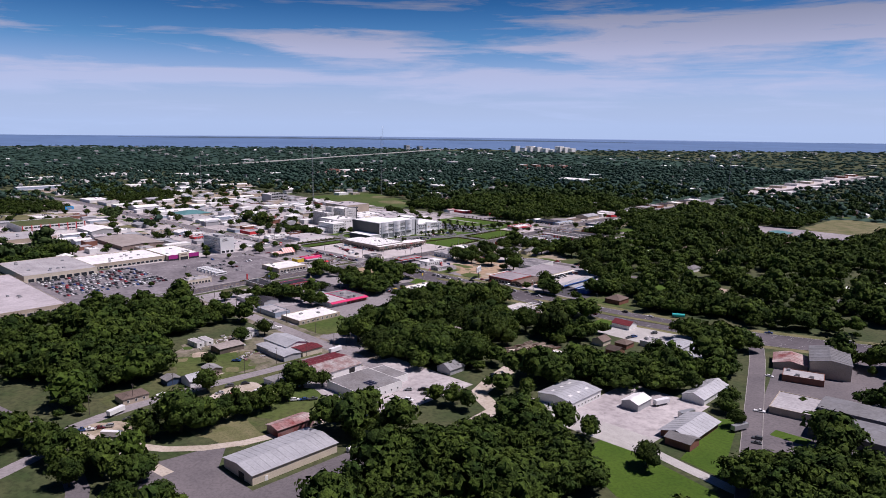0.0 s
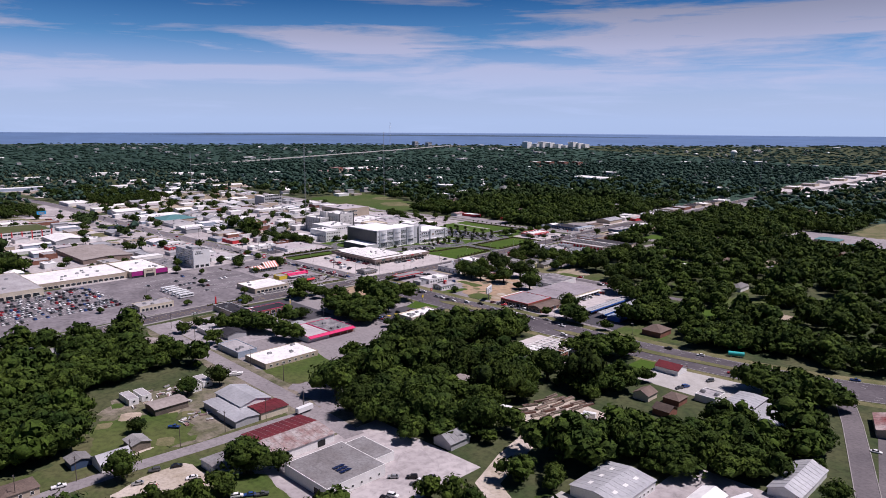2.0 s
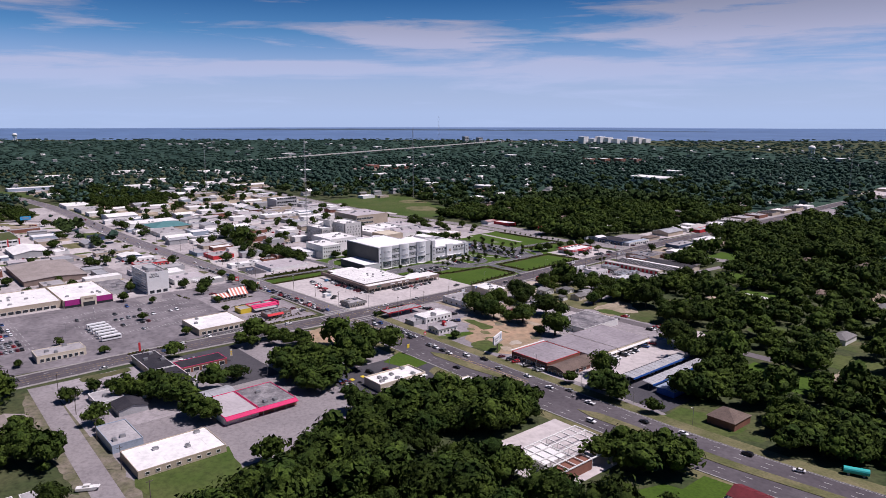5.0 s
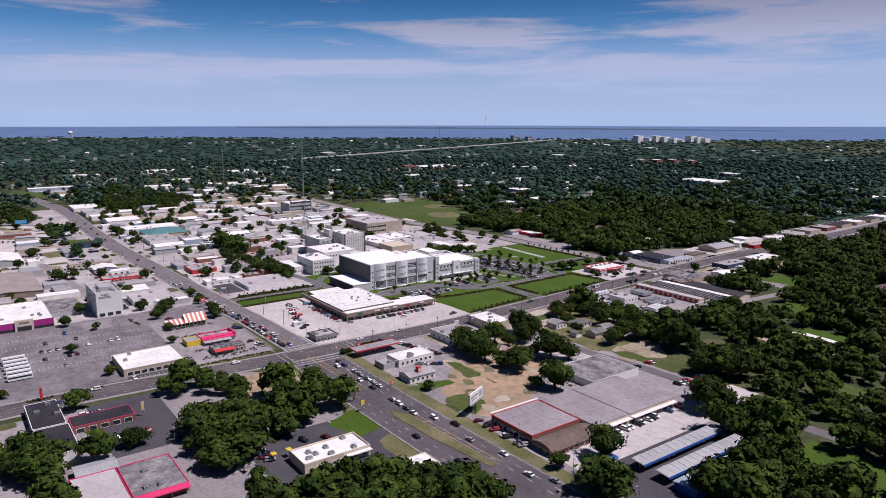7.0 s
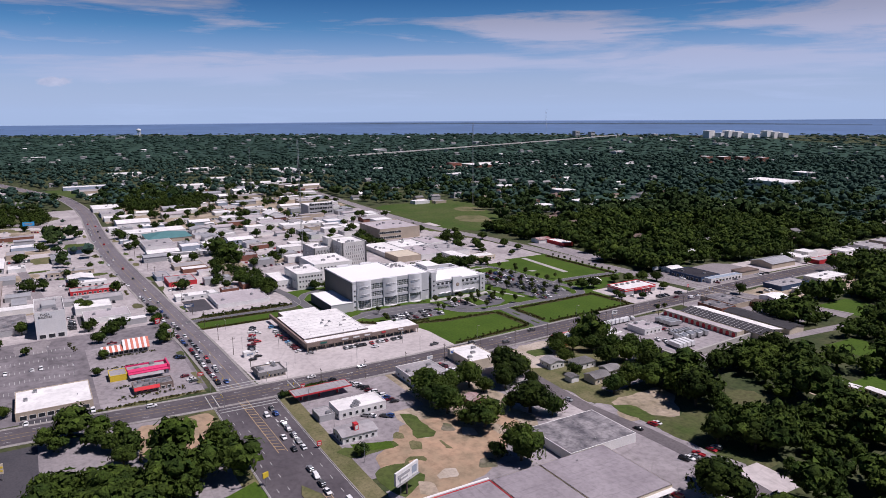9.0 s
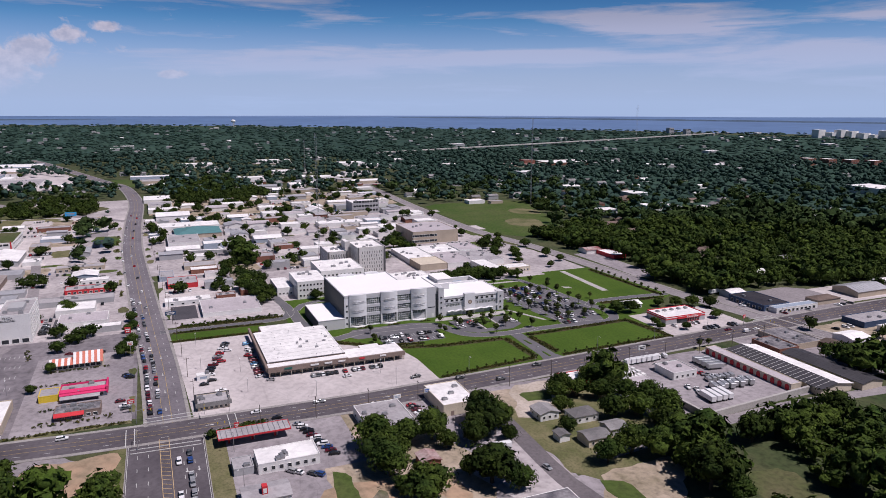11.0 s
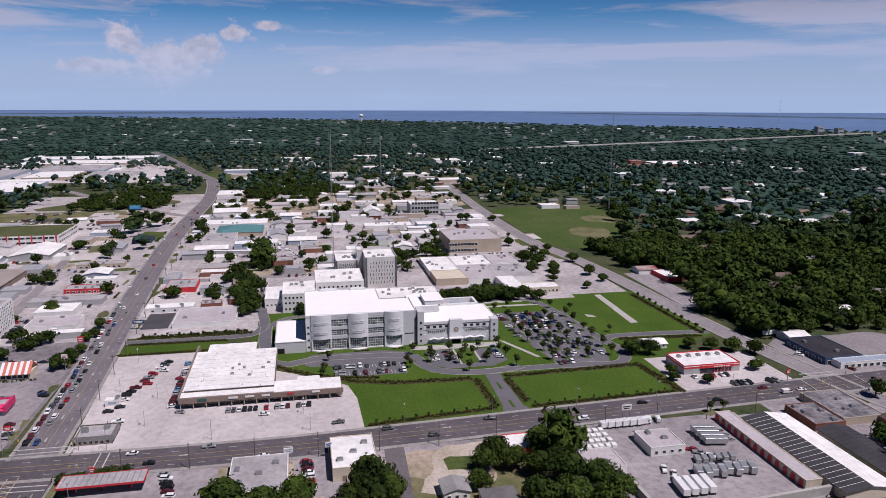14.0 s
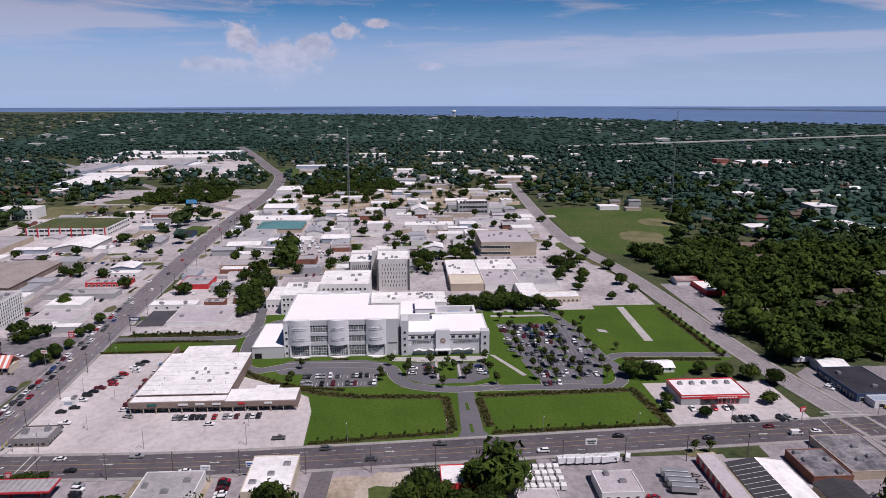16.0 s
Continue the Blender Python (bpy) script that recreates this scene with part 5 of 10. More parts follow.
ground_patch("lot_36", ((-540, 40), (-432, 40), (-432, 140), (-540, 140)), LOTOLD, Z1, "paving round the large store", "car park")
ground_patch("lot_37", rect(-290, -180, 700, 800), LOTGREY, Z1, "paved ground of the school", "car park")
ground_patch("meadow_4", rect(-250, -150, 800, 930), VERGE, Z1, "dry sports field", "field")
keepout(-820, -720, 480, 590)
keepout(-545, -520, 353, 412)

# sandy and grassy plots along the boulevard
ground_patch("dirt_3", ((-816, 398), (-805, 436), (-878, 444), (-879, 405)), DIRT, Z3, "bare pinkish earth between tree belts", "ground")
ground_patch("grass_15", ((-752, 311), (-755, 329), (-790, 329), (-791, 310)), MEADOW, Z4, "bright grass plot by the boulevard", "grass")
ground_patch("grass_16", ((-719, 288), (-720, 305), (-746, 303), (-744, 287)), VERGE, Z4, "dry grass plot between the lots", "grass")
ground_patch("grass_17", ((-1128, 316), (-1155, 352), (-1235, 330), (-1228, 306)), MEADOW, Z4, "green roadside grass at the bend", "grass")
ground_patch("grass_18", ((-660, 300), (-662, 330), (-668, 330), (-666, 300)), MEADOW, Z4, "narrow grass strip beside the shop", "grass")
ground_patch("dirt_4", ((-745, 640), (-715, 636), (-700, 660), (-740, 672), (-752, 655)), VERGE, 0.062, "worn brown patch in the field", "ground", clear=False)
ground_patch("dirt_5", ((-800, 672), (-778, 668), (-762, 690), (-790, 700), (-806, 690)), VERGE, 0.062, "worn brown patch in the field", "ground", clear=False)

ground_patch("dirt_6", ((-262, 78), (-256, 98), (-232, 92), (-222, 78)), DIRT, Z2, "bare earth plot with parked cars", "ground")
ground_patch("grass_19", ((-258, 100), (-255, 150), (-246, 158), (-238, 140), (-244, 104)), GRASS, Z2, "rough grass between lane and trees", "grass", clear=False)
keepout(-258, -240, 100, 160)
ground_patch("yard_8", ((-252, 124), (-258, 138), (-257, 152), (-237, 151), (-243, 138)), SAND, 0.05, "sandy yard with parked cars", "ground")
# open yards in the eastern woods
for k, (x, y, a, b) in enumerate(((-232, 377, 9, 6), (-235, 440, 12, 8), (-205, 459, 14, 7), (-224, 545, 10, 8), (-318, 509, 12, 7), (-218, 480, 9, 8), (-300, 560, 12, 9), (-262, 500, 9, 7), (-330, 600, 12, 8), (-250, 610, 12, 9), (-150, 430, 9, 7), (-180, 520, 10, 8), (-380, 590, 8, 9), (-372, 660, 10, 10), (-300, 660, 12, 10), (-210, 410, 8, 6))):
    ground_patch("clearing", rect(x - a * 0.8, x + a * 1.9, y - b * 1.7, y + b), (MEADOW, DIRT, LAWN, GRASS)[(0, 2, 1, 0, 3, 0, 2)[k % 7]], Z1, "open grassy yard in the woods", "grass")

for k, (x, y, a, b) in enumerate(((-708, 485, 9, 7), (-706, 447, 10, 4), (-697, 476, 6, 5), (-700, 588, 12, 4), (-655, 520, 5, 4), (-640, 480, 8, 4), (-655, 575, 10, 5), (-665, 440, 5, 10))):
    ground_patch("office_lawn", rect(x - a, x + a, y - b, y + b), MEADOW, 0.055, "green lawn between the public buildings", "grass", clear=False)

keepout(-411, -389, 452, 498)
keepout(-540, -508, 398, 420)

ground_patch("lot_43", rect(-562, -530, 353, 410), LOTMID, Z1, "worn paving beside the hedged hall", "car park")
ground_patch("lot_44", ((-378, 447), (-357, 431), (-342, 436), (-333, 454), (-347, 457), (-372, 457)), LOTMID, Z2, "pale worn paving where the lane widens", "car park")
keepout(-378, -333, 432, 457)
keepout(-332, -300, 238, 284)
keepout(-362, -346.5, 512, 600)
ground_patch("dirt_7", ((-344, 466), (-346, 490), (-334, 488), (-322, 474), (-328, 456)), DIRT, Z2, "bare sandy lot by the trees", "ground")
keepout(-345, -324, 458, 486)
ground_patch("grass_29", ((-332, 462.5), (-300, 463), (-284, 466), (-286, 476), (-305, 488), (-322, 492), (-338, 496), (-346, 502), (-344, 492), (-330, 486), (-322, 474)), GRASS, 0.03, "rough grass under the edge of the woods", "grass", clear=False)
ground_patch("grass_30", ((-341, 461), (-337, 468), (-325, 469), (-322, 462.8)), MEADOW, 0.075, "grass verge before the bare lot", "grass", clear=False)
keepout(-323, -305, 460, 486)
keepout(-290, -284, 456, 478)
ground_patch("dirt_8", ((-410, 470), (-409, 488), (-396, 484), (-384, 470), (-385, 461)), SAND, Z4, "pale sandy forecourt", "ground")
ground_patch("grass_21", ((-402, 470), (-402, 482), (-394, 478), (-394, 468)), MEADOW, 0.056, "small green plot in the sand", "grass", clear=False)
road(18, ((-352, 470), (-355, 498), (-357, 527), (-358, 548), (-354.5, 596), (-350, 640)), 5.5, ROADPALE, "narrow back road past the depot wall", kerb=False, z=0.052, clear=1.5)

for o0, o1 in ((11.2, 17.0), (-16.0, -11.2)):
    bm = bmesh.new()
    ribbon(bm, smooth_line(HWY), o0, o1, 0.0, 0.024)
    structure("highway_verge", bm, VERGE, "dry grass verge of the highway", "grass")
ground_patch("dirt_9", ((-408, 199), (-330, 197), (-240, 193), (-238, 211), (-330, 212), (-408, 213)), YARD, 0.012, "sandy verges of the side street", "ground", clear=False)
ground_patch("grass_22", rect(-322, -282, 205, 247), GRASS, 0.012, "rough grass round the sandy track", "grass", clear=False)
ground_patch("grass_23", rect(-300, -205, 120, 212), GRASS, 0.008, "worn grass between yards and lanes", "grass", clear=False)

ground_patch("grass_24", ((-374, 394), (-371, 399), (-353, 397.5), (-354, 391)), MEADOW, 0.058, "grass island beside the drive", "grass", clear=False)
ground_patch("grass_25", ((-361, 371), (-356.5, 383), (-352, 382), (-355.5, 371)), LAWN, 0.058, "small mown lawn by the snack shop", "grass", clear=False)

keepout(-421, -394, 558, 628)

# ---- the new office block and its grounds ----
ground_patch("lawn_1", ((-560, 414), (-506, 407), (-490, 411), (-480, 418), (-471, 432), (-460, 445.5), (-427, 448), (-426.5, 497), (-428, 505), (-431, 566), (-462, 566), (-490, 612), (-562, 606)), LAWN, Z1, "mown lawn round the new office block", "lawn", clear=False)
keepout(-562, -424, 412, 610)
keepout(-725, -560, 556, 626)
ground_patch("lot_46", rect(-705, -562, 564, 604), LOTMID, 0.012, "pale ground between the low halls and the street", "car park", clear=False)
ground_patch("grass_28", ((-562, 612), (-700, 586), (-704, 592), (-640, 602), (-562, 608)), GRASS, 0.06, "grass verge by the street", "grass", clear=False)
ground_patch("lawn_2", ((-425.8, 449.8), (-459, 454), (-457.5, 493), (-432, 496), (-427, 493)), LAWN, Z3, "smooth deep green front lawn", "lawn")
ground_patch("lawn_3", ((-427.8, 508), (-431, 505.5), (-455, 505), (-456.5, 558), (-430.8, 564.5)), LAWN, Z3, "smooth deep green front lawn beside the drive", "lawn")
ground_patch("lawn_4", ((-508.5, 354.5), (-521, 357.8), (-519.5, 398), (-509.5, 398)), LAWN, Z3, "long narrow green lawn", "lawn")


def drive(number, pts, width, label="clean new asphalt drive with a pale kerb", z=0.07):
    line = smooth_line(pts, 4.0)
    z += 0.003 * number
    bm = bmesh.new()
    ribbon(bm, line, -width / 2, width / 2, 0.0, z)
    structure(f"drive_{number}", bm, NEWASPH, label, "drive")
    for s in (-1, 1):
        bm = bmesh.new()
        a, b = s * width / 2, s * (width / 2 + 0.16)
        ribbon(bm, line, min(a, b), max(a, b), 0.0, z + 0.06)
        structure(f"drive_kerb_{number}", bm, CONC, "thin pale kerb along the drive", "kerb")


ground_patch("apron_1", ((-424.5, 493), (-428, 495.5), (-433, 497), (-462, 498), (-462, 503.8), (-433, 504), (-428, 506), (-424.5, 509)), NEWASPH, 0.06, "flared entrance drive of new asphalt", "drive")
for x0, x1 in ((-437, -431.5), (-453, -447.5)):
    ground_patch("traffic_island", ((x0, 499.9), (x1, 500.1), (x1, 501.0), (x0, 500.8)), LAWN, 0.2, "thin planted island in the entrance drive", "traffic island", thick=0.15)
drive(1, ((-468, 514), (-465, 506), (-464.5, 498), (-466, 488), (-470, 480), (-478, 476), (-486, 474), (-489, 465), (-490, 450), (-490, 434), (-486, 425), (-490, 418), (-500, 416), (-512, 414.5), (-522, 414), (-536, 414)), 5.2)
drive(2, ((-464.6, 500), (-464.8, 515), (-464.5, 540), (-463, 552), (-468, 558.5), (-478, 561), (-490, 559), (-494, 564), (-494, 585), (-492, 610)), 4.6)
drive(3, ((-524.5, 352), (-524, 380), (-524.5, 402), (-528, 410), (-540, 413), (-560, 411), (-600, 407.5), (-629, 405.5)), 4.6)
drive(4, ((-536, 416), (-545, 421), (-549, 430), (-548, 434)), 3.6)
drive(5, ((-488, 559), (-538, 552), (-552, 548), (-558, 540), (-559, 520), (-556, 508)), 3.8)
ground_patch("visitor_lot", rect(-481.5, -468.8, 441.5, 469.5), NEWASPH, 0.05, "small visitor car park with white bays", "car park")
ground_patch("drop_off", ((-495, 434), (-495.2, 463), (-491, 474), (-481.6, 474), (-481.6, 433), (-488, 428)), NEWASPH, 0.052, "drop-off lane along the front", "drive")
ground_patch("forecourt_lot", ((-491, 480), (-489.5, 511), (-475, 511), (-470, 504), (-470, 486), (-475, 480)), NEWASPH, 0.048, "forecourt car park before the entrance", "car park")
ground_patch("staff_lot", ((-536.5, 521), (-535, 557), (-490, 558), (-466, 551), (-461.5, 546), (-461.5, 530), (-490, 525.5)), NEWASPH, 0.05, "large landscaped staff car park", "car park")
ground_patch("lawn_5", ((-489.5, 492.2), (-489.5, 499.6), (-474.5, 499.0), (-474.5, 492.6)), LAWN, 0.2, "small square lawn on the entrance axis", "lawn", thick=0.18)
for y0 in (491.3, 499.7):
    ground_patch("path_1", rect(-490.5, -473.8, y0, y0 + 0.9), CONC, 0.13, "pale paved path to the entrance", "path", clear=False)
ground_patch("path_2", ((-498, 513.5), (-497.2, 515.5), (-476, 525.2), (-475.5, 523.4)), CONC, 0.10, "pale path along the building's end", "path", clear=False)
ground_patch("path_3", ((-558.7, 583.5), (-558.7, 587.0), (-510.1, 585.0), (-510.1, 581.2)), CONC, 0.07, "abandoned strip of concrete across the lawn", "path", clear=False)
ground_patch("path_4", ((-527, 565), (-525, 568.5), (-521.5, 569), (-523, 565)), CONC, 0.07, "small concrete remnant in the lawn", "path", clear=False)
ground_patch("path_5", ((-497, 476), (-493, 474), (-492, 486), (-497, 486)), CONC, 0.12, "pale paving at the corner entrance", "path", clear=False)
ground_patch("path_6", ((-496.8, 486), (-491.5, 484), (-491.5, 511), (-496.8, 513)), CONC, 0.11, "pale paved forecourt before the entrance", "path", clear=False)
for y0 in (522, 529, 537):
    ground_patch("path_7", rect(-556, -553.5, y0, y0 + 5), CONC, 0.09, "concrete pad by the back drive", "path", clear=False)
ground_patch("path_8", rect(-549, -546.5, 520, 548), CONC, 0.08, "service path behind the car park", "path", clear=False)
bays(1, -478.5, 442, -478.5, 469, 20, 0, 3.4)
bays(2, -471.5, 442, -471.5, 469, 20, 0, 3.4)
for i, x in enumerate((-530, -519.5, -509, -498.5, -488, -476.5, -467.5)):
    bays(3 + i, x, 527 + (2 if x > -490 else 0), x, 553 if x < -470 else 545, 14, 0, 6.6, material=LOTGREY)
USUAL = MIXED
MIXED = ("white", "silver", "black", "grey", "white", "black", "silver", "grey", "black", "white", "grey", "silver", "black", "blue", "white", "grey", "maroon")
car_row(-478.6, 442, -478.6, 469, 20, 0, 0.42, "parked in the visitor bays")
car_row(-471.6, 442, -471.6, 469, 20, 0, 0.4, "parked in the visitor bays")
for x in (-531.5, -528.5, -521, -518, -510.5, -507.5, -500, -497, -489.5, -486.5, -478, -475, -467.5):
    car_row(x, 528 + (2 if x > -490 else 0), x, 552 if x < -470 else 545, 12, 0, 0.42, "parked in the staff car park", crowd=True)
car_row(-532, 523, -500, 523, 12, 60, 0.5, "parked in the staff car park", crowd=True)
MIXED = USUAL
car_row(-489, 483, -476, 482, 6, 90, 0.5, "parked by the entrance")
car_row(-486, 488.5, -476, 489, 4, 90, 0.5, "parked by the entrance")
car_row(-488, 503, -476, 503, 5, 90, 0.6, "parked by the entrance")
car_row(-488, 508, -477, 508.5, 5, 70, 0.6, "parked by the entrance")
for x, y in ((-485, 481), (-478, 480.5), (-487, 489.5), (-478, 488.5), (-474.8, 491), (-489, 502), (-478, 504), (-473.5, 501.8), (-490, 510.5), (-484, 509.8), (-478, 511), (-482, 493.8), (-482, 498), (-486, 496), (-487, 440), (-475, 438), (-471, 437.5), (-488, 474.5), (-478, 470.5), (-474, 471.2), (-468, 512.5), (-466, 493)):
    young_tree(x, y, rng.uniform(1.2, 1.65))
for x in (-525, -514.5, -504, -493.5, -482.5, -472):
    for y in (525.5, 535, 543.5, 554.5):
        young_tree(x + rng.uniform(-0.6, 0.6), y + rng.uniform(-0.5, 0.5) + (3 if x > -485 and y < 530 else 0), rng.uniform(1.3, 1.75))
        ground_patch("planted_island", rect(x - 1.3, x + 1.3, y - 1.0 + (3 if x > -485 and y < 530 else 0), y + 1.0 + (3 if x > -485 and y < 530 else 0)), LAWN, 0.16, "small grass island between the bays", "traffic island", clear=False, thick=0.14)
for x, y in ((-540, 523), (-548, 548), (-540, 552), (-534, 560), (-500, 566), (-545, 531)):
    young_tree(x, y, rng.uniform(1.1, 1.5))
# planting strips
for k, (x0, y0, x1, y1, wd) in enumerate(((-427, 450.5, -432, 494.5, 0.6), (-460, 464, -458.5, 492, 1.2), (-433, 494.5, -458, 493.5, 1.0), (-431, 506.5, -433.5, 563, 0.6), (-435, 506.3, -456, 505, 1.0), (-458.5, 505, -460.5, 559, 1.0), (-432, 564, -462, 560, 1.2), (-490, 606, -556, 603.5, 0.9), (-490, 566, -487, 604, 1.0), (-508.3, 356, -508.3, 398, 0.4), (-528.5, 360, -528.5, 408, 1.6), (-520.8, 358, -520, 398, 0.5), (-512, 408.5, -491, 412.5, 1.2), (-491, 412.5, -482, 422, 1.2), (-482, 422, -472.7, 434.2, 1.2), (-472.7, 434.2, -464.3, 448.5, 1.2), (-464.3, 448.5, -460, 464, 1.2), (-466, 458, -470, 438, 0.5))):
    d3 = Vector((y0 - y1, x1 - x0)).normalized() * (wd + 0.7)
    ground_patch("planting_bed", ((x0 - d3.x, y0 - d3.y), (x1 - d3.x, y1 - d3.y), (x1 + d3.x, y1 + d3.y), (x0 + d3.x, y0 + d3.y)), MULCH, 0.072, "brown mulched planting bed", "planting bed", clear=False)
    shrubs("hedge", x0, y0, x1, y1, 0.34, 0.7, "ragged low hedge of mixed green shrubs", wd)
for i in range(11):
    young_tree(-490 - i * 6, 606.5 - i * 0.2, rng.uniform(0.7, 1.0))
for i in range(10):
    young_tree(-428 - i * 0.45, 453 + i * 4.4, 0.5)
    young_tree(-432 - i * 0.2, 508 + i * 5.5, 0.5)
for i in range(9):
    young_tree(-529 - rng.uniform(0, 1), 362 + i * 5, 0.6)

office = thing("office_block", "large pale grey modern office block with curved bays", "office", -499.6, 472.6)
office.scale = (1.1, 1.0, 0.93)
LY = lambda y: y - 474


def ob_box(name, x0, x1, y0, y1, z0, z1, m, label=""):
    bm = bmesh.new()
    box(bm, x0, x1, LY(y0), LY(y1), z0, z1)
    return part(name, bm, m, office, label)


TOP = 16.4
ob_box("wall", -36, -0.6, 433, 466, 0, TOP - 0.5, CGGREY)
ob_box("wall", -19, -0.6, 466, 479, 0, TOP - 0.5, CGGREY)
ob_box("roof", -35.7, -0.5, 433.3, 465.7, TOP - 0.5, TOP - 0.35, ROOFCG, "bright white flat roof")
ob_box("roof", -18.7, -0.5, 465.7, 478.7, TOP - 0.5, TOP - 0.35, ROOFCG, "bright white flat roof")
bm = bmesh.new()
for x0, x1, y0, y1 in ((-36.1, 0.0, 432.9, 433.3), (-36.1, -35.7, 433.3, 465.8), (-35.7, -19, 465.6, 466.0), (-19, -0.4, 478.7, 479.1)):
    box(bm, x0, x1, LY(y0), LY(y1), TOP - 0.6, TOP)
box(bm, -0.6, 0.0, LY(433.3), LY(478.7), TOP - 1.4, TOP)
part("parapet", bm, CGGREY, office)
# this end faces away from the sun; its shade is in the panel colour
ob_box("end_wall", -36, -0.6, 432.78, 432.9, 0, TOP - 0.6, CGSIDE, "plain end wall darkened by painted shade")
# rear stair heads with curved tops
for y0, y1 in ((440, 448), (454, 461)):
    bm = bmesh.new()
    pts = [(-36 - 1.3 * math.sin(math.pi * i / 8), LY(y0 + (y1 - y0) * i / 8)) for i in range(9)]
    slab(bm, pts + [(-34.5, LY(y1)), (-34.5, LY(y0))], 2, TOP + 0.5)
    part("rear_bay", bm, CGLIGHT, office)
# solid piers and spandrels of the long front
for y0, y1 in ((433, 435.2), (473.5, 478.2)):
    ob_box("pier", -0.6, 0.0, y0, y1, 0, TOP - 1.4, CGLIGHT if y0 < 440 else CGGREY)
for y0, y1 in ((443.5, 450.5), (458.7, 465.6)):
    for z0, z1 in ((5.1, 6.7), (9.4, 10.9), (14.1, 15.0)):
        ob_box("spandrel", -0.6, -0.05, y0, y1, z0, z1, CGGREY)
    ob_box("plinth", -0.6, 0.1, y0, y1, 0, 0.5, CGLIGHT)


def curtain(y0, y1, z0, z1, x=-0.35, cols=7, rows=3):
    """Glazing between piers: panes, each its own piece, and a grid of mullions before them."""
    w = new("glazing")
    w.parent = office
    w.matrix_local = pose(x, LY(y0), z0)
    w.empty_display_size = 0.2
    pw, ph = (y1 - y0) / cols, (z1 - z0) / rows
    bm = bmesh.new()
    for i in range(cols + 1):
        box(bm, 0.0, 0.14, i * pw - 0.045, i * pw + 0.045, 0, z1 - z0)
    for i in range(rows + 1):
        box(bm, 0.0, 0.10, 0, y1 - y0, i * ph - 0.05, i * ph + 0.05)
    part("mullion", bm, CGLIGHT, w)

    def pane():
        b = bmesh.new()
        box(b, -0.06, 0.03, 0.04, pw - 0.04, 0.04, ph - 0.04)
        return mesh_of("pane", b, GLASSG)
    me = cached(("pane", round(pw, 3), round(ph, 3)), pane)
    for i in range(cols):
        for j in range(rows):
            share("pane", me, w, 0, i * pw, j * ph)
    return w


for y0, y1 in ((443.5, 450.5), (458.7, 465.6)):
    curtain(y0, y1, 0.5, 5.1, rows=4)
    curtain(y0, y1, 6.7, 9.4, rows=3)
    curtain(y0, y1, 10.9, 14.1, rows=3)
for n, (y0, y1) in enumerate(((435.2, 443.5), (450.5, 458.7), (465.6, 473.5))):
    if n < 2:
        curtain(y0 + 0.6, y1 - 0.6, 0.9, 5.4, x=0.1, cols=8, rows=4)
    else:
        curtain(y0 + 0.6, y1 - 0.6, 3.6, 5.4, x=0.1, cols=5, rows=1)
        ob_box("wall", -0.5, 0.1, y0 + 0.6, y1 - 0.6, 0, 3.6, CGGREY)
    for ya in (y0, y1 - 0.6):
        ob_box("column", -0.6, 0.5, ya, ya + 0.6, 0, 5.6, CGLIGHT)
    # the bow, storey by storey, with shadow gaps between the panels
    bay = new("curved_bay")
    bay.parent = office
    bay.matrix_local = pose(0, LY((y0 + y1) / 2), 0)
    tagged(bay, "curved light grey panel bay")
    hw = (y1 - y0) / 2
    for z0, z1 in ((5.6, 7.3), (7.36, 9.0), (9.06, 10.7), (10.76, 12.4), (12.46, 14.2), (14.26, TOP + 0.35)):
        bm = bmesh.new()
        arc = [(0.35 + 1.35 * math.cos(math.pi * (i / 12 - 0.5)), -hw + 2 * hw * i / 12) for i in range(13)]
        slab(bm, arc + [(-0.6, hw), (-0.6, -hw)], z0, z1)
        part("curved_panel", bm, CGLIGHT, bay)
    # pale raised lattice below the two upper windows
    for z0 in (8.0, 12.5):
        bm = bmesh.new()
        for i in range(15):
            u = -0.62 + 1.24 * i / 14
            a = math.pi * ((u + 1) / 2 - 0.5)
            bar(bm, (0.42 + 1.35 * math.cos(a), hw * u, z0), (0.42 + 1.35 * math.cos(a), hw * u, z0 + 0.9), 0.06)
        for k in (0, 0.9):
            for i in range(14):
                u0, u1 = (-0.62 + 1.24 * j / 14 for j in (i, i + 1))
                bar(bm, (0.42 + 1.35 * math.cos(math.pi * u0 / 2), hw * u0, z0 + k), (0.42 + 1.35 * math.cos(math.pi * u1 / 2), hw * u1, z0 + k), 0.06)
        part("lattice", bm, CGLIGHT, bay)
    # planter at its foot
    bm = bmesh.new()
    slab(bm, [(0.3 + 2.0 * math.cos(math.pi * (i / 10 - 0.5)), LY(y0 + (y1 - y0) * i / 10)) for i in range(11)], 0, 0.5)
    part("planter", bm, WHITE, office)
    if n < 2:
        shrubs("planter_shrubs", -495.9, y0 + 1.2, -495.9, y1 - 1.2, 0.6, 0.7, "low green shrubs in the curved planter", 0.3)
    else:
        shrubs("planter_shrubs", -495.7, y0 + 1.2, -495.7, y1 - 1.2, 0.6, 0.55, "low green shrubs in the curved planter", 0.3)
sq = cached("square_window", lambda: window_mesh(0.7, 0.7, GLASS, CGDARK))
for z in (1.6, 4.8, 8.0, 10.8):
    share("window", sq, office, 0.0, LY(434.1), z)
for z in (1.6, 4.6, 7.4, 10.2):
    share("window", sq, office, 0.65, LY(481), z)
ob_box("recess", -0.6, -0.3, 478.2, 479.6, 0, 12.5, CGDARK, "dark recess beside the stair tower")
ob_box("stair_tower", -6, 0.6, 479.6, 482.4, 0, 15.8, CGGREY)
ob_box("ribbon_window", -0.05, 0.06, 474.2, 478.0, 5.5, 5.9, GLASS)
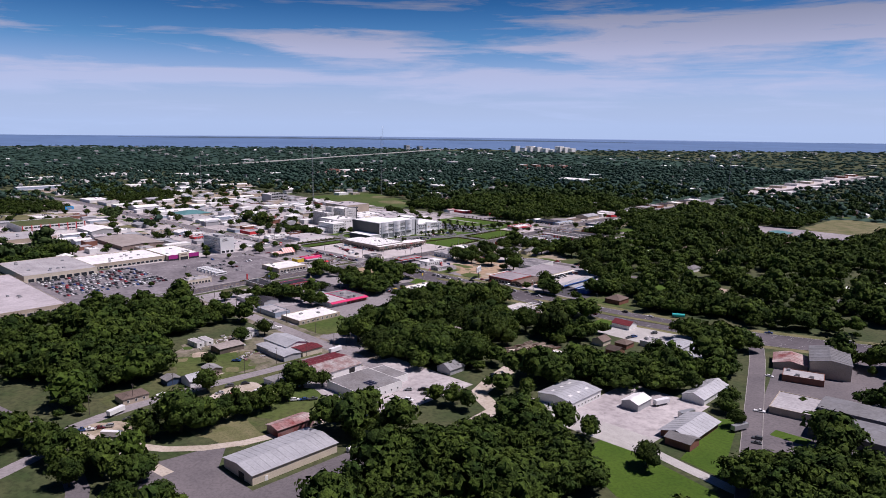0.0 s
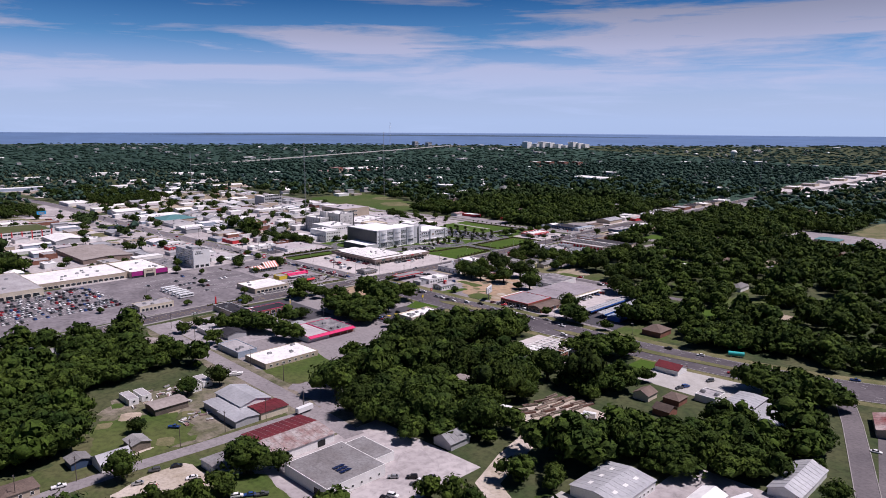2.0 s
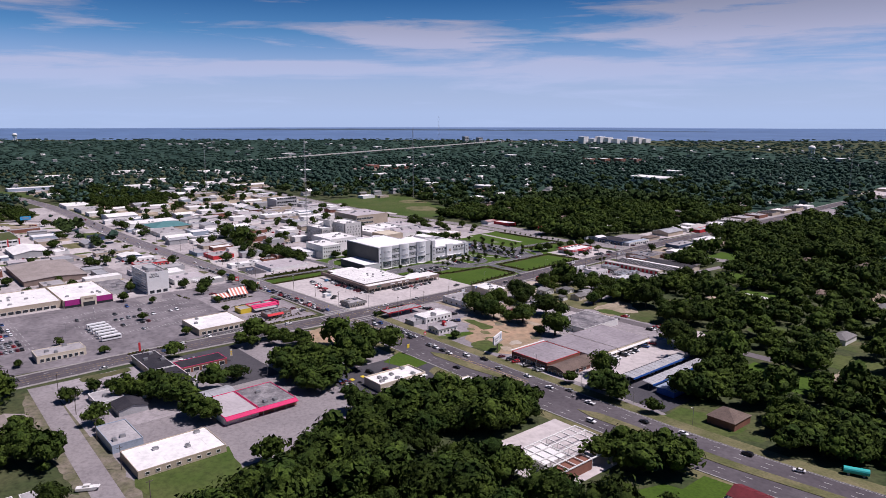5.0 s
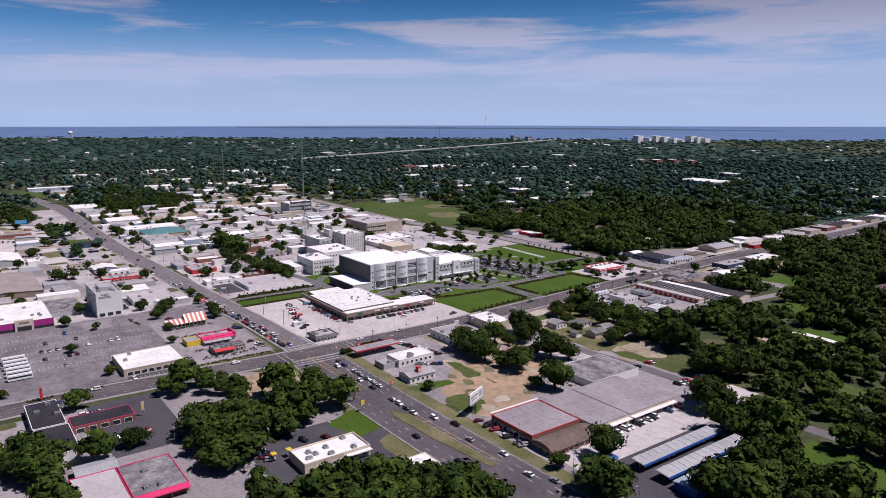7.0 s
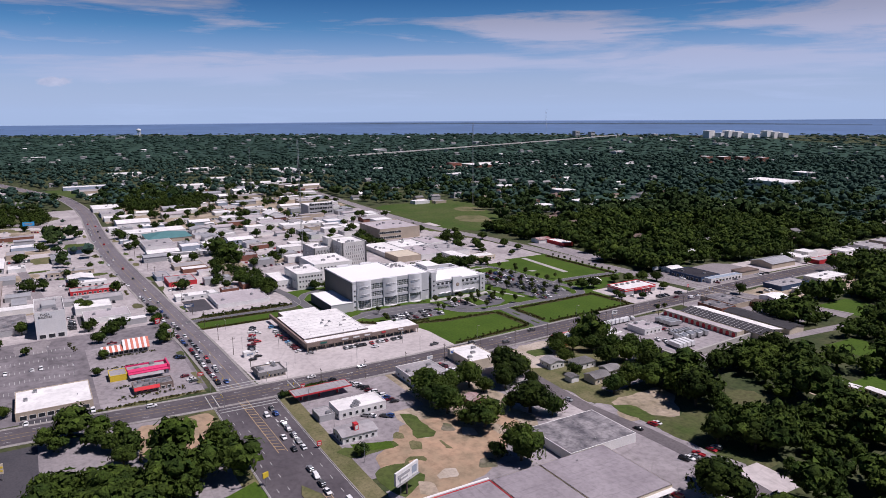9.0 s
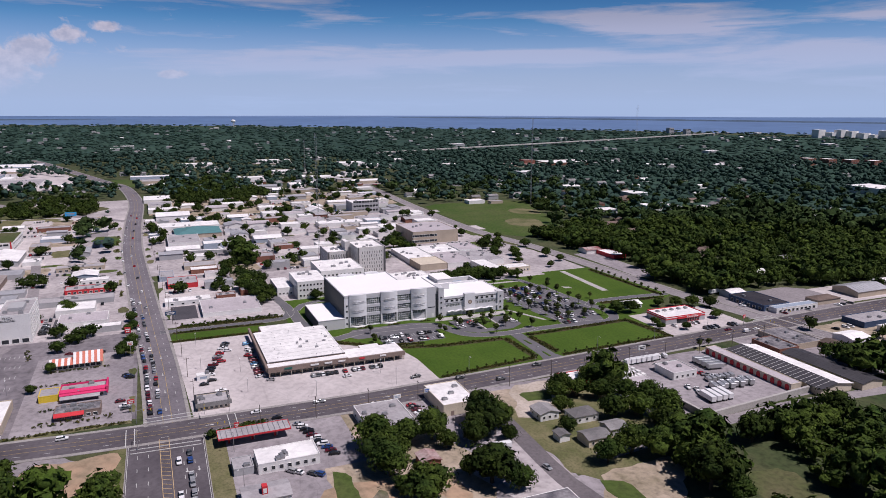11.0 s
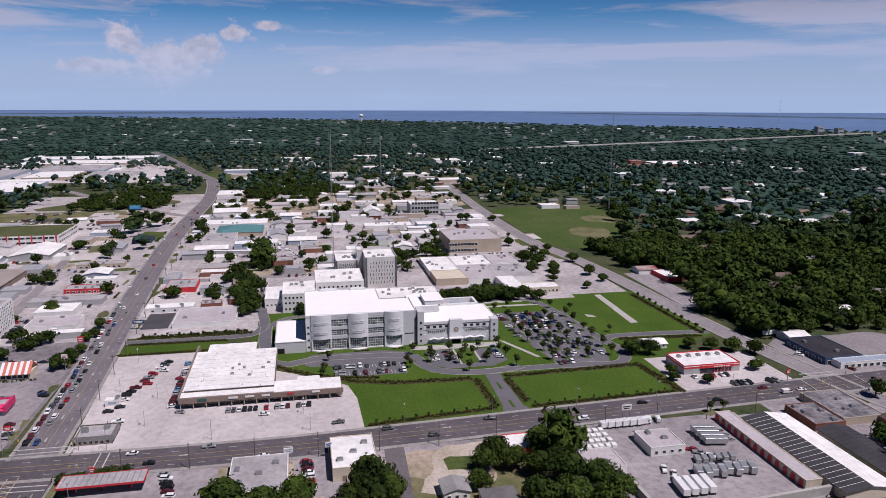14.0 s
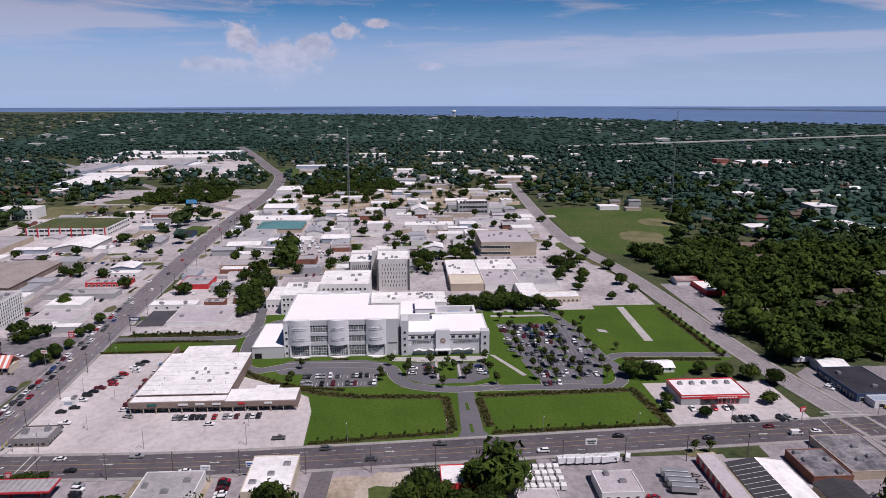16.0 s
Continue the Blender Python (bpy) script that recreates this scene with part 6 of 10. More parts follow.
ob_box("door", 0.0, 0.06, 476.2, 477.4, 0.12, 2.2, WHITE)
# lower wing with the entrance
LOW = 10.4
ob_box("wall", -21, -0.25, 482.4, 514.6, 0, LOW - 0.4, CGGREY)
ob_box("roof", -20.7, -0.3, 482.6, 514.3, LOW - 0.4, LOW - 0.28, ROOFCG, "bright white flat roof")
bm = bmesh.new()
for x0, x1, y0, y1 in ((-21.1, -20.7, 482.4, 514.7), (-20.7, -0.3, 514.3, 514.7)):
    box(bm, x0, x1, LY(y0), LY(y1), LOW - 0.5, LOW)
box(bm, -0.3, 0.05, LY(482.4), LY(511.6), LOW - 1.2, LOW)
part("parapet", bm, CGLIGHT, office)
for y0, y1 in ((482.4, 493.4), (499.0, 511.6)):
    ob_box("frieze", -0.25, -0.05, y0, y1, 8.6, 9.2, CGDARK, "dark band under the eaves")
    ob_box("string_course", -0.25, 0.0, y0, y1, 6.9, 8.6, CGLIGHT)
    ob_box("wall_panel", -0.25, -0.02, y0, y1, 0, 4.6, CGGREY)
for y in (484.2, 487, 489.6, 492.2, 500.4, 503.2, 506.0, 508.8):
    share("window", cached("w12", lambda: window_mesh(1.2, 0.8, GLASS, CGDARK)), office, 0.0, LY(y), 7.6)
for y0, y1, k in ((484, 491.6, 9), (500.6, 510.6, 12)):
    curtain(y0, y1, 4.9, 6.2, x=-0.2, cols=k, rows=1)
    curtain(y0, y1, 0.9, 2.3, x=-0.2, cols=k, rows=1)
ob_box("end_pier", -3, 0.6, 511.6, 515.0, 0, LOW + 0.1, CGGREY)
for z in (1.6, 4.6, 7.6):
    share("window", sq, office, 0.65, LY(513.2), z)
ob_box("portal", -1.0, 0.9, 493.4, 499.0, 2.6, LOW + 0.9, CGLIGHT, "projecting entrance portal")
for ya in (493.4, 498.2):
    ob_box("portal_leg", -1.0, 0.9, ya, ya + 0.8, 0, 2.6, CGLIGHT)
ob_box("entrance_door", -0.4, -0.2, 494.2, 498.2, 0.1, 2.6, GLASS, "glazed entrance doors in shade")
ob_box("canopy", 0.9, 2.6, 493.0, 499.4, 2.6, 2.95, CGLIGHT)
bm = bmesh.new()
cyl(bm, 0, 0, 0, 0.1, 1.1, n=24)
disc = part("emblem", bm, BROWN, office, "round brown emblem over the entrance")
disc.matrix_local = pose(0.9, LY(496.2), 6.6, 0, 90, 0)
bm = bmesh.new()
cyl(bm, 0, 0, 0, 0.14, 0.7, n=20)
disc = part("emblem_centre", bm, TAN, office)
disc.matrix_local = pose(0.9, LY(496.2), 6.6, 0, 90, 0)
# thin pitched canopies each side of the entrance
for y0, y1 in ((484.5, 488.5), (488.7, 492.7), (500, 504.5), (504.8, 509)):
    bm = bmesh.new()
    prism(bm, ((LY(y0), 2.3), (LY((y0 + y1) / 2), 2.9), (LY(y1), 2.3), (LY((y0 + y1) / 2), 2.75)), 0.0, 1.5, "x")
    part("canopy", bm, CGLIGHT, office)
# roof storey of the wing, with its sunken court
ob_box("penthouse", -31, -13, 479.1, 491.5, 0, 13.4, CGGREY)
ob_box("roof", -30.8, -13.2, 479.3, 491.3, 13.4, 13.5, ROOFCG, "bright white flat roof")
ob_box("plant_room", -26, -14, 485.5, 493.8, 13.5, 15.6, CGGREY)
ob_box("roof", -26.2, -13.8, 485.3, 494.0, 15.6, 15.75, ROOFCG)
bm = bmesh.new()
ring(bm, -31, -21.2, LY(494), LY(512), 1.2, 0, 10.8)
part("court_wall", bm, CGLIGHT, office)
ob_box("court_floor", -29.8, -22.4, 495.2, 510.8, 0, 8.2, ROOFG)
ob_box("skylight", -28, -24, 500, 505, 8.2, 9.6, METALB)
# loading annex
ob_box("annex", -26, 0.8, 420.5, 432.78, 0, 5.0, CGGREY)
ob_box("end_wall", -26, 0.8, 420.3, 420.5, 0, 5.0, CGSIDE, "plain annex wall darkened by painted shade")
bm = bmesh.new()
slab(bm, ((-25.7, LY(420.8)), (0.5, LY(420.8)), (0.5, LY(432.6)), (-25.7, LY(432.6))), 5.0, 5.12)
part("roof", bm, ROOFCG, office, "bright white annex roof")
bm = bmesh.new()
ring(bm, -26.1, 0.9, LY(420.4), LY(432.9), 0.25, 5.0, 5.3)
part("parapet", bm, CGGREY, office)
ob_box("loading_door", 0.8, 0.86, 421.4, 424.2, 0.1, 2.4, BLACK, "dark opening of the loading dock")
for x0, y0 in ((-490.8, 488), (-490.6, 505)):
    f = thing("flagpole", "white flagpole with a pale flag", "flagpole", x0, y0)
    bm = bmesh.new()
    cyl(bm, 0, 0, 0, 6.5, 0.06, 0.03, 6)
    part("pole", bm, WHITE, f)
    bm = bmesh.new()
    for i in range(6):
        box(bm, 0, 0.03, 0.05 + i * 0.2, 0.25 + i * 0.2, 5.3 + 0.04 * math.sin(i), 6.3 + 0.05 * math.sin(i * 1.3))
    part("flag", bm, WHITE, f)

# ---- shop row on the concrete lot ----
row = thing("shop_row", "long low shop row with a bright white roof and brown fascia", "shops", -470, 410)
row.scale.z = 0.84
keepout(-508, -448, 386, 446)


def rb(name, x0, x1, y0, y1, z0, z1, m, label=""):
    bm = bmesh.new()
    box(bm, x0 + 470, x1 + 470, y0 - 410, y1 - 410, z0, z1)
    return part(name, bm, m, row, label)


rb("wall", -494, -455, 389.5, 420, 0, 5.2, BROWN)
rb("wall", -504, -494, 393, 412, 0, 4.8, BROWN)
rb("wall", -488, -474, 416.5, 419.9, 5.2, 5.3, ROOFW)
rb("wall", -461, -452.6, 420, 443.4, 0, 4.4, BROWN)
rb("wall", -455, -452.6, 389.5, 420, 0, 4.8, BROWN)
rb("roof", -493.8, -455.2, 389.7, 419.8, 5.2, 5.32, ROOFW, "sun-bleached white roof with patches")
rb("roof", -503.8, -494, 393.2, 411.8, 4.8, 4.92, ROOFW)
rb("roof", -455.2, -451.0, 389.2, 420, 4.8, 4.92, ROOFW)
rb("roof", -460.8, -451.0, 420, 443.2, 4.4, 4.52, ROOFW)
rb("roof", -464, -460.8, 428, 436, 4.2, 4.32, ROOFW)
rb("wall", -464, -461, 428, 436, 0, 4.2, BROWN)
rb("fascia", -451.2, -450.4, 388.8, 420, 2.5, 4.75, BROWN, "brown fascia over the arcade")
rb("fascia", -451.2, -450.4, 420, 443.8, 2.4, 4.35, BROWN, "brown fascia over the arcade")
rb("fascia", -504, -451.2, 388.4, 389.3, 2.5, 4.75, BROWN)
for i in range(14):
    rb("column", -450.9, -450.6, 389.2 + i * 4.15, 389.5 + i * 4.15, 0, 2.5, TAN)
for i in range(22):
    y = 391 + i * 2.35
    share("shop_window", cached("shopwin", lambda: window_mesh(1.75, 1.9, GLASS, TAN)), row, -452.55 + 470, y - 410, 0.35)
for i in range(9):
    share("shop_window", cached("shopwin", lambda: window_mesh(1.75, 1.9, GLASS, TAN)), row, -492 + i * 4 + 470, 389.45 - 410, 0.35, 270)
bm = bmesh.new()
ring(bm, -24, 15, -20.5, 10.0, 0.35, 5.3, 5.55)
part("parapet", bm, ROOFW, row)
for y, w, m in ((395, 3.0, GREEN), (405, 3.2, WHITE), (410.5, 3.0, WHITE), (416, 2.8, WHITE), (424.5, 2.2, RED), (433, 2.6, WHITE)):
    rb("shop_sign", -450.35, -450.2, y, y + w, 3.4, 4.2, m)
roof_units(row, 30, 22, 5.3, 7, 3, 0.9)
rv = random.Random(5)
for _ in range(16):
    share("roof_vent", cached("vent", vent_mesh), row, rv.uniform(-22, 14), rv.uniform(-19, 9), 5.3)
bm = bmesh.new()
for i in range(1, 9):
    box(bm, -24 + i * 4.3, -23.9 + i * 4.3, -20.2, 9.7, 5.32, 5.36)
box(bm, 14.7, 15.0, -20, 10, 5.3, 5.7)
part("roof_seam", bm, ROOFG, row)
# cars before the row and in the open lot
for i, c in enumerate(("silver", "grey", "white", "black", "black", "black", "", "red", "", "silver", "white", "maroon", "", "grey", "white", "black")):
    if c:
        vehicle("car" if i % 3 else "suv", c, -446.5, 405.2 + i * 1.78, 180, "parked before the shop row")
vehicle("car", "silver", -448.2, 389.4, 250, "parked before the shop row")
for i, c in enumerate(("pale_blue", "", "white", "silver", "", "black", "maroon", "pale_blue", "silver", "maroon", "maroon", "white")):
    if c:
        vehicle("car" if i % 2 else "suv", c, -493 + i * 3.6, 386.3, 100, "parked beside the shop row")
for i, c in enumerate(("black", "grey", "white", "white", "red", "silver", "maroon", "red", "maroon", "black", "black")):
    vehicle(("car", "suv", "pickup")[i % 3], c, -497 + i * 3.1, 378 - i * 0.9 + (2.5 if i % 4 == 3 else 0), 85, "parked on the concrete lot")
for i, c in enumerate(("white", "grey", "black", "black")):
    vehicle("car", c, -462 + i * 3, 369 - (i % 2) * 3, 95, "parked on the concrete lot")
vehicle("pickup", "white", -444.5, 371, 92, "parked on the concrete lot")
vehicle("car", "white", -441.2, 417.2, 90, "crossing the concrete lot")
vehicle("pickup", "grey", -430.5, 441, 95, "crossing the concrete lot")
vehicle("car", "red", -478, 385, 60, "crossing the concrete lot")
kiosk = thing("ice_kiosk", "small white vending kiosk on the lot", "kiosk", -459.5, 366)
bm = bmesh.new()
box(bm, -1.5, 1.5, -2.3, 2.3, 0, 2.2)
part("body", bm, WHITE, kiosk)
bm = bmesh.new()
box(bm, -1.2, 1.2, 1.0, 2.2, 2.2, 3.0)
part("cooler", bm, METAL, kiosk)
bm = bmesh.new()
box(bm, 1.5, 1.53, -1.2, 1.4, 0.7, 1.6)
part("panel", bm, METALB, kiosk)
dr = building("restaurant", "small low corner restaurant with a slate mansard roof", "restaurant", -438.6, -430.0, 362.2, 372.6, 3.1, CREAM, ROOFG, units=4, parapet=0.3,
              wins=(("+x", 6, 0.9, 1.2, 0.5), ("+y", 5, 0.9, 1.2, 0.5), ("-y", 5, 0.9, 1.2, 0.5)))
for s in (1, -1):
    bm = bmesh.new()
    prism(bm, ((s * 5.0, 1.9), (s * 4.36, 3.5), (s * 4.1, 3.5), (s * 4.3, 1.9)), -5.9, 5.9, "y")
    part("mansard", bm, SHINGLEG, dr)
    bm = bmesh.new()
    prism(bm, ((s * 5.9, 1.9), (s * 5.25, 3.5), (s * 5.0, 3.5), (s * 5.2, 1.9)), -4.3, 4.3, "x")
    part("mansard", bm, SHINGLEG, dr)
bm = bmesh.new()
cyl(bm, -2.5, 2.6, 3.1, 5.4, 0.12, n=6)
part("vent_pipe", bm, METAL, dr)

# ---- parts shop and its corner ----
az = building("parts_shop", "grey car parts shop with red bands and white roof", "shop", -461, -447, 572.5, 596, 4.7, GREYW, ROOFW, band=RED, parapet=0.5, units=0)
for i in range(5):
    share("rooftop_unit", cached(("unit", 1.3), lambda: unit_mesh(1.3)), az, -3, -8.5 + i * 4.2, 4.3)
bm = bmesh.new()
ring(bm, -7.06, 7.06, -11.8, 11.8, 0.1, 2.9, 3.7)
part("band", bm, RED, az, "broad red band round the walls")
bm = bmesh.new()
ring(bm, -7.05, 7.05, -11.78, 11.78, 0.08, 3.75, 4.15)
part("band", bm, WHITE, az)
for i in range(5):
    share("shop_window", cached("azw", lambda: window_mesh(1.0, 2.0, GLASS, RED)), az, 7.02, 1.6 + i * 1.5, 0.5)
bm = bmesh.new()
box(bm, 7.0, 7.4, -5, 9, 2.8, 4.0)
part("sign_board", bm, RED, az, "red sign board with plain pale bars")
bm = bmesh.new()
for i in range(7):
    box(bm, 7.4, 7.46, 0.5 + i, 1.2 + i, 3.1, 3.7)
part("lettering_bar", bm, WHITE, az)
bm = bmesh.new()
box(bm, 7.02, 7.2, -5, 0.8, 0.1, 2.6)
part("entrance", bm, GLASS, az)
for i, c in enumerate(("white", "", "", "", "red", "", "white", "black")):
    if c:
        vehicle("car", c, -443.6, 575 + i * 1.9, 0, "parked before the parts shop")
for y, c in ((588, "black"), (590, "silver"), (592, "black"), (600.5, "black"), (603, "silver"), (586, "grey")):
    vehicle("suv", c, -434.8, y, 10, "parked before the parts shop")
for x, y, s in ((-438, 577, 0.55), (-447, 603, 0.62), (-467, 606, 0.9), (-462, 613, 0.85), (-470, 598, 0.8), (-470, 570, 1.0), (-472, 563, 0.9), (-449, 568, 0.6), (-443, 566, 0.5), (-474, 590, 0.7)):
    tree(x, y, s, rng.randrange(5))
building("cottage", "low cottage with a white metal roof", "house", -483, -475.5, 572, 581, 2.0, WHITE, ROOFW, "gable", wins=(("+x", 3, 0.9, 1.0, 0.9),))
sign(-433, 606.5, 5.0, 2.4, 1.4, RED, "red shop sign on a post", 20, WHITE)

# ---- along the avenue, near side ----
gas = thing("filling_station_canopy", "flat white filling station canopy with a red edge", "canopy", -402.5, 377)
gas.scale.z = 0.8
keepout(-408, -396, 364, 390)
bm = bmesh.new()
box(bm, -3.2, 3.2, -10.8, 10.8, 3.5, 4.0)
part("canopy", bm, ROOFG, gas)
bm = bmesh.new()
ring(bm, -3.35, 3.35, -10.95, 10.95, 0.14, 3.45, 4.15)
part("fascia", bm, RED, gas, "red canopy edge")
bm = bmesh.new()
for i in range(13):
    box(bm, -3.0, 3.0, -10 + i * 1.6, -9.85 + i * 1.6, 4.0, 4.12)
part("rib", bm, METAL, gas)
for u in (-7, 0, 7):
    bm = bmesh.new()
    cyl(bm, 0, u, 0, 3.5, 0.16)
    part("column", bm, WHITE, gas)
    bm = bmesh.new()
    box(bm, -0.35, 0.35, u - 0.9, u - 0.3, 0.1, 1.5)
    part("fuel_pump", bm, RED, gas)
building("kiosk_shop", "white filling station shop with arched windows", "shop", -389, -379.5, 375, 392.5, 4.2, WHITE, ROOFW, units=5, wins=(("-y", 3, 1.0, 1.4, 0.8), ("+x", 7, 1.0, 1.4, 1.2)))
building("carwash_shed", "small grey flat-roofed annex", "shed", -388, -381, 368.5, 374, 3.0, GREYW, ROOFG, units=1)
building("grey_shop", "grey-roofed shop hall with plain white walls", "shop", -407, -388, 410, 425.5, 4.6, WHITE, ROOFG, units=4, wins=(("-y", 4, 1.2, 1.2, 1.0),))
building("cream_shop", "cream box building with a white roof", "shop", -413, -394.5, 437.5, 450, 5.4, CREAM, ROOFW, units=3, doors=(("+x", -3, 1.2, 2.2, BROWN), ("-y", 4, 1.4, 2.2, BROWN)))
building("burger_shop", "small white snack shop with a red tower", "restaurant", -370, -362, 369, 381, 3.2, WHITE, ROOFG, "gable", wins=(("+x", 5, 0.9, 1.3, 0.7), ("-y", 3, 0.9, 1.3, 0.7)))
t = thing("sign_tower", "square red sign tower of the snack shop", "sign", -364.5, 374.5)
bm = bmesh.new()
box(bm, -0.9, 0.9, -0.7, 0.7, 0, 5.2)
part("tower", bm, RED, t)
bm = bmesh.new()
box(bm, 0.9, 0.95, -0.45, 0.45, 3.3, 4.6)
part("panel", bm, WHITE, t)
ground_patch("grass_15", ((-360, 366.5), (-352, 368.5), (-352, 384), (-357, 384)), MEADOW, Z3, "grass round the snack shop", "grass")
building("shed", "dark red barn-like shed", "shed", -370, -364, 418.5, 424, 2.6, BRICK, RUST, "gable")
car_row(-408, 391.5, -382, 398, 11, 80, 0.9, "parked beside the filling station")
car_row(-408, 430.5, -390, 431.5, 8, 90, 0.85, "parked by the grey shop")
car_row(-378, 383, -370, 395, 7, 40, 0.7, "parked by the snack shop")
vehicle("van", "white", -367.5, 443, 85, "standing on the bare ground")
vehicle("trailer", "white", -366.8, 444.5, 85, "standing on the bare ground")
building("cottage", "small white cottage with a grey roof", "house", -386, -379, 465.5, 472.5, 2.5, WHITE, SHINGLEG, "gable", clear=0.5, wins=(("+x", 3, 0.8, 0.9, 0.8), ("-y", 2, 0.8, 0.9, 0.8)))
building("cottage", "low white cottage with a grey hipped roof", "house", -379.5, -373, 475, 484, 2.5, WHITE, SHINGLEG, "hip", clear=0.5, wins=(("+x", 3, 0.8, 0.9, 0.8), ("-y", 2, 0.8, 0.9, 0.8)))
building("cottage", "low cottage with a faded grey roof", "house", -364.2, -357.8, 470, 478, 2.5, CREAM, SHINGLEG, "gable", clear=0.5, wins=(("+x", 3, 0.8, 0.9, 0.8),))
building("cottage", "small white outbuilding with a dark grey roof", "house", -368, -364, 463.6, 467.2, 2.2, WHITE, SHINGLEG, "gable", clear=0.5)
building("cottage", "weathered cottage with a sagging grey roof", "house", -367.5, -361.5, 480.5, 487, 2.3, GREYW, SHINGLEG, "gable", clear=0.5)
# bright shop half hidden by trees on the avenue
building("small_shop", "low shop with a white roof behind trees", "shop", -408, -398, 489, 500, 3.4, RED, ROOFW)

# truck rental depot
building("depot_hall", "plain white windowless hall", "hall", -394, -383, 508, 518.5, 3.8, WHITE, ROOFLAV)
dep = building("depot_office", "white rental office with a green awning", "office", -402, -391, 530, 541, 3.8, WHITE, ROOFLAV, units=2, wins=(("+x", 4, 0.9, 1.1, 1.0),))
bm = bmesh.new()
prism(bm, ((-7.2, 2.6), (-5.5, 3.9), (-5.5, 3.6), (-7.2, 2.3)), -5.5, 5.5, "y")
part("awning", bm, GREEN, dep)
for i in range(6):
    vehicle("box_truck", "white", -411, 525 + i * 2.5, 100, "parked in the rental yard")
for i in range(8):
    vehicle("box_truck", "silver", -379 + (i % 2), 538 + i * 2.3, 165, "parked in the rental yard")
for i in range(5):
    vehicle("pickup", "white", -383 + i * 3, 530 + (i % 2) * 1.5, 160, "parked in the rental yard")
for i in range(4):
    vehicle("trailer", "white", -372, 529 + i * 2.6, 175, "parked in the rental yard")
for i in range(6):
    vehicle("van", "silver", -386, 542 + i * 2.2, 165, "parked in the rental yard")
for i in range(5):
    any_car(-392 + i * 2.2, 544 + i, 60, "parked in the rental yard")
for i in range(4):
    vehicle("trailer", "silver", -402 + i * 2.6, 553, 80, "parked in the rental yard")
ground_patch("yard_wall_1", ((-360, 517), (-359, 517), (-363.5, 572), (-364.5, 572)), CONC, 2.4, "tall pale concrete yard wall", "wall", thick=2.4)
ground_patch("yard_wall_2", ((-388, 516), (-388, 517), (-360, 518), (-360, 517)), CONC, 2.4, "tall pale concrete yard wall", "wall", thick=2.4)
arc = building("storage_arcade", "long low storage block with a row of red doors", "storage", -410, -366.5, 562.5, 567.6, 2.8, CREAM, ROOFLAV, parapet=0.2)
for i in range(13):
    def rd():
        b = bmesh.new()
        slab(b, [(0.9, 0), (0.9, 1.5), (0.6, 2.0), (0, 2.2), (-0.6, 2.0), (-0.9, 1.5), (-0.9, 0)], 0, 0.08)
        bmesh.ops.rotate(b, verts=b.verts, matrix=Matrix.Rotation(radians(90), 3, "X"))
        return mesh_of("storage_door", b, RED)
    share("storage_door", cached("rdoor", rd), arc, -20.2 + i * 3.35, -2.58, 0.1)
building("storage_hall", "large storage hall with a dark shallow roof", "storage", -404, -359, 568.6, 584, 3.6, CREAM, DARKMETAL, "gable", pitch=0.2, over=0.5, roof2=ROOFW)
building("storage_hall", "narrow storage hall with a patched roof", "storage", -393, -357, 587, 597.5, 3.4, CREAM, DARKMETAL, "gable", pitch=0.25)
building("corner_shop", "old shop block with a patched dark roof", "shop", -411, -396, 589, 600, 3.4, BRICK, ROOFPATCH, units=4)
building("corner_shop", "old shop block with a blotched dark roof", "shop", -419, -398, 600.8, 616, 3.4, TAN, ROOFPATCH, units=3, wins=(("-x", 5, 1.4, 1.6, 0.4),))
building("corner_shop", "low brick shop with a brown roof", "shop", -398, -380, 614, 622, 3.0, BRICK, SHINGLE, "gable")
# corner garage across the street
building("garage", "blue garage with a black roof", "garage", -470, -446, 633, 650, 4.0, DARKBLUE, ROOFD, units=2, wins=(("+x", 6, 1.6, 1.8, 0.4), ("-y", 6, 1.8, 2.0, 0.2)))
building("garage", "shop with a pale blue metal front roof", "shop", -446, -441, 636, 664, 3.4, WHITE, METALB, wins=(("+x", 9, 1.6, 1.6, 0.4),))
building("shed", "white metal shed with a gable", "shed", -480, -471, 636, 646, 3.4, METALB, ROOFW, "gable")
vehicle("trailer", "white", -482, 634, 95, "standing by the garage")
building("shop", "low tan shop with a brown roof", "shop", -452, -444, 668, 684, 3.2, TAN, SHINGLE, "hip")
building("shop", "metal-roofed hall beside the avenue", "hall", -462, -446, 700, 724, 4.0, TAN, METALG, "gable")
building("shop", "shop with a bright red awning", "shop", -446, -438, 738, 764, 3.6, RED, ROOFG)
building("shop", "low white shop along the avenue", "shop", -456, -446, 780, 800, 3.6, WHITE, ROOFW)
building("shop", "dark low shop along the avenue", "shop", -420, -408, 655, 680, 3.6, DARKBLUE, ROOFG, units=2)
building("shop", "white shop on the sandy forecourt", "shop", -418, -406, 690, 716, 3.6, WHITE, ROOFW, units=2)
car_row(-440, 636, -440, 690, 20, 15, 0.4, "parked along the avenue", crowd=True)
car_row(-412, 636, -412, 690, 16, 15, 0.4, "parked along the avenue", crowd=True)
car_row(-476, 648, -456, 629, 8, 40, 0.7, "parked by the garage")

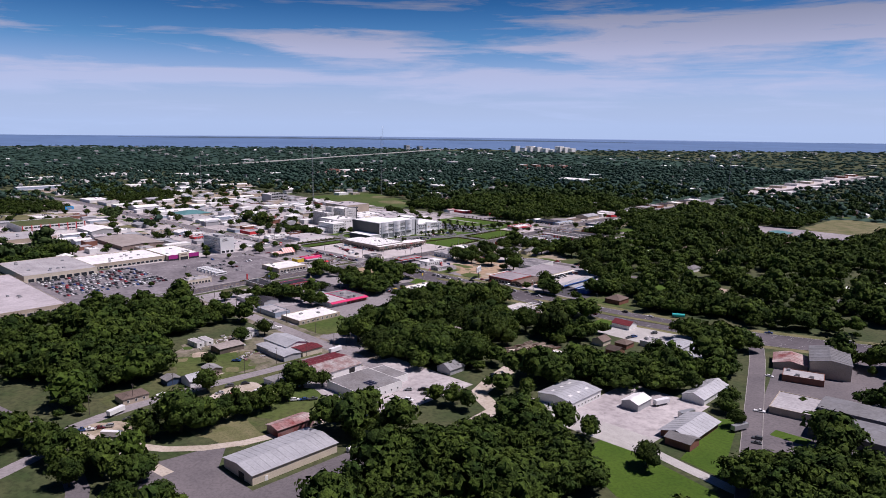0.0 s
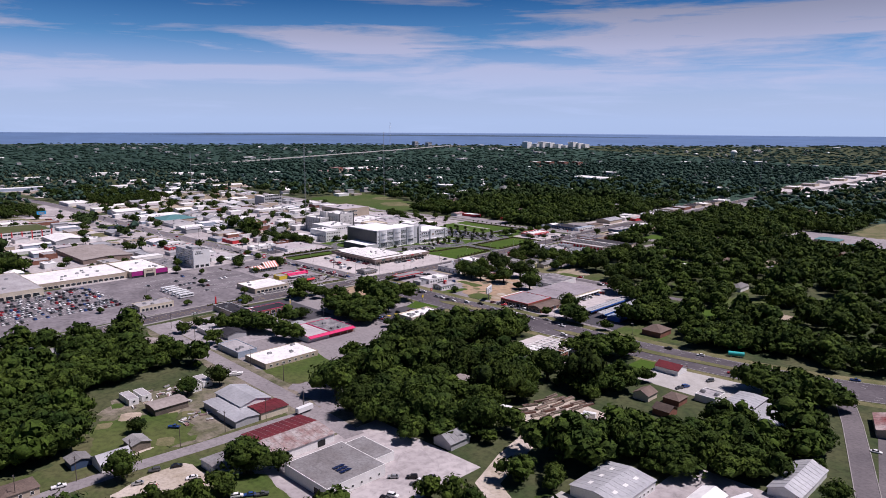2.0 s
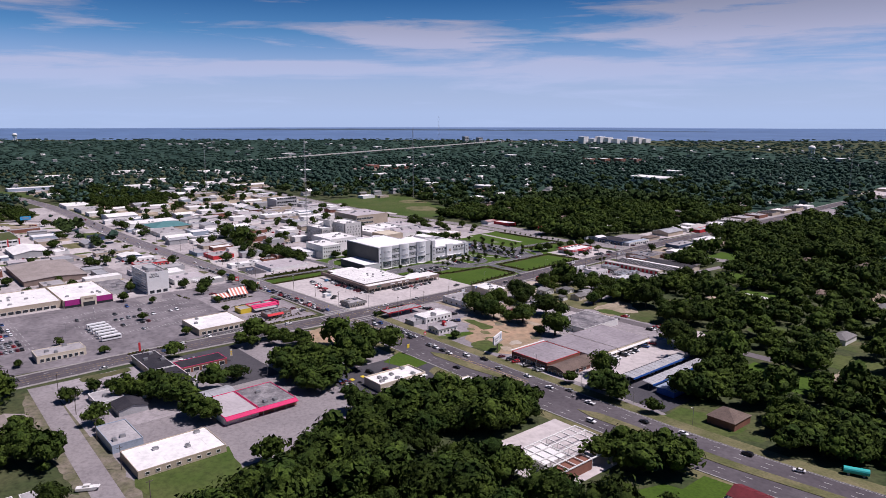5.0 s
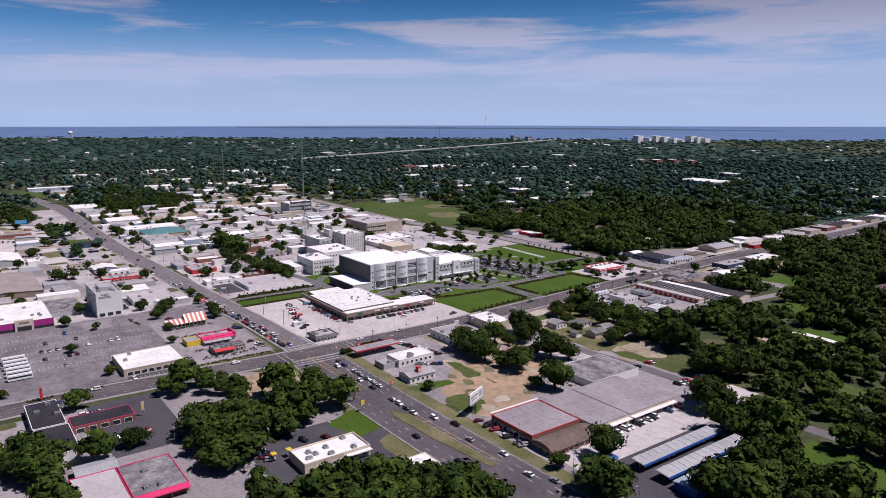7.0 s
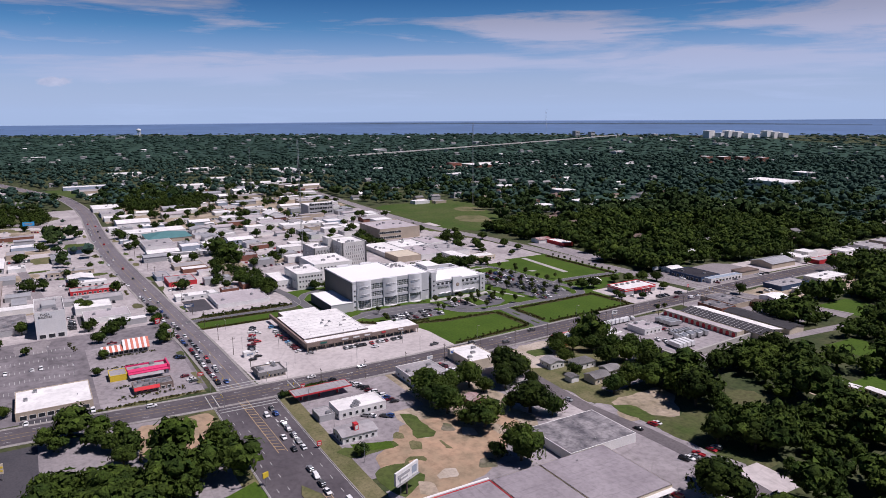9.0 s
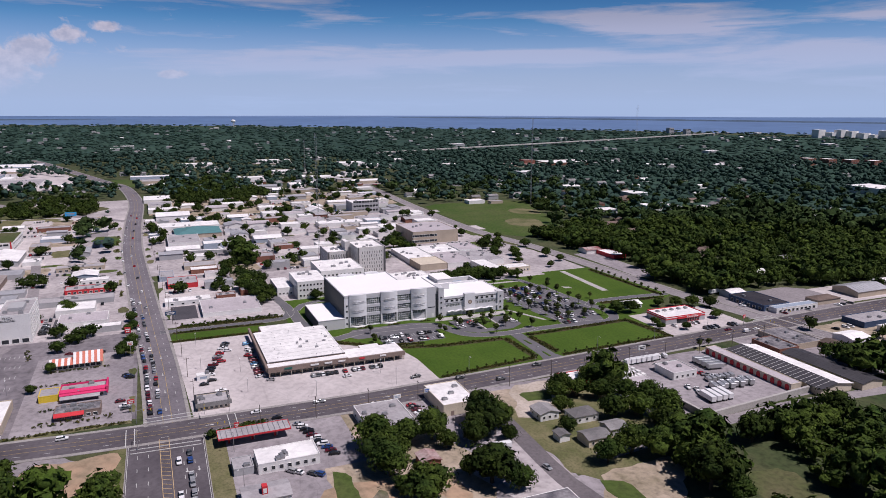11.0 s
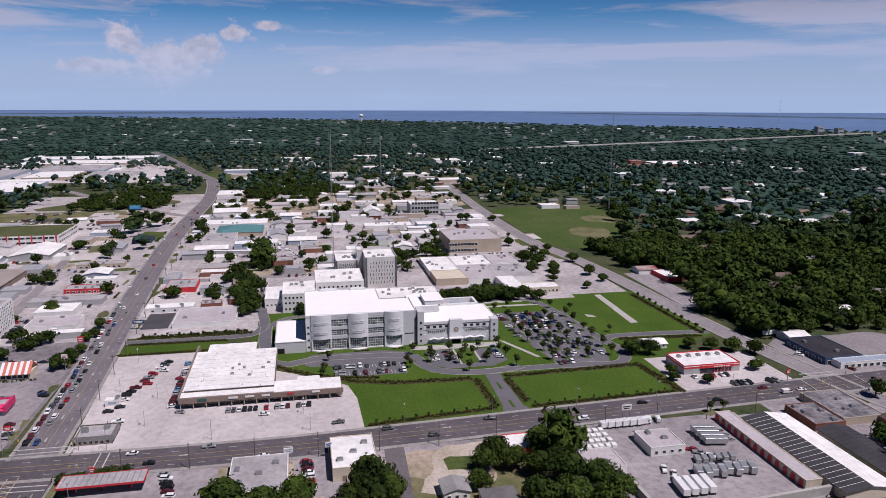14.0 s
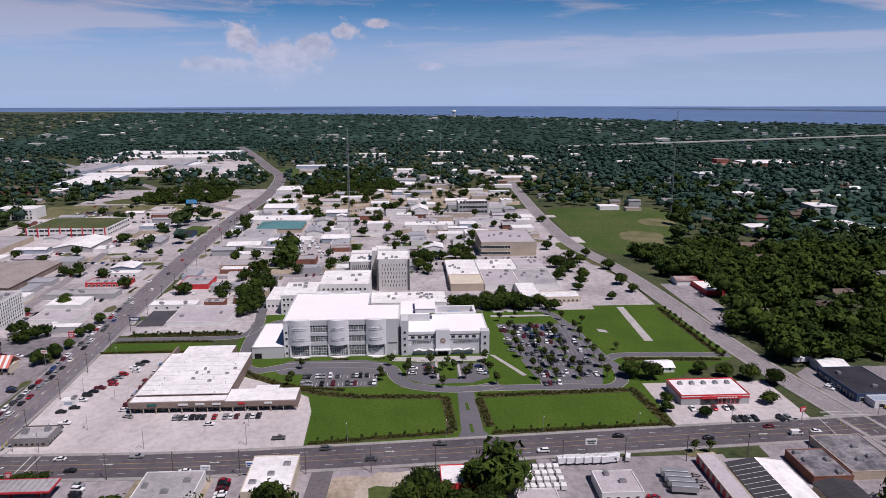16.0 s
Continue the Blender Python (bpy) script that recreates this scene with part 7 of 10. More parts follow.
# ---- low store with the mauve roof ----
low = building("store", "low front hall with a mauve-grey roof and red fascia", "store", -315.5, -295.4, 371.6, 393.2, 4.4, BRICK, ROOFSTORE, band=RED, parapet=0.25, units=0, wins=(("-y", 7, 2.2, 2.0, 0.4),))
bm = bmesh.new()
box(bm, -10.9, -10.1, -10.8, 10.8, 4.66, 4.82)
part("coping", bm, WHITE, low, "white roof edge")
for k, (y0, y1) in enumerate(((393.6, 410), (410.4, 434.5))):
    hall = building("store", "wing of the low store with a weathered mauve roof", "store", -315.5, -288.2, y0, y1, 4.2 - 0.15 * k, CREAM, ROOFSTORE, parapet=0, units=0, wins=(("+x", 5 + 2 * k, 2.2, 1.6, 0.5),))
    bm = bmesh.new()
    box(bm, 13.2, 15.4, (y0 - y1) / 2 + 0.2, (y1 - y0) / 2 - 0.2, 2.9, 3.1)
    part("awning", bm, WHITE, hall, "thin pale awning over the pavement")
building("store", "rear hall of the store with a flat grey roof", "store", -336.5, -316, 422.5, 449, 4.0, WHITE, ROOFPATCH, parapet=0.1, units=0)
# front hall under a brown barrel roof
vault = thing("store", "brick front hall with a brown barrel-vaulted roof", "store", -290.3, 381.6)
vault.scale.z = STOREY
bm = bmesh.new()
box(bm, -4.7, 4.7, -10.6, 10.6, 0, 2.7)
part("wall", bm, BRICK, vault)
bm = bmesh.new()
arc = [(-5.1 + 10.2 * i / 10, 2.5 + 2.0 * math.sin(math.pi * i / 10) ** 0.8) for i in range(11)]
prism(bm, arc, -11, 11, "y")
part("roof", bm, SHINGLE, vault, "brown shingled barrel roof")
windows(vault, "-y", 9.4, 21.2, 3, 2.0, 1.6, 0.5)
windows(vault, "+x", 9.4, 21.2, 4, 2.0, 1.6, 0.5)
keepout(-297, -284, 369, 394)
car_row(-322, 369.2, -296, 369.2, 15, 70, 0.55, "parked before the store")
car_row(-285.2, 396, -286.5, 436, 20, 10, 0.75, "parked along the store")
car_row(-300, 452, -300, 468, 8, 10, 0.6, "parked behind the store", crowd=True)
car_row(-322, 455, -322, 466, 5, 10, 0.5, "parked behind the store", crowd=True)
# self storage carports
for k, x in enumerate((-265.4, -256.6)):
    c = thing("carport", "long carport with a ribbed metal roof and blue edge", "carport", x, 406)
    bm = bmesh.new()
    prism(bm, ((-2.4, 2.9), (2.4, 2.5), (2.4, 2.65), (-2.4, 3.05)), -20, 20, "y")
    part("roof", bm, METALG, c)
    bm = bmesh.new()
    for i in range(14):
        bar(bm, (-2.3, -19.4 + i * 3, 3.12), (2.3, -19.4 + i * 3, 2.72), 0.09)
    part("rib", bm, WHITE, c)
    bm = bmesh.new()
    box(bm, 2.4, 2.55, -20, 20, 2.0, 2.75)
    part("fascia", bm, BLUE, c, "blue metal edge")
    for i in range(9):
        bm = bmesh.new()
        cyl(bm, 0, -19 + i * 4.75, 0, 2.7, 0.09, n=6)
        part("post", bm, METAL, c)
keepout(-270, -236, 384, 428)
car_row(-266, 388, -266, 424, 14, 0, 0.55, "parked under the carport")
building("storage_hall", "storage hall with a pale blue metal roof", "storage", -252.5, -245, 386, 416, 3.0, BLUE, METALB, "gable", pitch=0.12)
building("kiosk", "small hut with a bright blue roof", "hut", -276, -271, 378, 384, 2.6, WHITE, BLUE, "hip")

# long homes in a clearing of the woods
for x, y, a in ((-308.5, 545.5, 6), (-293, 548.5, -4)):
    home = thing("mobile_home", "long pale mobile home with a white roof in the woods", "house", x, y, 0, a, "mobile homes")
    bm = bmesh.new()
    box(bm, -7, 7, -1.6, 1.6, 0.4, 2.5)
    part("wall", bm, TAN, home)
    bm = bmesh.new()
    prism(bm, ((-1.9, 2.45), (0, 2.9), (1.9, 2.45), (1.9, 2.6), (0, 3.05), (-1.9, 2.6)), -7.3, 7.3, "x")
    part("roof", bm, ROOFW, home)
    bm = bmesh.new()
    box(bm, -6.8, 6.8, -1.5, 1.5, 0, 0.4)
    part("skirt", bm, GREYW, home)
    windows(home, "-y", 14, 3.2, 5, 1.1, 0.8, 1.2)
    windows(home, "+x", 14, 3.2, 1, 1.1, 0.8, 1.2)
keepout(-318, -284, 541.5, 553)
ground_patch("dirt_10", ((-317, 534), (-300, 528), (-280, 536), (-284, 543), (-316, 541)), DIRT, 0.02, "bare track before the mobile homes", "ground")
keepout(-314, -284, 530, 542)
# hoarding
hb = thing("billboard", "large white billboard on a steel post", "billboard", -326, 373, 0, 25)
bm = bmesh.new()
cyl(bm, 0, 0, 0, 5.0, 0.28, 0.25, 8)
part("post", bm, POLE, hb)
bm = bmesh.new()
box(bm, -0.3, 0.3, -5.0, 5.0, 4.6, 8.2)
part("panel", bm, WHITE, hb)
bm = bmesh.new()
box(bm, 0.31, 0.34, -4.2, 1.2, 6.4, 7.2)
box(bm, 0.31, 0.34, -3.6, 0.2, 5.4, 5.9)
part("lettering_bar", bm, GREYW, hb)
bm = bmesh.new()
box(bm, 0.31, 0.34, 2.0, 4.2, 5.3, 7.4)
part("picture_bar", bm, METALB, hb)
bm = bmesh.new()
box(bm, 0.3, 0.9, -5.0, 5.0, 4.4, 4.55)
part("catwalk", bm, METAL, hb)

# ---- across the highway ----
mc = building("restaurant", "white flat-roofed restaurant with a high parapet", "restaurant", -331.5, -320.5, 305, 327, 4.4, CREAM, ROOFW, parapet=0.8, units=7, wins=(("+x", 8, 1.2, 1.3, 0.8), ("+y", 4, 1.2, 1.3, 0.8)))
bm = bmesh.new()
box(bm, 5.5, 7.0, 2, 11, 2.8, 3.2)
part("canopy", bm, WHITE, mc)
building("small_shop", "white-roofed shop under the trees", "shop", -308, -299, 327.5, 339, 3.2, CREAM, ROOFW, units=2)
building("small_shop", "white-roofed annex under the trees", "shop", -309, -301, 319, 327, 2.8, CREAM, ROOFW)
t = sign(-350, 341, 4.2, 1.8, 1.6, YELLOW, "small yellow twin-arch sign on a post", 20)
car_row(-345, 300, -334, 300, 6, 75, 0.7, "parked by the restaurant")
car_row(-343, 308, -338, 322, 6, 20, 0.5, "parked by the restaurant")
car_row(-316, 312, -314, 330, 6, 60, 0.5, "parked by the restaurant")
for y, c in ((301, YELLOW), (306, YELLOW)):
    u = thing("drive_through_canopy", "small yellow drive-through canopy", "canopy", -334, y)
    bm = bmesh.new()
    cyl(bm, 0, 0, 0, 2.4, 0.08)
    part("post", bm, METAL, u)
    bm = bmesh.new()
    box(bm, -1.0, 1.0, -0.8, 0.8, 2.4, 2.6)
    part("roof", bm, c, u)
# shop arcade with the dark roof
building("arcade_hall", "shop hall with a black roof edged in white", "shops", -418, -394, 243.5, 253.5, 4.0, TAN, ROOFD, band=WHITE, parapet=0.25, units=3)
building("arcade_hall", "rear shop hall with a black roof", "shops", -393.6, -371, 243.8, 254, 3.8, WHITE, ROOFD, band=WHITE, parapet=0.25)
ar = building("arcade", "row of small shops with a black roof and red fascia", "shops", -399, -389.5, 254.5, 274, 3.4, BRICK, ROOFD, band=PINK, parapet=0.2)
for i in range(5):
    share("shop_window", cached("arcw", lambda: window_mesh(2.3, 1.9, GLASS, WHITE)), ar, 4.8, -7.4 + i * 3.7, 0.3)
car_row(-377, 262, -377, 276, 8, 5, 0.9, "parked behind the arcade")
car_row(-404, 256, -404, 272, 6, 90, 0.6, "parked before the arcade")
building("shed", "long shed of grey metal sheets", "shed", -360, -353, 250, 261, 3.2, METALG, METALG, "gable", pitch=0.2)
building("corner_store", "pale-roofed corner store with a red eave", "shop", -352, -331.5, 247.5, 260, 3.8, WHITE, ROOFLAV, band=PINK, parapet=0.3)
building("corner_store", "grey-roofed wing with a red eave", "shop", -352, -331.5, 260.4, 275, 3.8, BRICK, ROOFPATCH, band=PINK, parapet=0.3, units=3)
eave = thing("shop_eave", "bright red sloping shop eave", "awning", -330.5, 261)
eave.scale.z = STOREY
bm = bmesh.new()
prism(bm, ((-1.0, 3.7), (0.8, 2.9), (0.8, 2.6), (-1.0, 3.2)), -13.5, 14, "y")
part("awning", bm, PINK, eave)
bm = bmesh.new()
for i in range(7):
    cyl(bm, 0.5, -13 + i * 4.4, 0, 2.75, 0.07, n=5)
part("post", bm, METAL, eave)
building("grey_hall", "white-roofed store with a pale side wall", "store", -330, -313, 213, 240, 3.2, TAN, ROOFW, units=3, wins=(("+x", 8, 1.2, 1.0, 1.0),))
building("grey_hall", "weathered workshop with a grey roof", "workshop", -353, -334.5, 212, 221.5, 3.6, METALB, ROOFG, units=2)
building("shed", "small shed with a dark roof", "shed", -372, -362, 222, 232, 3.0, GREYW, ROOFD, "gable")
building("shed", "low grey workshop with a flat roof", "workshop", -386, -374, 218, 236, 3.2, WHITE, ROOFG, units=2)
sign(-392, 277, 5.2, 1.0, 3.0, CREAM, "tall cream and yellow pylon sign", 0, YELLOW)
sign(-405, 253, 7.0, 1.8, 1.0, DARKBLUE, "tall dark sign on a post")
sign(-427.5, 250, 5.0, 0.9, 4.0, RED, "tall red pylon sign")

# big shopping strip and its car park
building("tan_shop", "tan strip shop with a white flat roof", "shop", -457, -435, 280, 304, 4.0, TAN, ROOFW, units=2, parapet=0.4, wins=(("+x", 8, 2.0, 1.8, 0.3),))
ground_patch("lot_38", rect(-434, -428.5, 281, 304), DARKASPH, 0.035, "dark sealed bays before the tan shop", "car park")
bays(20, -431, 282, -431, 303, 12, 0, 3.4)
vehicle("car", "white", -430.5, 283, 0, "parked before the tan shop")
vehicle("suv", "white", -431, 303.5, 0, "parked before the tan shop")
building("shopping_strip", "long white-roofed shopping strip with tan front", "shops", -572, -534, 187, 242, 5.4, TAN, ROOFW, units=9, parapet=0.5, wins=(("+x", 15, 2.6, 2.0, 0.3),))
building("shopping_strip", "white-roofed store with a plum and magenta front", "store", -572, -530, 242.5, 268, 5.6, TAN, ROOFW, units=5, parapet=0.5)
for y0, y1, m in ((243.0, 250.9, PURPLE), (259.1, 267.6, PURPLE)):
    fas = thing("store_fascia", "bright plum fascia wall of the store", "fascia", -529.85, (y0 + y1) / 2)
    fas.scale.z = STOREY
    bm = bmesh.new()
    box(bm, 0, 0.3, (y0 - y1) / 2, (y1 - y0) / 2, 1.8, 5.6)
    part("panel", bm, m, fas)
    bm = bmesh.new()
    box(bm, 0, 0.2, (y0 - y1) / 2, (y1 - y0) / 2, 0, 1.75)
    part("shopfront", bm, GLASS, fas)
ent = thing("store_entrance", "cream store entrance between plum walls", "entrance", -529.4, 255)
ent.scale.z = STOREY
bm = bmesh.new()
box(bm, -0.5, 0.6, -4, 4, 0, 7.0)
part("wall", bm, CREAM, ent)
bm = bmesh.new()
box(bm, 0.6, 0.66, -3, 3, 0.1, 3.0)
part("door", bm, GLASS, ent)
bm = bmesh.new()
box(bm, 0.6, 0.66, -2.2, 2.2, 4.6, 5.8)
part("lettering_bar", bm, BROWN, ent)
building("shopping_strip", "high cream store front with dark bays", "store", -580, -520, 140, 186.5, 6.4, CREAM, ROOFG, units=8, wins=(("+y", 9, 3.4, 2.6, 0.3), ("+x", 9, 3.6, 2.8, 0.3)))
building("large_store", "very large flat white-roofed store", "store", -538, -430, 36, 136, 5.4, TAN, ROOFLAV, units=16, wins=(("+x", 22, 3.0, 2.0, 0.4), ("+y", 18, 3.0, 2.0, 0.4)))
building("bank", "small cream bank with a flat roof", "bank", -452, -441.5, 212, 231.5, 4.2, CREAM, ROOFG, band=CREAM, units=3, wins=(("+x", 8, 1.4, 1.8, 0.4), ("-y", 4, 1.4, 1.8, 0.4)))
for i, (x, y) in enumerate(((-481, 246), (-476, 246.2), (-471, 246), (-466, 246.3), (-461, 246), (-456, 246))):
    vehicle("bus", "white", x, y, 91, "parked on the big car park")
for x in (-522, -516, -508, -502, -494, -488, -480, -474, -466):
    bays(30 + int(-x) % 7, x, 150, x, 215, 40, 0, 3.2)
    car_row(x, 146, x, 212, 31, 0, 0.72, "parked on the big car park", crowd=True)
for k, x in enumerate((-512, -500, -488, -476, -464)):
    bays(40 + k, x, 238, x, 300, 36, 0, 3.2)
    car_row(x, 240, x, 290, 16, 0, 0.16, "parked on the big car park", crowd=True)
for x, y, s in ((-480, 268, 0.6), (-441, 276, 0.6), (-525, 272, 0.8), (-438, 238, 0.5), (-442, 205, 0.5), (-455, 196, 0.5)):
    tree(x, y, s, rng.randrange(5))
for y in (245, 258, 262):
    shrubs("hedge", -428.5, y, -428.5, y + 9, 0.9, 0.8, "low clipped shrubs at the car park's edge", 0.4)
# the old tower
tw = building("tower_block", "white mid-rise office tower with rows of small windows", "office", -560, -532, 288, 300.5, 13.0, WHITE, ROOFG, parapet=0.8, units=4)
for k in range(7):
    windows(tw, "+y", 28, 12.5, 14, 0.8, 1.0, 1.8 + k * 1.55)
    windows(tw, "-y", 28, 12.5, 14, 0.8, 1.0, 1.8 + k * 1.55)
windows(tw, "+x", 28, 12.5, 3, 2.6, 1.8, 0.3)
bm = bmesh.new()
box(bm, -4, 6, -3, 3, 12.2, 14.0)
part("plant_room", bm, GREYW, tw)
fc = bpy.data.curves.new("lettering", "FONT")
fc.body, fc.size, fc.extrude, fc.align_x = "PLAZA\nBUILDING", 1.25, 0.03, "CENTER"
lt = new("lettering", fc)
lt.data.materials.append(BLACK)
lt.parent = tw
lt.matrix_local = pose(14.06, -2.0, 11.2, 90, 0, 90)
tree(-545, 282, 0.9, 1)
tree(-512, 312, 0.75, 2)
building("low_block", "low flat block beside the tower", "shop", -575, -545, 262, 284, 3.4, GREYW, ROOFPATCH, units=3)
# fast food row by the crossing
wb = thing("diner", "A-frame diner with orange and white roof stripes", "restaurant", -493, 321)
keepout(-502, -486, 309, 334)
bm = bmesh.new()
box(bm, -3.6, 3.6, -9.5, 9.5, 0, 2.6)
part("wall", bm, CREAM, wb)
for i in range(10):
    bm = bmesh.new()
    y0 = -1.0 + i * 1.06
    for s in (-1, 1):
        prism(bm, ((s * 4.6, 2.2), (0, 5.6), (0, 5.8), (s * 4.6, 2.4)), y0, y0 + 1.06, "y")
    part("roof_stripe", bm, ORANGE if i % 2 else WHITE, wb)
for i in range(8):
    bm = bmesh.new()
    y0 = -9.6 + i * 1.07
    prism(bm, ((4.6, 2.1), (0, 3.6), (0, 3.8), (4.6, 2.3)), y0, y0 + 1.07, "y")
    part("roof_stripe", bm, ORANGE if i % 2 else WHITE, wb)
windows(wb, "+x", 7.2, 19, 9, 1.5, 1.4, 0.6)
ff = building("fast_food", "fast food house with a bright magenta roof slope", "restaurant", -466, -457, 318, 333, 3.6, METALB, ROOFG, band=PINK, parapet=0.9, units=3, wins=(("+x", 7, 1.2, 1.3, 0.5),))
bm = bmesh.new()
prism(bm, ((2.6, 4.3), (5.4, 2.7), (5.4, 2.5), (2.6, 3.9)), -7.4, 7.9, "y")
part("roof_slope", bm, PINK, ff, "bright magenta front roof slope")
bm = bmesh.new()
box(bm, -4.2, 5.0, 7.5, 8.1, 1.5, 4.6)
part("end_fin", bm, PINK, ff)
bm = bmesh.new()
prism(bm, ((5.4, 2.4), (7.6, 1.9), (7.6, 1.8), (5.4, 2.3)), -7.2, 5.5, "y")
part("canopy", bm, ROOFG, ff)
building("fast_food", "bright yellow side pavilion", "restaurant", -465, -457.5, 311.5, 317.8, 3.2, YELLOW, ROOFG, parapet=0.3)
dn = building("diner", "cluttered dark-roofed diner with brown walls", "restaurant", -447, -440, 318, 332, 3.2, BROWN, ROOFPATCH, units=9, wins=(("+x", 6, 1.3, 1.2, 0.5),))
bm = bmesh.new()
prism(bm, ((3.4, 3.2), (5.2, 2.2), (5.2, 2.0), (3.4, 2.8)), -7.0, 2.0, "y")
part("awning", bm, RED, dn, "red sloping awning")
shrubs("hedge", -437, 312, -437, 336, 1.2, 0.8, "mixed shrubs round the diner", 1.4)
shrubs("hedge", -449, 312, -449, 330, 1.2, 0.8, "mixed shrubs behind the diner", 1.0)
shrubs("hedge", -487.5, 311, -487.5, 333, 1.1, 0.7, "clipped hedge before the striped diner", 0.4)
shrubs("hedge", -519, 300, -505, 303, 1.3, 0.8, "shrubs round a parking island", 0.8)
ground_patch("lot_45", rect(-505, -431, 306, 341.5), LOTGREY, 0.036, "paved ground round the diners", "car park", clear=False)
ground_patch("grass_26", rect(-431.5, -428.3, 308, 341), VERGE, 0.06, "grass strip with a hedge by the crossing", "grass", clear=False)
ground_patch("grass_27", rect(-452, -438, 340.6, 343), VERGE, 0.06, "grass strip by the boulevard", "grass", clear=False)
car_row(-452, 336.5, -440, 340, 5, 100, 0.9, "parked by the diner")
car_row(-474, 339, -470, 341, 5, 80, 0.9, "parked by the diner")
car_row(-508, 316, -506, 330, 7, 80, 0.6, "parked by the diner")
building("canopy_shop", "small shop with a long white canopy", "shop", -541, -535, 323, 336, 2.8, GREYW, ROOFW, parapet=0.2)
for i in range(3):
    vehicle("van", "white", -546 + i * 2.2, 321.5 + i * 0.6, 95, "parked by the canopy")
car_row(-540, 303, -556, 303.5, 7, 90, 0.7, "parked by the tower")
sign(-522, 339, 5.0, 2.4, 2.6, RED, "red and white sign on posts", 0, WHITE, 2)
sign(-496, 340.5, 6.5, 2.2, 1.6, WHITE, "tall white and red pylon sign", 0, ORANGE)
sign(-437, 341.5, 5.0, 2.2, 1.4, RED, "red sign on a post", 0, WHITE)
for x, y, s in ((-498, 338, 0.9), (-505, 340, 0.8), (-489, 312, 0.55), (-468, 308, 0.5), (-548, 340, 0.7), (-535, 341, 0.6), (-530, 339, 0.6), (-575, 312, 0.8), (-583, 309, 0.7), (-515, 341, 0.6)):
    tree(x, y, s, rng.randrange(5))
shrubs("hedge", -430, 305, -430, 340, 1.0, 0.8, "clipped roadside hedge", 0.4)
shrubs("hedge", -474, 308, -472, 330, 1.2, 0.7, "clipped hedge round the diner", 0.4)

# ---- boulevard, far side ----
building("canopies", "low dark workshop with flat canopy roofs", "workshop", -598, -588, 296, 331, 2.8, GREYW, ROOFG, units=3)
building("diner", "diner with red and orange fascia", "restaurant", -622, -612, 306, 329, 3.2, RED, ROOFG, units=5, wins=(("+x", 8, 1.4, 1.3, 0.4),))
building("shop", "small white shop with a red end", "shop", -640, -633, 308, 327, 3.2, WHITE, ROOFW, units=3, wins=(("+x", 5, 1.4, 1.3, 0.4),))
building("shop", "low pink-fronted shop row", "shop", -680, -671, 296, 323, 3.4, TAN, ROOFG, units=4, wins=(("+x", 8, 1.6, 1.4, 0.4),))
building("shop", "grey-roofed shop by the boulevard", "shop", -735, -716, 300, 312, 3.6, GREYW, METALG, "gable")
building("filling_station", "dark filling station with a flat canopy", "canopy", -760, -746, 312, 325, 3.6, DARKBLUE, ROOFD)
building("hall", "long hall with a grey curved roof", "hall", -660, -600, 236, 272, 4.2, BROWN, TANROOF, "gable", pitch=0.08)
building("hall", "brick hall with a white barrel roof", "hall", -736, -700, 248, 272, 4.2, GREYW, ROOFW, "gable", pitch=0.22)
building("hall", "wide warehouse with a flat grey roof", "hall", -740, -694, 176, 216, 5.0, TAN, ROOFG, units=4)
rw = building("office_slab", "long low office with white and red bands", "office", -798, -752, 204, 262, 6.8, WHITE, GRASS, wins=(("+x", 14, 3.2, 1.4, 1.0), ("+x", 14, 3.2, 1.4, 4.4), ("+y", 10, 3.0, 1.4, 1.0), ("+y", 10, 3.0, 1.4, 4.4)))
for k in range(8):
    bm = bmesh.new()
    box(bm, 23.0, 23.3, -28.6 + k * 8, -27.8 + k * 8, 0, 7.4)
    part("pilaster", bm, RED, rw)
building("condominium", "white stepped apartment block", "apartments", -850, -830, 140, 172, 9.0, WHITE, ROOFW, units=4, wins=(("+x", 10, 1.4, 1.4, 1.0), ("+x", 10, 1.4, 1.4, 3.8), ("+x", 10, 1.4, 1.4, 6.4)))
building("shop", "long low white shop with a dark yard", "shop", -575, -567, 355.5, 378, 3.4, WHITE, ROOFW, units=4, wins=(("+x", 4, 1.2, 1.0, 1.0),))
building("hall", "flat grey-white roofed hall behind the hedge", "hall", -566, -541, 372, 400, 3.0, WHITE, ROOFLAV, units=2)
ground_patch("lot_39", rect(-566, -542, 358, 370), DARKASPH, Z3, "dark asphalt yard", "car park")
sign(-543, 357.5, 4.4, 5.0, 1.8, DARKBLUE, "wide dark sign board on posts", 0, WHITE, 2)
building("shop", "shop with a bright red front wall", "shop", -622, -604, 358, 374, 3.6, RED, ROOFG, units=2)
building("shop", "small shop with blue-grey walls", "shop", -640, -624, 354, 362, 3.4, METALB, ROOFG)
building("shop", "brick shop with a pale roof", "shop", -646, -637, 372, 388, 3.4, BRICK, ROOFW)
building("depot", "white bus depot hall with a dark clerestory", "depot", -762, -726, 362, 384, 4.4, WHITE, ROOFG, units=3)
building("canopy_long", "long thin canopy with a white roof", "canopy", -700, -696, 372, 410, 3.0, GREYW, ROOFW, turn=-10)
for k in range(3):
    for i in range(9):
        vehicle("bus", "white", -718 + k * 16, 392 + i * 3.4, 8, "parked in the bus yard") if k < 2 and i % 2 else None
building("teal_hall", "hall with teal hipped roofs", "hall", -790, -760, 368, 402, 4.0, TAN, TEAL, "hip", pitch=0.3)
building("hall", "long hall with a white roof", "hall", -818, -796, 356, 404, 4.6, WHITE, ROOFW, units=3)
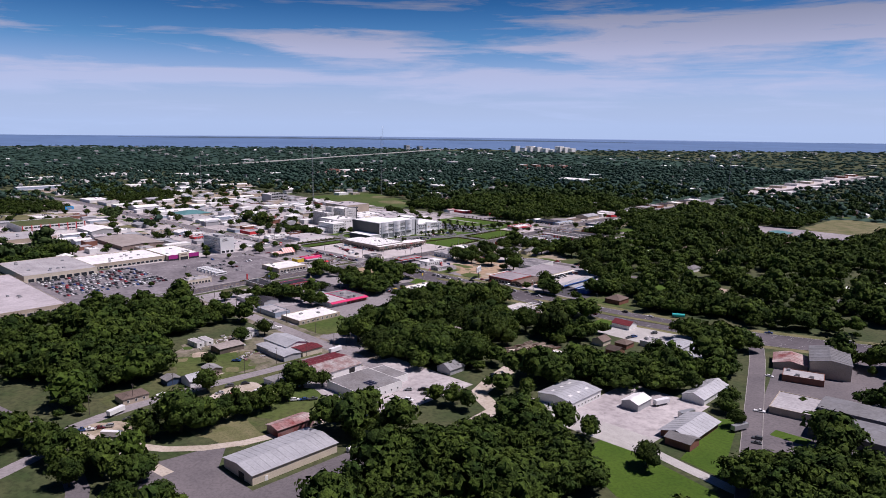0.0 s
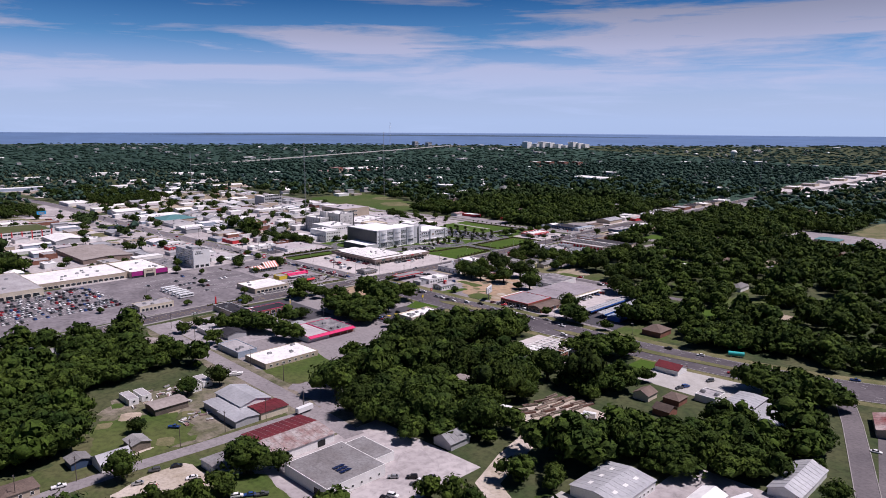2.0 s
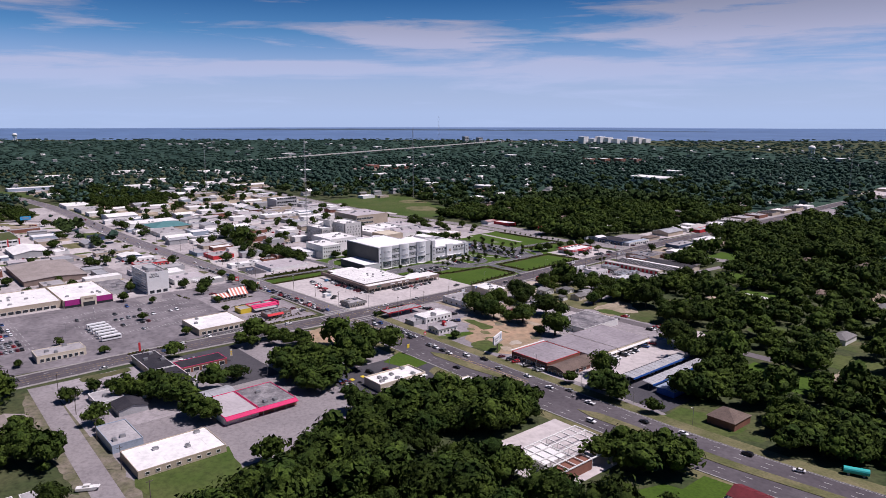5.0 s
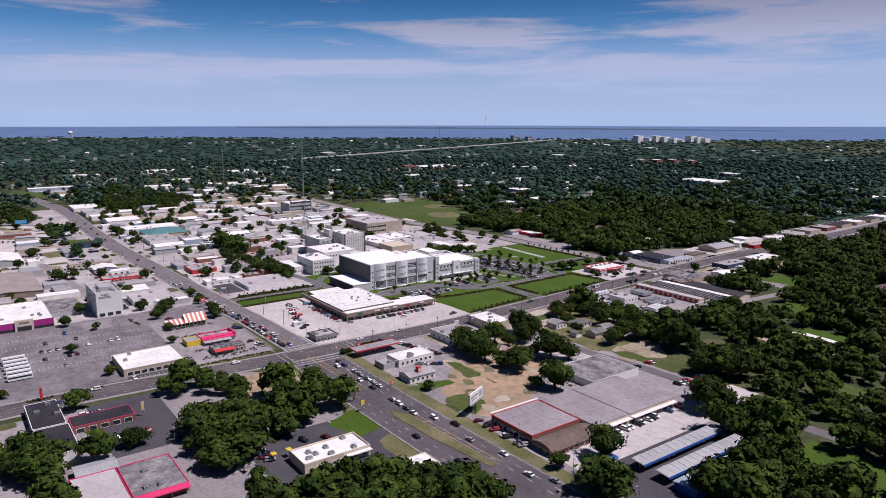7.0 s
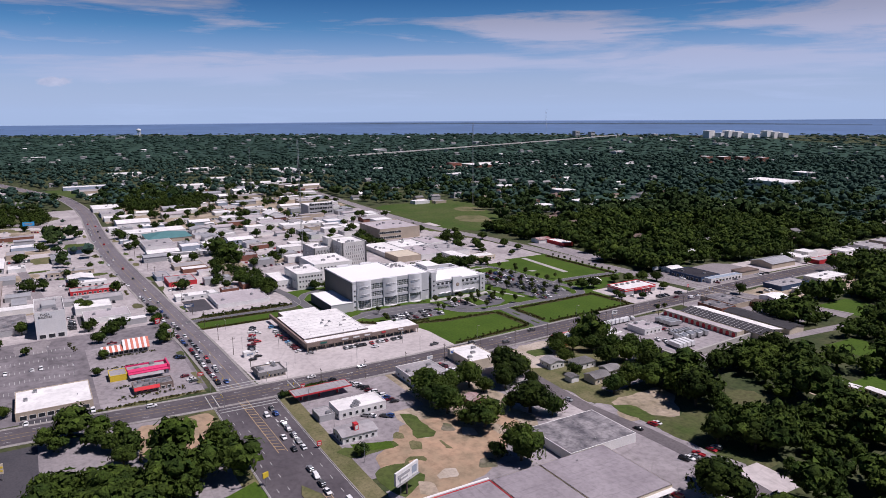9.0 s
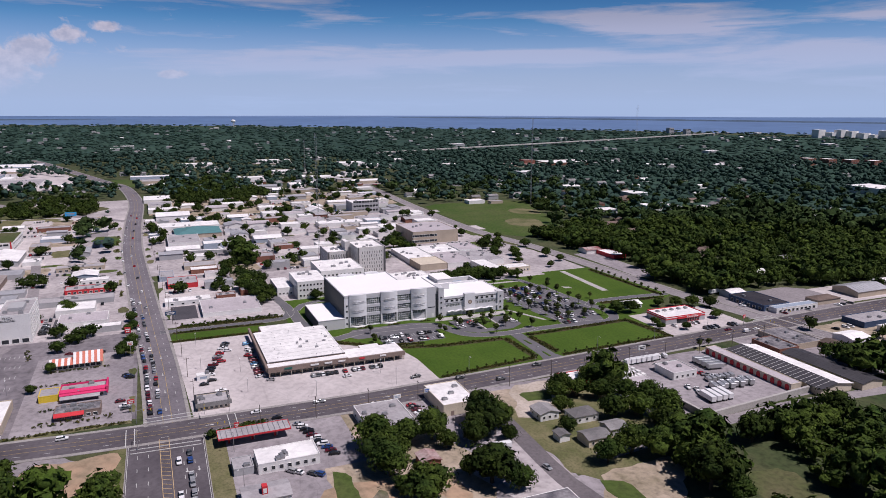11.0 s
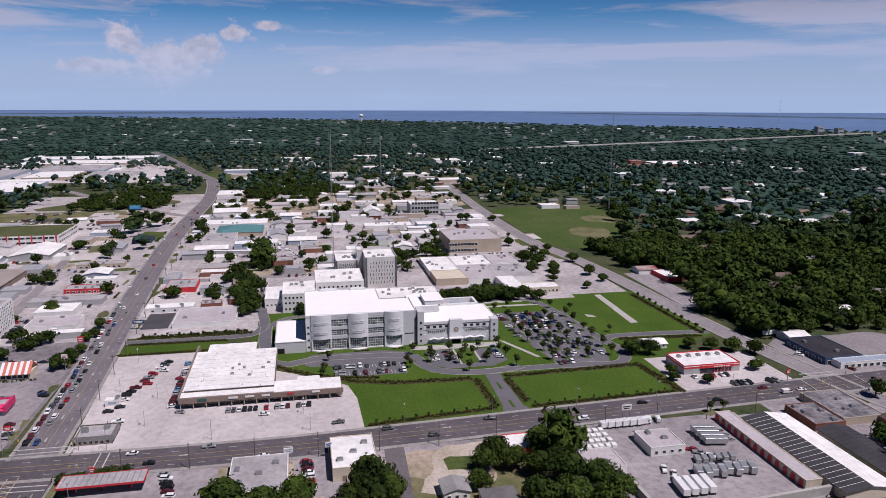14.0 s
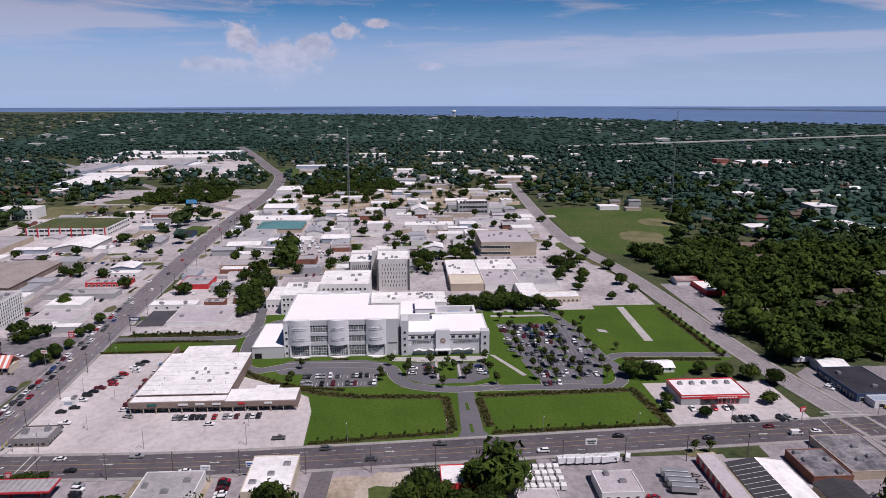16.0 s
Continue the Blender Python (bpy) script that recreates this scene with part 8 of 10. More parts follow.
building("hall", "dealership hall with a white roof", "hall", -880, -854, 356, 384, 5.0, WHITE, ROOFW, "gable", pitch=0.15)
building("hall", "second white dealership hall", "hall", -915, -900, 350, 376, 4.6, WHITE, ROOFW)
building("shop", "pale shop along the boulevard", "shop", -960, -930, 350, 372, 4.6, WHITE, ROOFG, units=3)
building("shop", "pale shop at the boulevard's bend", "shop", -1010, -975, 346, 372, 4.6, WHITE, ROOFW, units=3)

# ---- old jail and public offices behind ----
for (x0, x1, y0, y1, h) in ((-628, -606, 449.5, 461.5, 13.6), (-619.5, -595.4, 465, 482.5, 17.2)):
    jl = building("jail_tower", "tall concrete block with slit windows in rows", "jail", x0, x1, y0, y1, h, CELLW, ROOFW, units=4, parapet=1.0)
    for k in range(6):
        for s, n in (("+x", 9), ("-y", 6), ("+y", 6)):
            windows(jl, s, x1 - x0, y1 - y0, n, 0.35, 1.5, 2.2 + k * (h - 4) / 6, 0.78, GLASS, WHITE, 0.35 if k % 2 else 0.0)
    for s in (-1, 1):
        bm = bmesh.new()
        box(bm, (x1 - x0) / 2, (x1 - x0) / 2 + 0.5, s * (y1 - y0) / 2 * 0.94 - 0.4, s * (y1 - y0) / 2 * 0.94 + 0.4, 0, h)
        part("pilaster", bm, CGDARK, jl)
building("jail_core", "concrete lift tower between the blocks", "jail", -622, -612, 461.7, 464.8, 18.2, CELLW, ROOFW)
building("public_office", "white three-storey office with small windows", "office", -580, -556, 421, 437, 9.6, WHITE, ROOFW, units=4, wins=(("+x", 8, 0.9, 1.0, 1.4), ("+x", 8, 0.9, 1.0, 4.4), ("+x", 8, 0.9, 1.0, 7.0), ("-y", 8, 0.9, 1.0, 4.4)))
building("public_office", "white stepped office wing", "office", -600, -572, 437.4, 462, 10.4, WHITE, ROOFW, units=5, wins=(("+x", 10, 0.9, 1.0, 7.2),))
building("public_office", "low white office wing", "office", -590, -566, 412, 420.6, 6.0, WHITE, ROOFW, wins=(("+x", 4, 0.9, 1.0, 1.4), ("-y", 6, 0.9, 1.0, 3.4)))
building("public_office", "low white roofs crowded with plant", "office", -579, -560, 463, 500, 5.0, WHITE, ROOFW, units=14)
building("low_hall", "sprawling low hall with a pale flat roof", "hall", -650, -625.4, 522.4, 545, 4.4, WHITE, ROOFW, units=5)
building("low_hall", "grey-roofed rear part of the low hall", "hall", -650, -625.4, 545.4, 562, 4.9, WHITE, ROOFLAV, units=3)
building("low_hall", "wide front part of the low hall", "hall", -625, -592, 522.4, 541, 4.6, WHITE, ROOFLAV, units=6)
building("low_hall", "front end of the low hall", "hall", -625, -592, 541.4, 562, 4.1, WHITE, ROOFG, units=6)
building("low_hall", "pale rear wing of the low hall", "hall", -650, -612.4, 504, 522, 4.4, WHITE, ROOFW, units=5)
building("low_hall", "tan-roofed wing of the low hall", "hall", -612, -592, 504, 522, 5.2, TAN, CREAM)
building("low_hall", "bright white hall behind the trees", "hall", -591.6, -566, 538, 548, 5.4, WHITE, ROOFW)
building("low_hall", "small white hall behind the trees", "hall", -578, -568, 549, 568, 4.0, CREAM, ROOFW, wins=(("+x", 8, 1.0, 1.2, 0.8),))
building("brick_office", "tan two-storey office with a pale roof", "office", -713, -673, 529, 564.8, 9.2, TAN, ROOFLAV, units=6, wins=(("+x", 10, 1.8, 1.6, 1.2, 0.55, None, None, -9), ("+x", 10, 1.8, 1.6, 5.2, 0.55, None, None, -9)))
building("grey_office", "grey office block with a glass front", "office", -852, -830, 526, 552, 10.5, GREYW, ROOFW, units=4, wins=(("+x", 9, 2.4, 2.0, 2.0), ("+x", 9, 2.4, 2.0, 6.0), ("+x", 9, 2.4, 2.0, 10.0)))
building("white_office", "long low white office with plant on the roof", "office", -780, -765, 480, 518, 5.0, WHITE, ROOFW, units=6)
building("white_office", "low white office sheds in a yard", "office", -800, -786, 520, 556, 4.0, WHITE, ROOFG, units=3)
building("white_tent", "white warehouse with a peaked roof", "hall", -850, -830, 486, 500, 6.0, WHITE, ROOFW, "gable", pitch=0.5)
for i in range(11):
    x, y = -690 - rng.random() * 110, 410 + rng.random() * 110
    building("depot_shed", "small pale shed in a trade yard", "shed", x - 7, x + 7, y - 6, y + 6, rng.uniform(3, 5), WHITE, rng.choice((ROOFW, ROOFG, METALG)), rng.choice(("flat", "gable")), units=2)
for k in range(5):
    car_row(-650 - k * 12, 425, -650 - k * 12, 500, 22, 5, 0.35, "parked by the public offices", crowd=True)
car_row(-666, 530, -666, 576, 16, 0, 0.5, "parked by the tan office", crowd=True)
for x, y, s in ((-557, 506, 1.0), (-561, 514, 0.95), (-558, 522, 1.0), (-562, 530, 1.05), (-559, 538, 0.95), (-562, 545, 0.9), (-556, 552, 0.8), (-564, 510, 0.9), (-566, 520, 1.0), (-561, 526, 1.0), (-640, 488, 1.0), (-652, 494, 1.1), (-664, 490, 1.0), (-648, 470, 0.9), (-668, 512, 1.0), (-676, 520, 0.9), (-640, 570, 1.1), (-630, 576, 1.0), (-622, 570, 0.8), (-612, 580, 1.0), (-600, 576, 0.8), (-548, 436, 0.9), (-553, 430, 0.8), (-551, 441, 0.7), (-566, 402, 1.0), (-574, 400, 1.1), (-582, 398, 1.1), (-590, 396, 1.0), (-600, 400, 0.9), (-556, 403, 0.8)):
    tree(x, y, s, rng.randrange(5))

# ---- the blocks east of the avenue: workshops, yards, houses ----
building("warehouse", "large metal warehouse with a shallow grey roof", "warehouse", -197, -180.5, 104.5, 136, 4.2, CREAM, METALG, "gable", pitch=0.16, over=0.4, doors=(("-y", 2, 3.2, 2.8, BLACK), ("+x", -11, 1.0, 2.0, WHITE)))
building("warehouse", "rusting red-roofed open store", "shed", -210, -203, 128, 143, 2.8, RUST, RUST, "gable", pitch=0.2)
sb = building("workshop", "white workshop with a grey roof and solar panels", "workshop", -228.5, -207, 168, 189.6, 4.8, WHITE, ROOFGREY, parapet=0.1, units=0, wins=(("+x", 6, 0.7, 0.9, 1.2),), doors=(("+y", 4, 2.4, 2.6, GREYW), ("-y", 6, 3.0, 2.8, BLACK)))
for i in range(3):
    for j in range(2):
        def sp():
            b = bmesh.new()
            prism(b, ((-0.8, 0.1), (0.8, 0.6), (0.8, 0.66), (-0.8, 0.16)), -0.9, 0.9, "y")
            return mesh_of("solar_panel", b, SOLAR)
        share("solar_panel", cached("sp", sp), sb, 2.4 + i * 1.7, -1.5 + j * 2.0, 4.72)
building("workshop", "lower white wing of the workshop", "workshop", -228, -212.5, 190, 198, 3.9, WHITE, ROOFGREY, parapet=0.1, units=0)
building("workshop", "long shed with a rust-streaked roof", "workshop", -257, -236.5, 170, 192.5, 3.8, WHITE, REDROOF, "gable", pitch=0.14, roof2=STREAK, doors=(("+y", 0, 2.8, 2.8, BLACK), ("+y", 5, 2.8, 2.8, BLACK), ("+x", 6, 3.0, 2.8, BLACK)))
building("workshop", "low shed of grey metal", "shed", -251, -238.5, 152.5, 166.5, 3.2, METALB, ROOFGREY, "gable", pitch=0.10)
building("hall", "metal hall with a grey roof and maroon side", "hall", -296, -277.3, 181, 193.5, 4.4, WHITE, METALG, "gable", pitch=0.3)
building("hall", "lean-to hall with a maroon roof", "hall", -277, -268.5, 184, 195, 3.4, CREAM, REDROOF, "gable", pitch=0.15)
building("hall", "long grey lean-to beside the metal hall", "hall", -292.5, -280.3, 174.5, 180.8, 3.4, GREYW, METALG, "gable", pitch=0.1)
building("house", "low house with a faded tan roof among trees", "house", -379, -367, 184, 196, 2.8, TAN, TANROOF, "gable", pitch=0.3)
building("hall", "lower grey lean-to of the hall", "hall", -281, -268.5, 174, 183, 3.2, GREYW, METALG, "gable", pitch=0.15)
building("shed", "long low shed with a rust-stained tan roof", "shed", -306.5, -298, 158.5, 171, 2.5, WOODEN, TANROOF, "gable", pitch=0.12)
for x0, x1, y0, y1 in ((-323.5, -314, 155.5, 159.2), (-323, -314.5, 160.6, 164.2), (-321.5, -310, 178.5, 182.4), (-321, -312, 184, 188)):
    building("site_cabin", "weathered white trailer cabin in the cluttered yard", "cabin", x0, x1, y0, y1, 2.5, WHITE, ROOFG, parapet=0.08, group="trailer cabins", wins=(("+x", 1, 0.9, 0.8, 1.0),), doors=(("-y", 1, 0.8, 1.9, METALB),))
building("cottage", "cottage with a bright white metal roof", "house", -276, -268, 129, 138.5, 2.6, WHITE, METALG, "gable", pitch=0.45)
building("cottage", "cottage with a red-brown roof", "house", -275.5, -268, 102, 112, 2.5, TAN, SHINGLE, "hip", wins=(("+x", 3, 0.8, 0.9, 0.8),))
building("shed", "grey hut behind the cottage", "shed", -282, -275, 141, 147, 2.4, WOODEN, SHINGLEG, "gable")
building("shed", "small hut with odds and ends beside it", "shed", -282, -276, 123, 129, 2.3, DARKBLUE, SHINGLEG, "gable")
building("hall", "white hall with a broad pale grey gable roof", "hall", -161, -145, 220, 240, 4.0, WHITE, METALG, "gable", pitch=0.18, lights=3, wins=(("+x", 8, 0.7, 0.9, 1.0),), doors=(("+y", -3, 2.6, 2.6, GREYW),))
building("canopy", "open white canopy in a yard", "canopy", -134, -127, 237, 247, 2.8, GREYW, ROOFW, "gable", pitch=0.35)
vehicle("trailer", "white", -124, 250, 70, "parked in the concrete yard")
vehicle("trailer", "silver", -112, 246, 70, "parked in the concrete yard")
vehicle("trailer", "silver", -93, 248, 70, "parked in the concrete yard")
building("house", "brick house with a large white roof", "house", -111, -99.5, 224, 245, 3.0, BRICK, METALG, "gable", pitch=0.35, over=0.8)
building("house", "grey-roofed front wing of the brick house", "house", -107, -98, 219, 226, 2.6, BRICK, SHINGLEG, "gable")
building("barn", "long white barn with a pale roof", "barn", -121, -112, 261, 284, 3.0, WHITE, METALG, "gable", pitch=0.5, doors=(("+x", -6, 2.0, 2.2, WHITE), ("+x", 0, 2.0, 2.2, WHITE), ("+x", 6, 2.0, 2.2, WHITE)))
building("hall", "grey metal hall in two parts", "hall", -155, -145, 305.5, 324, 5.4, METALD, METALG, "gable", pitch=0.10)
building("hall", "lower pale part of the metal hall", "hall", -144.7, -131.8, 303.5, 321.5, 4.2, GREYW, METALG, "gable", pitch=0.10)
building("house", "small house with a maroon roof and white walls", "house", -195.3, -184.8, 332.5, 340.5, 3.0, WHITE, REDROOF, "gable", pitch=0.5)
building("house", "house with a brown shingle roof", "house", -186, -179.5, 298, 305, 2.4, CREAM, SHINGLE, "gable", pitch=0.5)
building("house", "house with a dark brown roof", "house", -175.5, -169, 302, 309, 2.4, BRICK, SHINGLE, "hip", pitch=0.5)
building("house", "low house with a reddish roof", "house", -173, -166.5, 289.5, 296, 2.4, BRICK, SHINGLE, "gable", pitch=0.45)
building("shop", "flat-roofed white shop front", "shop", -168, -160, 313, 322, 2.8, WHITE, ROOFG, units=2)
building("house", "brown-roofed house by the highway", "house", -226, -216, 376, 387, 2.8, BRICK, SHINGLE, "hip", pitch=0.5)
building("house", "house with a patched pink and green roof", "house", -243, -233, 255, 265, 2.6, CREAM, TANROOF, "gable", pitch=0.4)
building("shed", "curved grey store among trees", "shed", -212, -204, 215, 224, 3.0, GREYW, METALD, "gable", pitch=0.7)
building("house", "grey-roofed house by the sandy track", "house", -158, -148, 164, 187, 2.8, GREYW, SHINGLEG, "hip", pitch=0.4)
# open steel building
fr = thing("steel_building", "unroofed white steel framed building", "building", -240, 319)
keepout(-254, -228, 303, 336)
bm = bmesh.new()
for i in range(9):
    bar(bm, (-9, -14 + i * 3.5, 3.4), (9, -14 + i * 3.5, 3.4), 0.16)
for i in range(5):
    bar(bm, (-9 + i * 4.5, -14, 3.55), (-9 + i * 4.5, 14, 3.55), 0.16)
part("roof_frame", bm, WHITE, fr)
for i in range(5):
    for j in range(3):
        bm = bmesh.new()
        cyl(bm, -9 + i * 4.5, -14 + j * 14, 0, 3.4, 0.14, n=6)
        part("column", bm, WHITE, fr)
bm = bmesh.new()
box(bm, 4, 9, -12, 0, 0, 3.0)
part("block", bm, BRICK, fr)
bm = bmesh.new()
box(bm, -8, 2, -13, -4, 0.02, 3.2)
part("store", bm, WHITE, fr)
# trade units by the side road
building("unit", "tall tan hall with a grey metal roof", "hall", -98, -82, 328, 352, 7.0, TAN, METALD, "gable", pitch=0.16, turn=18)
building("unit", "brick unit with a flat pale roof", "shop", -102, -86, 314, 324, 3.6, BRICK, ROOFG, units=3, turn=15)
building("unit", "shed with a mottled brown roof", "shed", -112, -98, 328, 344, 3.4, TAN, RUST, "gable", turn=18)
building("unit", "low unit with a grey metal roof", "shop", -93, -77.5, 273, 292.5, 3.6, TAN, ROOFG, "flat", turn=8)
building("unit", "long hall with a bluish grey metal roof", "hall", -78, -36, 284, 298, 4.6, METALD, METALD, "gable", pitch=0.14, turn=5)
building("unit", "long dark hall with a pale metal roof", "hall", -75, -34, 262, 280, 4.6, CGDARK, METALD, "gable", pitch=0.14, turn=5)
car_row(-96, 276, -84, 240, 10, 15, 0.25, "parked by the trade units", crowd=True)
car_row(-108, 318, -100, 300, 6, 15, 0.5, "parked by the trade units", crowd=True)
for i in range(3):
    any_car(-204 + i * 4, 190 + i * 4, 45, "parked by the workshops")
car_row(-196, 176, -196, 196, 7, 20, 0.7, "parked by the workshops", crowd=True)
car_row(-256, 81, -252, 92, 4, 60, 0.9, "parked in the earth plot")
vehicle("trailer", "white", -243, 88, 40, "standing in the earth plot")
vehicle("pickup", "silver", -238, 84, 20, "parked in the earth plot")
car_row(-228, 150, -222, 158, 3, 60, 0.9, "parked in the grass yard")
car_row(-178, 318, -172, 338, 6, 70, 0.6, "parked by the small shops")
vehicle("pickup", "white", -268, 117, 80, "parked on the lane")
vehicle("trailer", "white", -262, 97, 110, "standing on the grass")
vehicle("van", "white", -178, 140, 100, "parked by the warehouse")
# timber dealer's heaps
for k in range(20):
    st2 = thing("timber_stack", "untidy stack of weathered brown timber", "timber", -209 + (k % 5) * 3.6 + rng.uniform(-0.6, 0.6), 257 + (k // 5) * 6.2 + (k % 5) * 0.8 + rng.uniform(-0.8, 0.8), 0, rng.uniform(62, 88))
    for i in range(4):
        bm = bmesh.new()
        box(bm, -2.8 - 0.3 * rng.random(), 2.8 + 0.3 * rng.random(), -0.9 + i * 0.42, -0.55 + i * 0.42, 0, 0.5 + 0.5 * rng.random())
        part("beam", bm, (WOODEN, RUSTBEAM, WOODEN)[(k + i) % 3], st2)
for x, y, c in ((-190, 262, "white"), (-188.5, 265.5, "white"), (-187, 269, "white"), (-212, 252, "white")):
    vehicle("box_truck", c, x, y, 200, "standing in the timber yard")
vehicle("trailer", "white", -263.5, 199, 95, "standing beside the lane")
vehicle("pickup", "blue", -284, 159, 40, "standing in the cluttered yard")
for k in range(40):
    x, y = (-325 + rng.random() * 22, 156 + rng.random() * 22) if k < 27 else (-292 + rng.random() * 12, 163 + rng.random() * 12)
    junk = thing("scrap_heap", "heap of boards and scrap metal in the yard", "scrap", x, y, 0, rng.uniform(0, 180))
    for i in range(3):
        bm = bmesh.new()
        box(bm, -1.2, 1.2, -0.7 + i * 0.4, -0.4 + i * 0.42, 0, 0.3 + 0.4 * rng.random())
        part("board", bm, rng.choice((WOODEN, METALG, WHITE, WOODEN, RUST)), junk)
for x, y in ((-258, 141), (-256, 147), (-246, 147), (-254, 134), (-249, 136), (-252, 121), (-251, 102), (-254, 98)):
    any_car(x, y, 70, "parked in the sandy yard")
boat = thing("boat", "white motor boat on blocks", "boat", -316, 200, 0, 60)
bm = bmesh.new()
prism(bm, ((-3, 0.4), (2.2, 0.4), (3.4, 1.3), (-3, 1.2)), -0.9, 0.9, "y")
part("hull", bm, WHITE, boat)
bm = bmesh.new()
box(bm, -1, 0.8, -0.6, 0.6, 1.2, 1.9)
part("cabin", bm, WHITE, boat)
tank = thing("storage_tank", "long turquoise cylindrical tank on saddles", "tank", -178, 375.5, 0, 25)
bm = bmesh.new()
cyl(bm, 0, 0, -3.4, 3.4, 1.0, n=14)
bmesh.ops.rotate(bm, verts=bm.verts, matrix=Matrix.Rotation(radians(90), 3, "Y"))
bmesh.ops.translate(bm, verts=bm.verts, vec=(0, 0, 1.5))
part("shell", bm, CYAN, tank)
bm = bmesh.new()
for u in (-2, 2):
    box(bm, u - 0.3, u + 0.3, -0.8, 0.8, 0, 0.8)
part("saddle", bm, CONC, tank)

# traffic
for x, y, h in ((-421, 380, 90), (-414.5, 386, 270), (-421.5, 402, 90), (-412.5, 418, 270), (-423, 456, 90), (-416, 470, 270), (-424, 490, 90), (-418, 520, 270), (-426, 545, 90), (-423, 572, 270), (-430, 594, 90), (-426, 607, 270), (-424, 322, 90), (-414, 296, 270), (-427, 268, 90), (-417, 232, 270), (-424.5, 200, 90), (-415, 180, 270)):
    any_car(x, y, h, "driving on the avenue", 0.08)
vehicle("van", "white", -424.5, 600, 90, "driving on the avenue", 0.08)
for i in range(34):
    for ln, p in ((-5.0, 0.94), (-2.0, 0.86)):
        x = -434 - i * 4.5
        if rng.random() < p - i * 0.014:
            (any_car if i < 9 else lambda a, b, c, *_: crowd_car(a, b, c))(x + rng.uniform(-0.6, 0.6), float(np.interp(-x, [-q[0] for q in PACE], [q[1] for q in PACE])) + ln, 2, "queueing on the boulevard", 0.08)
for i in range(20):
    crowd_car(-570 - i * 17, np.interp(570 + i * 17, (570, 711, 815, 960), (346.5, 337.5, 338.5, 343)) - (6 if i % 2 else 0), 0)
for i in range(15):
    for ln in (354.6, 357.6, 360.4):
        if rng.random() < (0.8 if ln < 359 else 0.3) - i * 0.035:
            any_car(-400 + i * 4.8, ln, 0, "queueing on the highway", 0.09)
for x, y in ((-330, 358.0), (-322, 361.0), (-310, 358.0), (-296, 360.5), (-282, 358.0), (-275, 361.5), (-262, 358.0), (-240, 359.0), (-226, 361.0), (-205, 363.0), (-190, 365.0), (-300, 346), (-322, 345), (-285, 347), (-252, 345.5), (-215, 347), (-170, 352), (-130, 380), (-95, 393)):
    any_car(x, y, 2 if x < -190 else 22, "driving on the highway", 0.09)
vehicle("car", "silver", -352, 452, 10, "driving on the side street", 0.07)

FILL = []
# low bushes round the filling station and the long hedge behind the lawn
for x0, y0, x1, y1, k, size in ((-408.5, 364, -411, 381, 9, 0.5), (-529.5, 361, -531, 406, 40, 0.24)):
    for i in range(k):
        f = (i + rng.random()) / k
        FILL.append((x0 + (x1 - x0) * f, y0 + (y1 - y0) * f + rng.uniform(-0.4, 0.4), rng.uniform(0, 6.28), size * rng.uniform(0.8, 1.3), size * rng.uniform(0.6, 0.9)))

# trees that stand among the buildings
def plant(*spots):
    for x, y, s2 in spots:
        tree(x, y, s2, rng.randrange(5), high=rng.uniform(0.9, 1.15))


plant((-381, 410, 1.45), (-373, 409, 1.3), (-365, 409, 1.25), (-380, 419, 1.35), (-381, 428, 1.35), (-375, 415, 0.9), (-374, 430, 0.75))
plant((-385, 447, 1.45), (-377, 445, 1.6), (-381, 452, 1.2), (-373, 439, 1.0), (-371, 450, 0.8))
plant((-325, 411, 1.55), (-330, 406, 0.8), (-349, 414, 1.45), (-355, 410, 0.8), (-351, 434, 1.75), (-345, 439, 0.9), (-357, 430, 0.7), (-362, 417, 0.6))
plant((-397, 484, 1.1), (-393, 480, 1.0), (-399, 499, 1.1), (-396, 505, 1.15), (-391, 501, 1.0), (-387, 494, 1.1), (-392, 488, 1.0), (-383, 502, 1.1), (-378, 508, 1.1))
plant((-371, 498, 1.1), (-366, 505, 1.1), (-372, 511, 1.0), (-359, 500, 1.1), (-352, 508, 1.1), (-342, 519, 1.3), (-343, 556, 1.4), (-340, 546, 1.2), (-341, 533, 1.2), (-348, 470, 1.15), (-350, 480, 1.35), (-345, 488, 1.5), (-325, 487, 1.75), (-302, 470, 1.35), (-293, 476, 1.4), (-318, 490, 1.1))
plant((-279, 442, 1.7), (-286, 448, 1.1), (-276, 384, 1.5), (-269, 372, 1.1), (-262, 374, 1.0), (-353, 371.5, 0.6))
plant((-370, 470, 0.7), (-372, 489, 1.2), (-383, 476, 0.8), (-369, 269, 0.95), (-384, 308, 0.9))
plant((-600, 598, 0.8), (-612, 566, 0.8), (-634, 601, 0.9), (-652, 588, 0.8), (-668, 596, 0.7), (-585, 600, 0.7), (-572, 585, 0.6), (-690, 575, 0.8), (-590, 572, 0.6))
plant((-238, 160, 1.6), (-232, 168, 0.9), (-310, 190, 1.1), (-309, 176, 1.1), (-289, 148, 0.8))
plant((-233, 97, 0.85), (-235, 108, 1.0), (-232, 117, 1.0), (-233, 125, 1.05), (-230, 132, 1.0), (-227, 140, 0.9), (-236, 161, 1.2), (-229, 149, 0.8), (-230, 78, 0.9), (-206, 82, 1.15), (-218, 66, 1.2), (-196, 72, 1.1), (-188, 80, 1.0))
plant((-95, 250, 0.9), (-105, 268, 1.05), (-103, 260, 0.9), (-120, 298, 0.95), (-168, 222, 0.9), (-177, 218, 0.9), (-103, 199, 1.15), (-66, 217, 1.1), (-55, 226, 1.2), (-62, 232, 1.1), (-85, 289, 0.5), (-185, 146, 1.1), (-181, 160, 1.1), (-176, 150, 1.0))


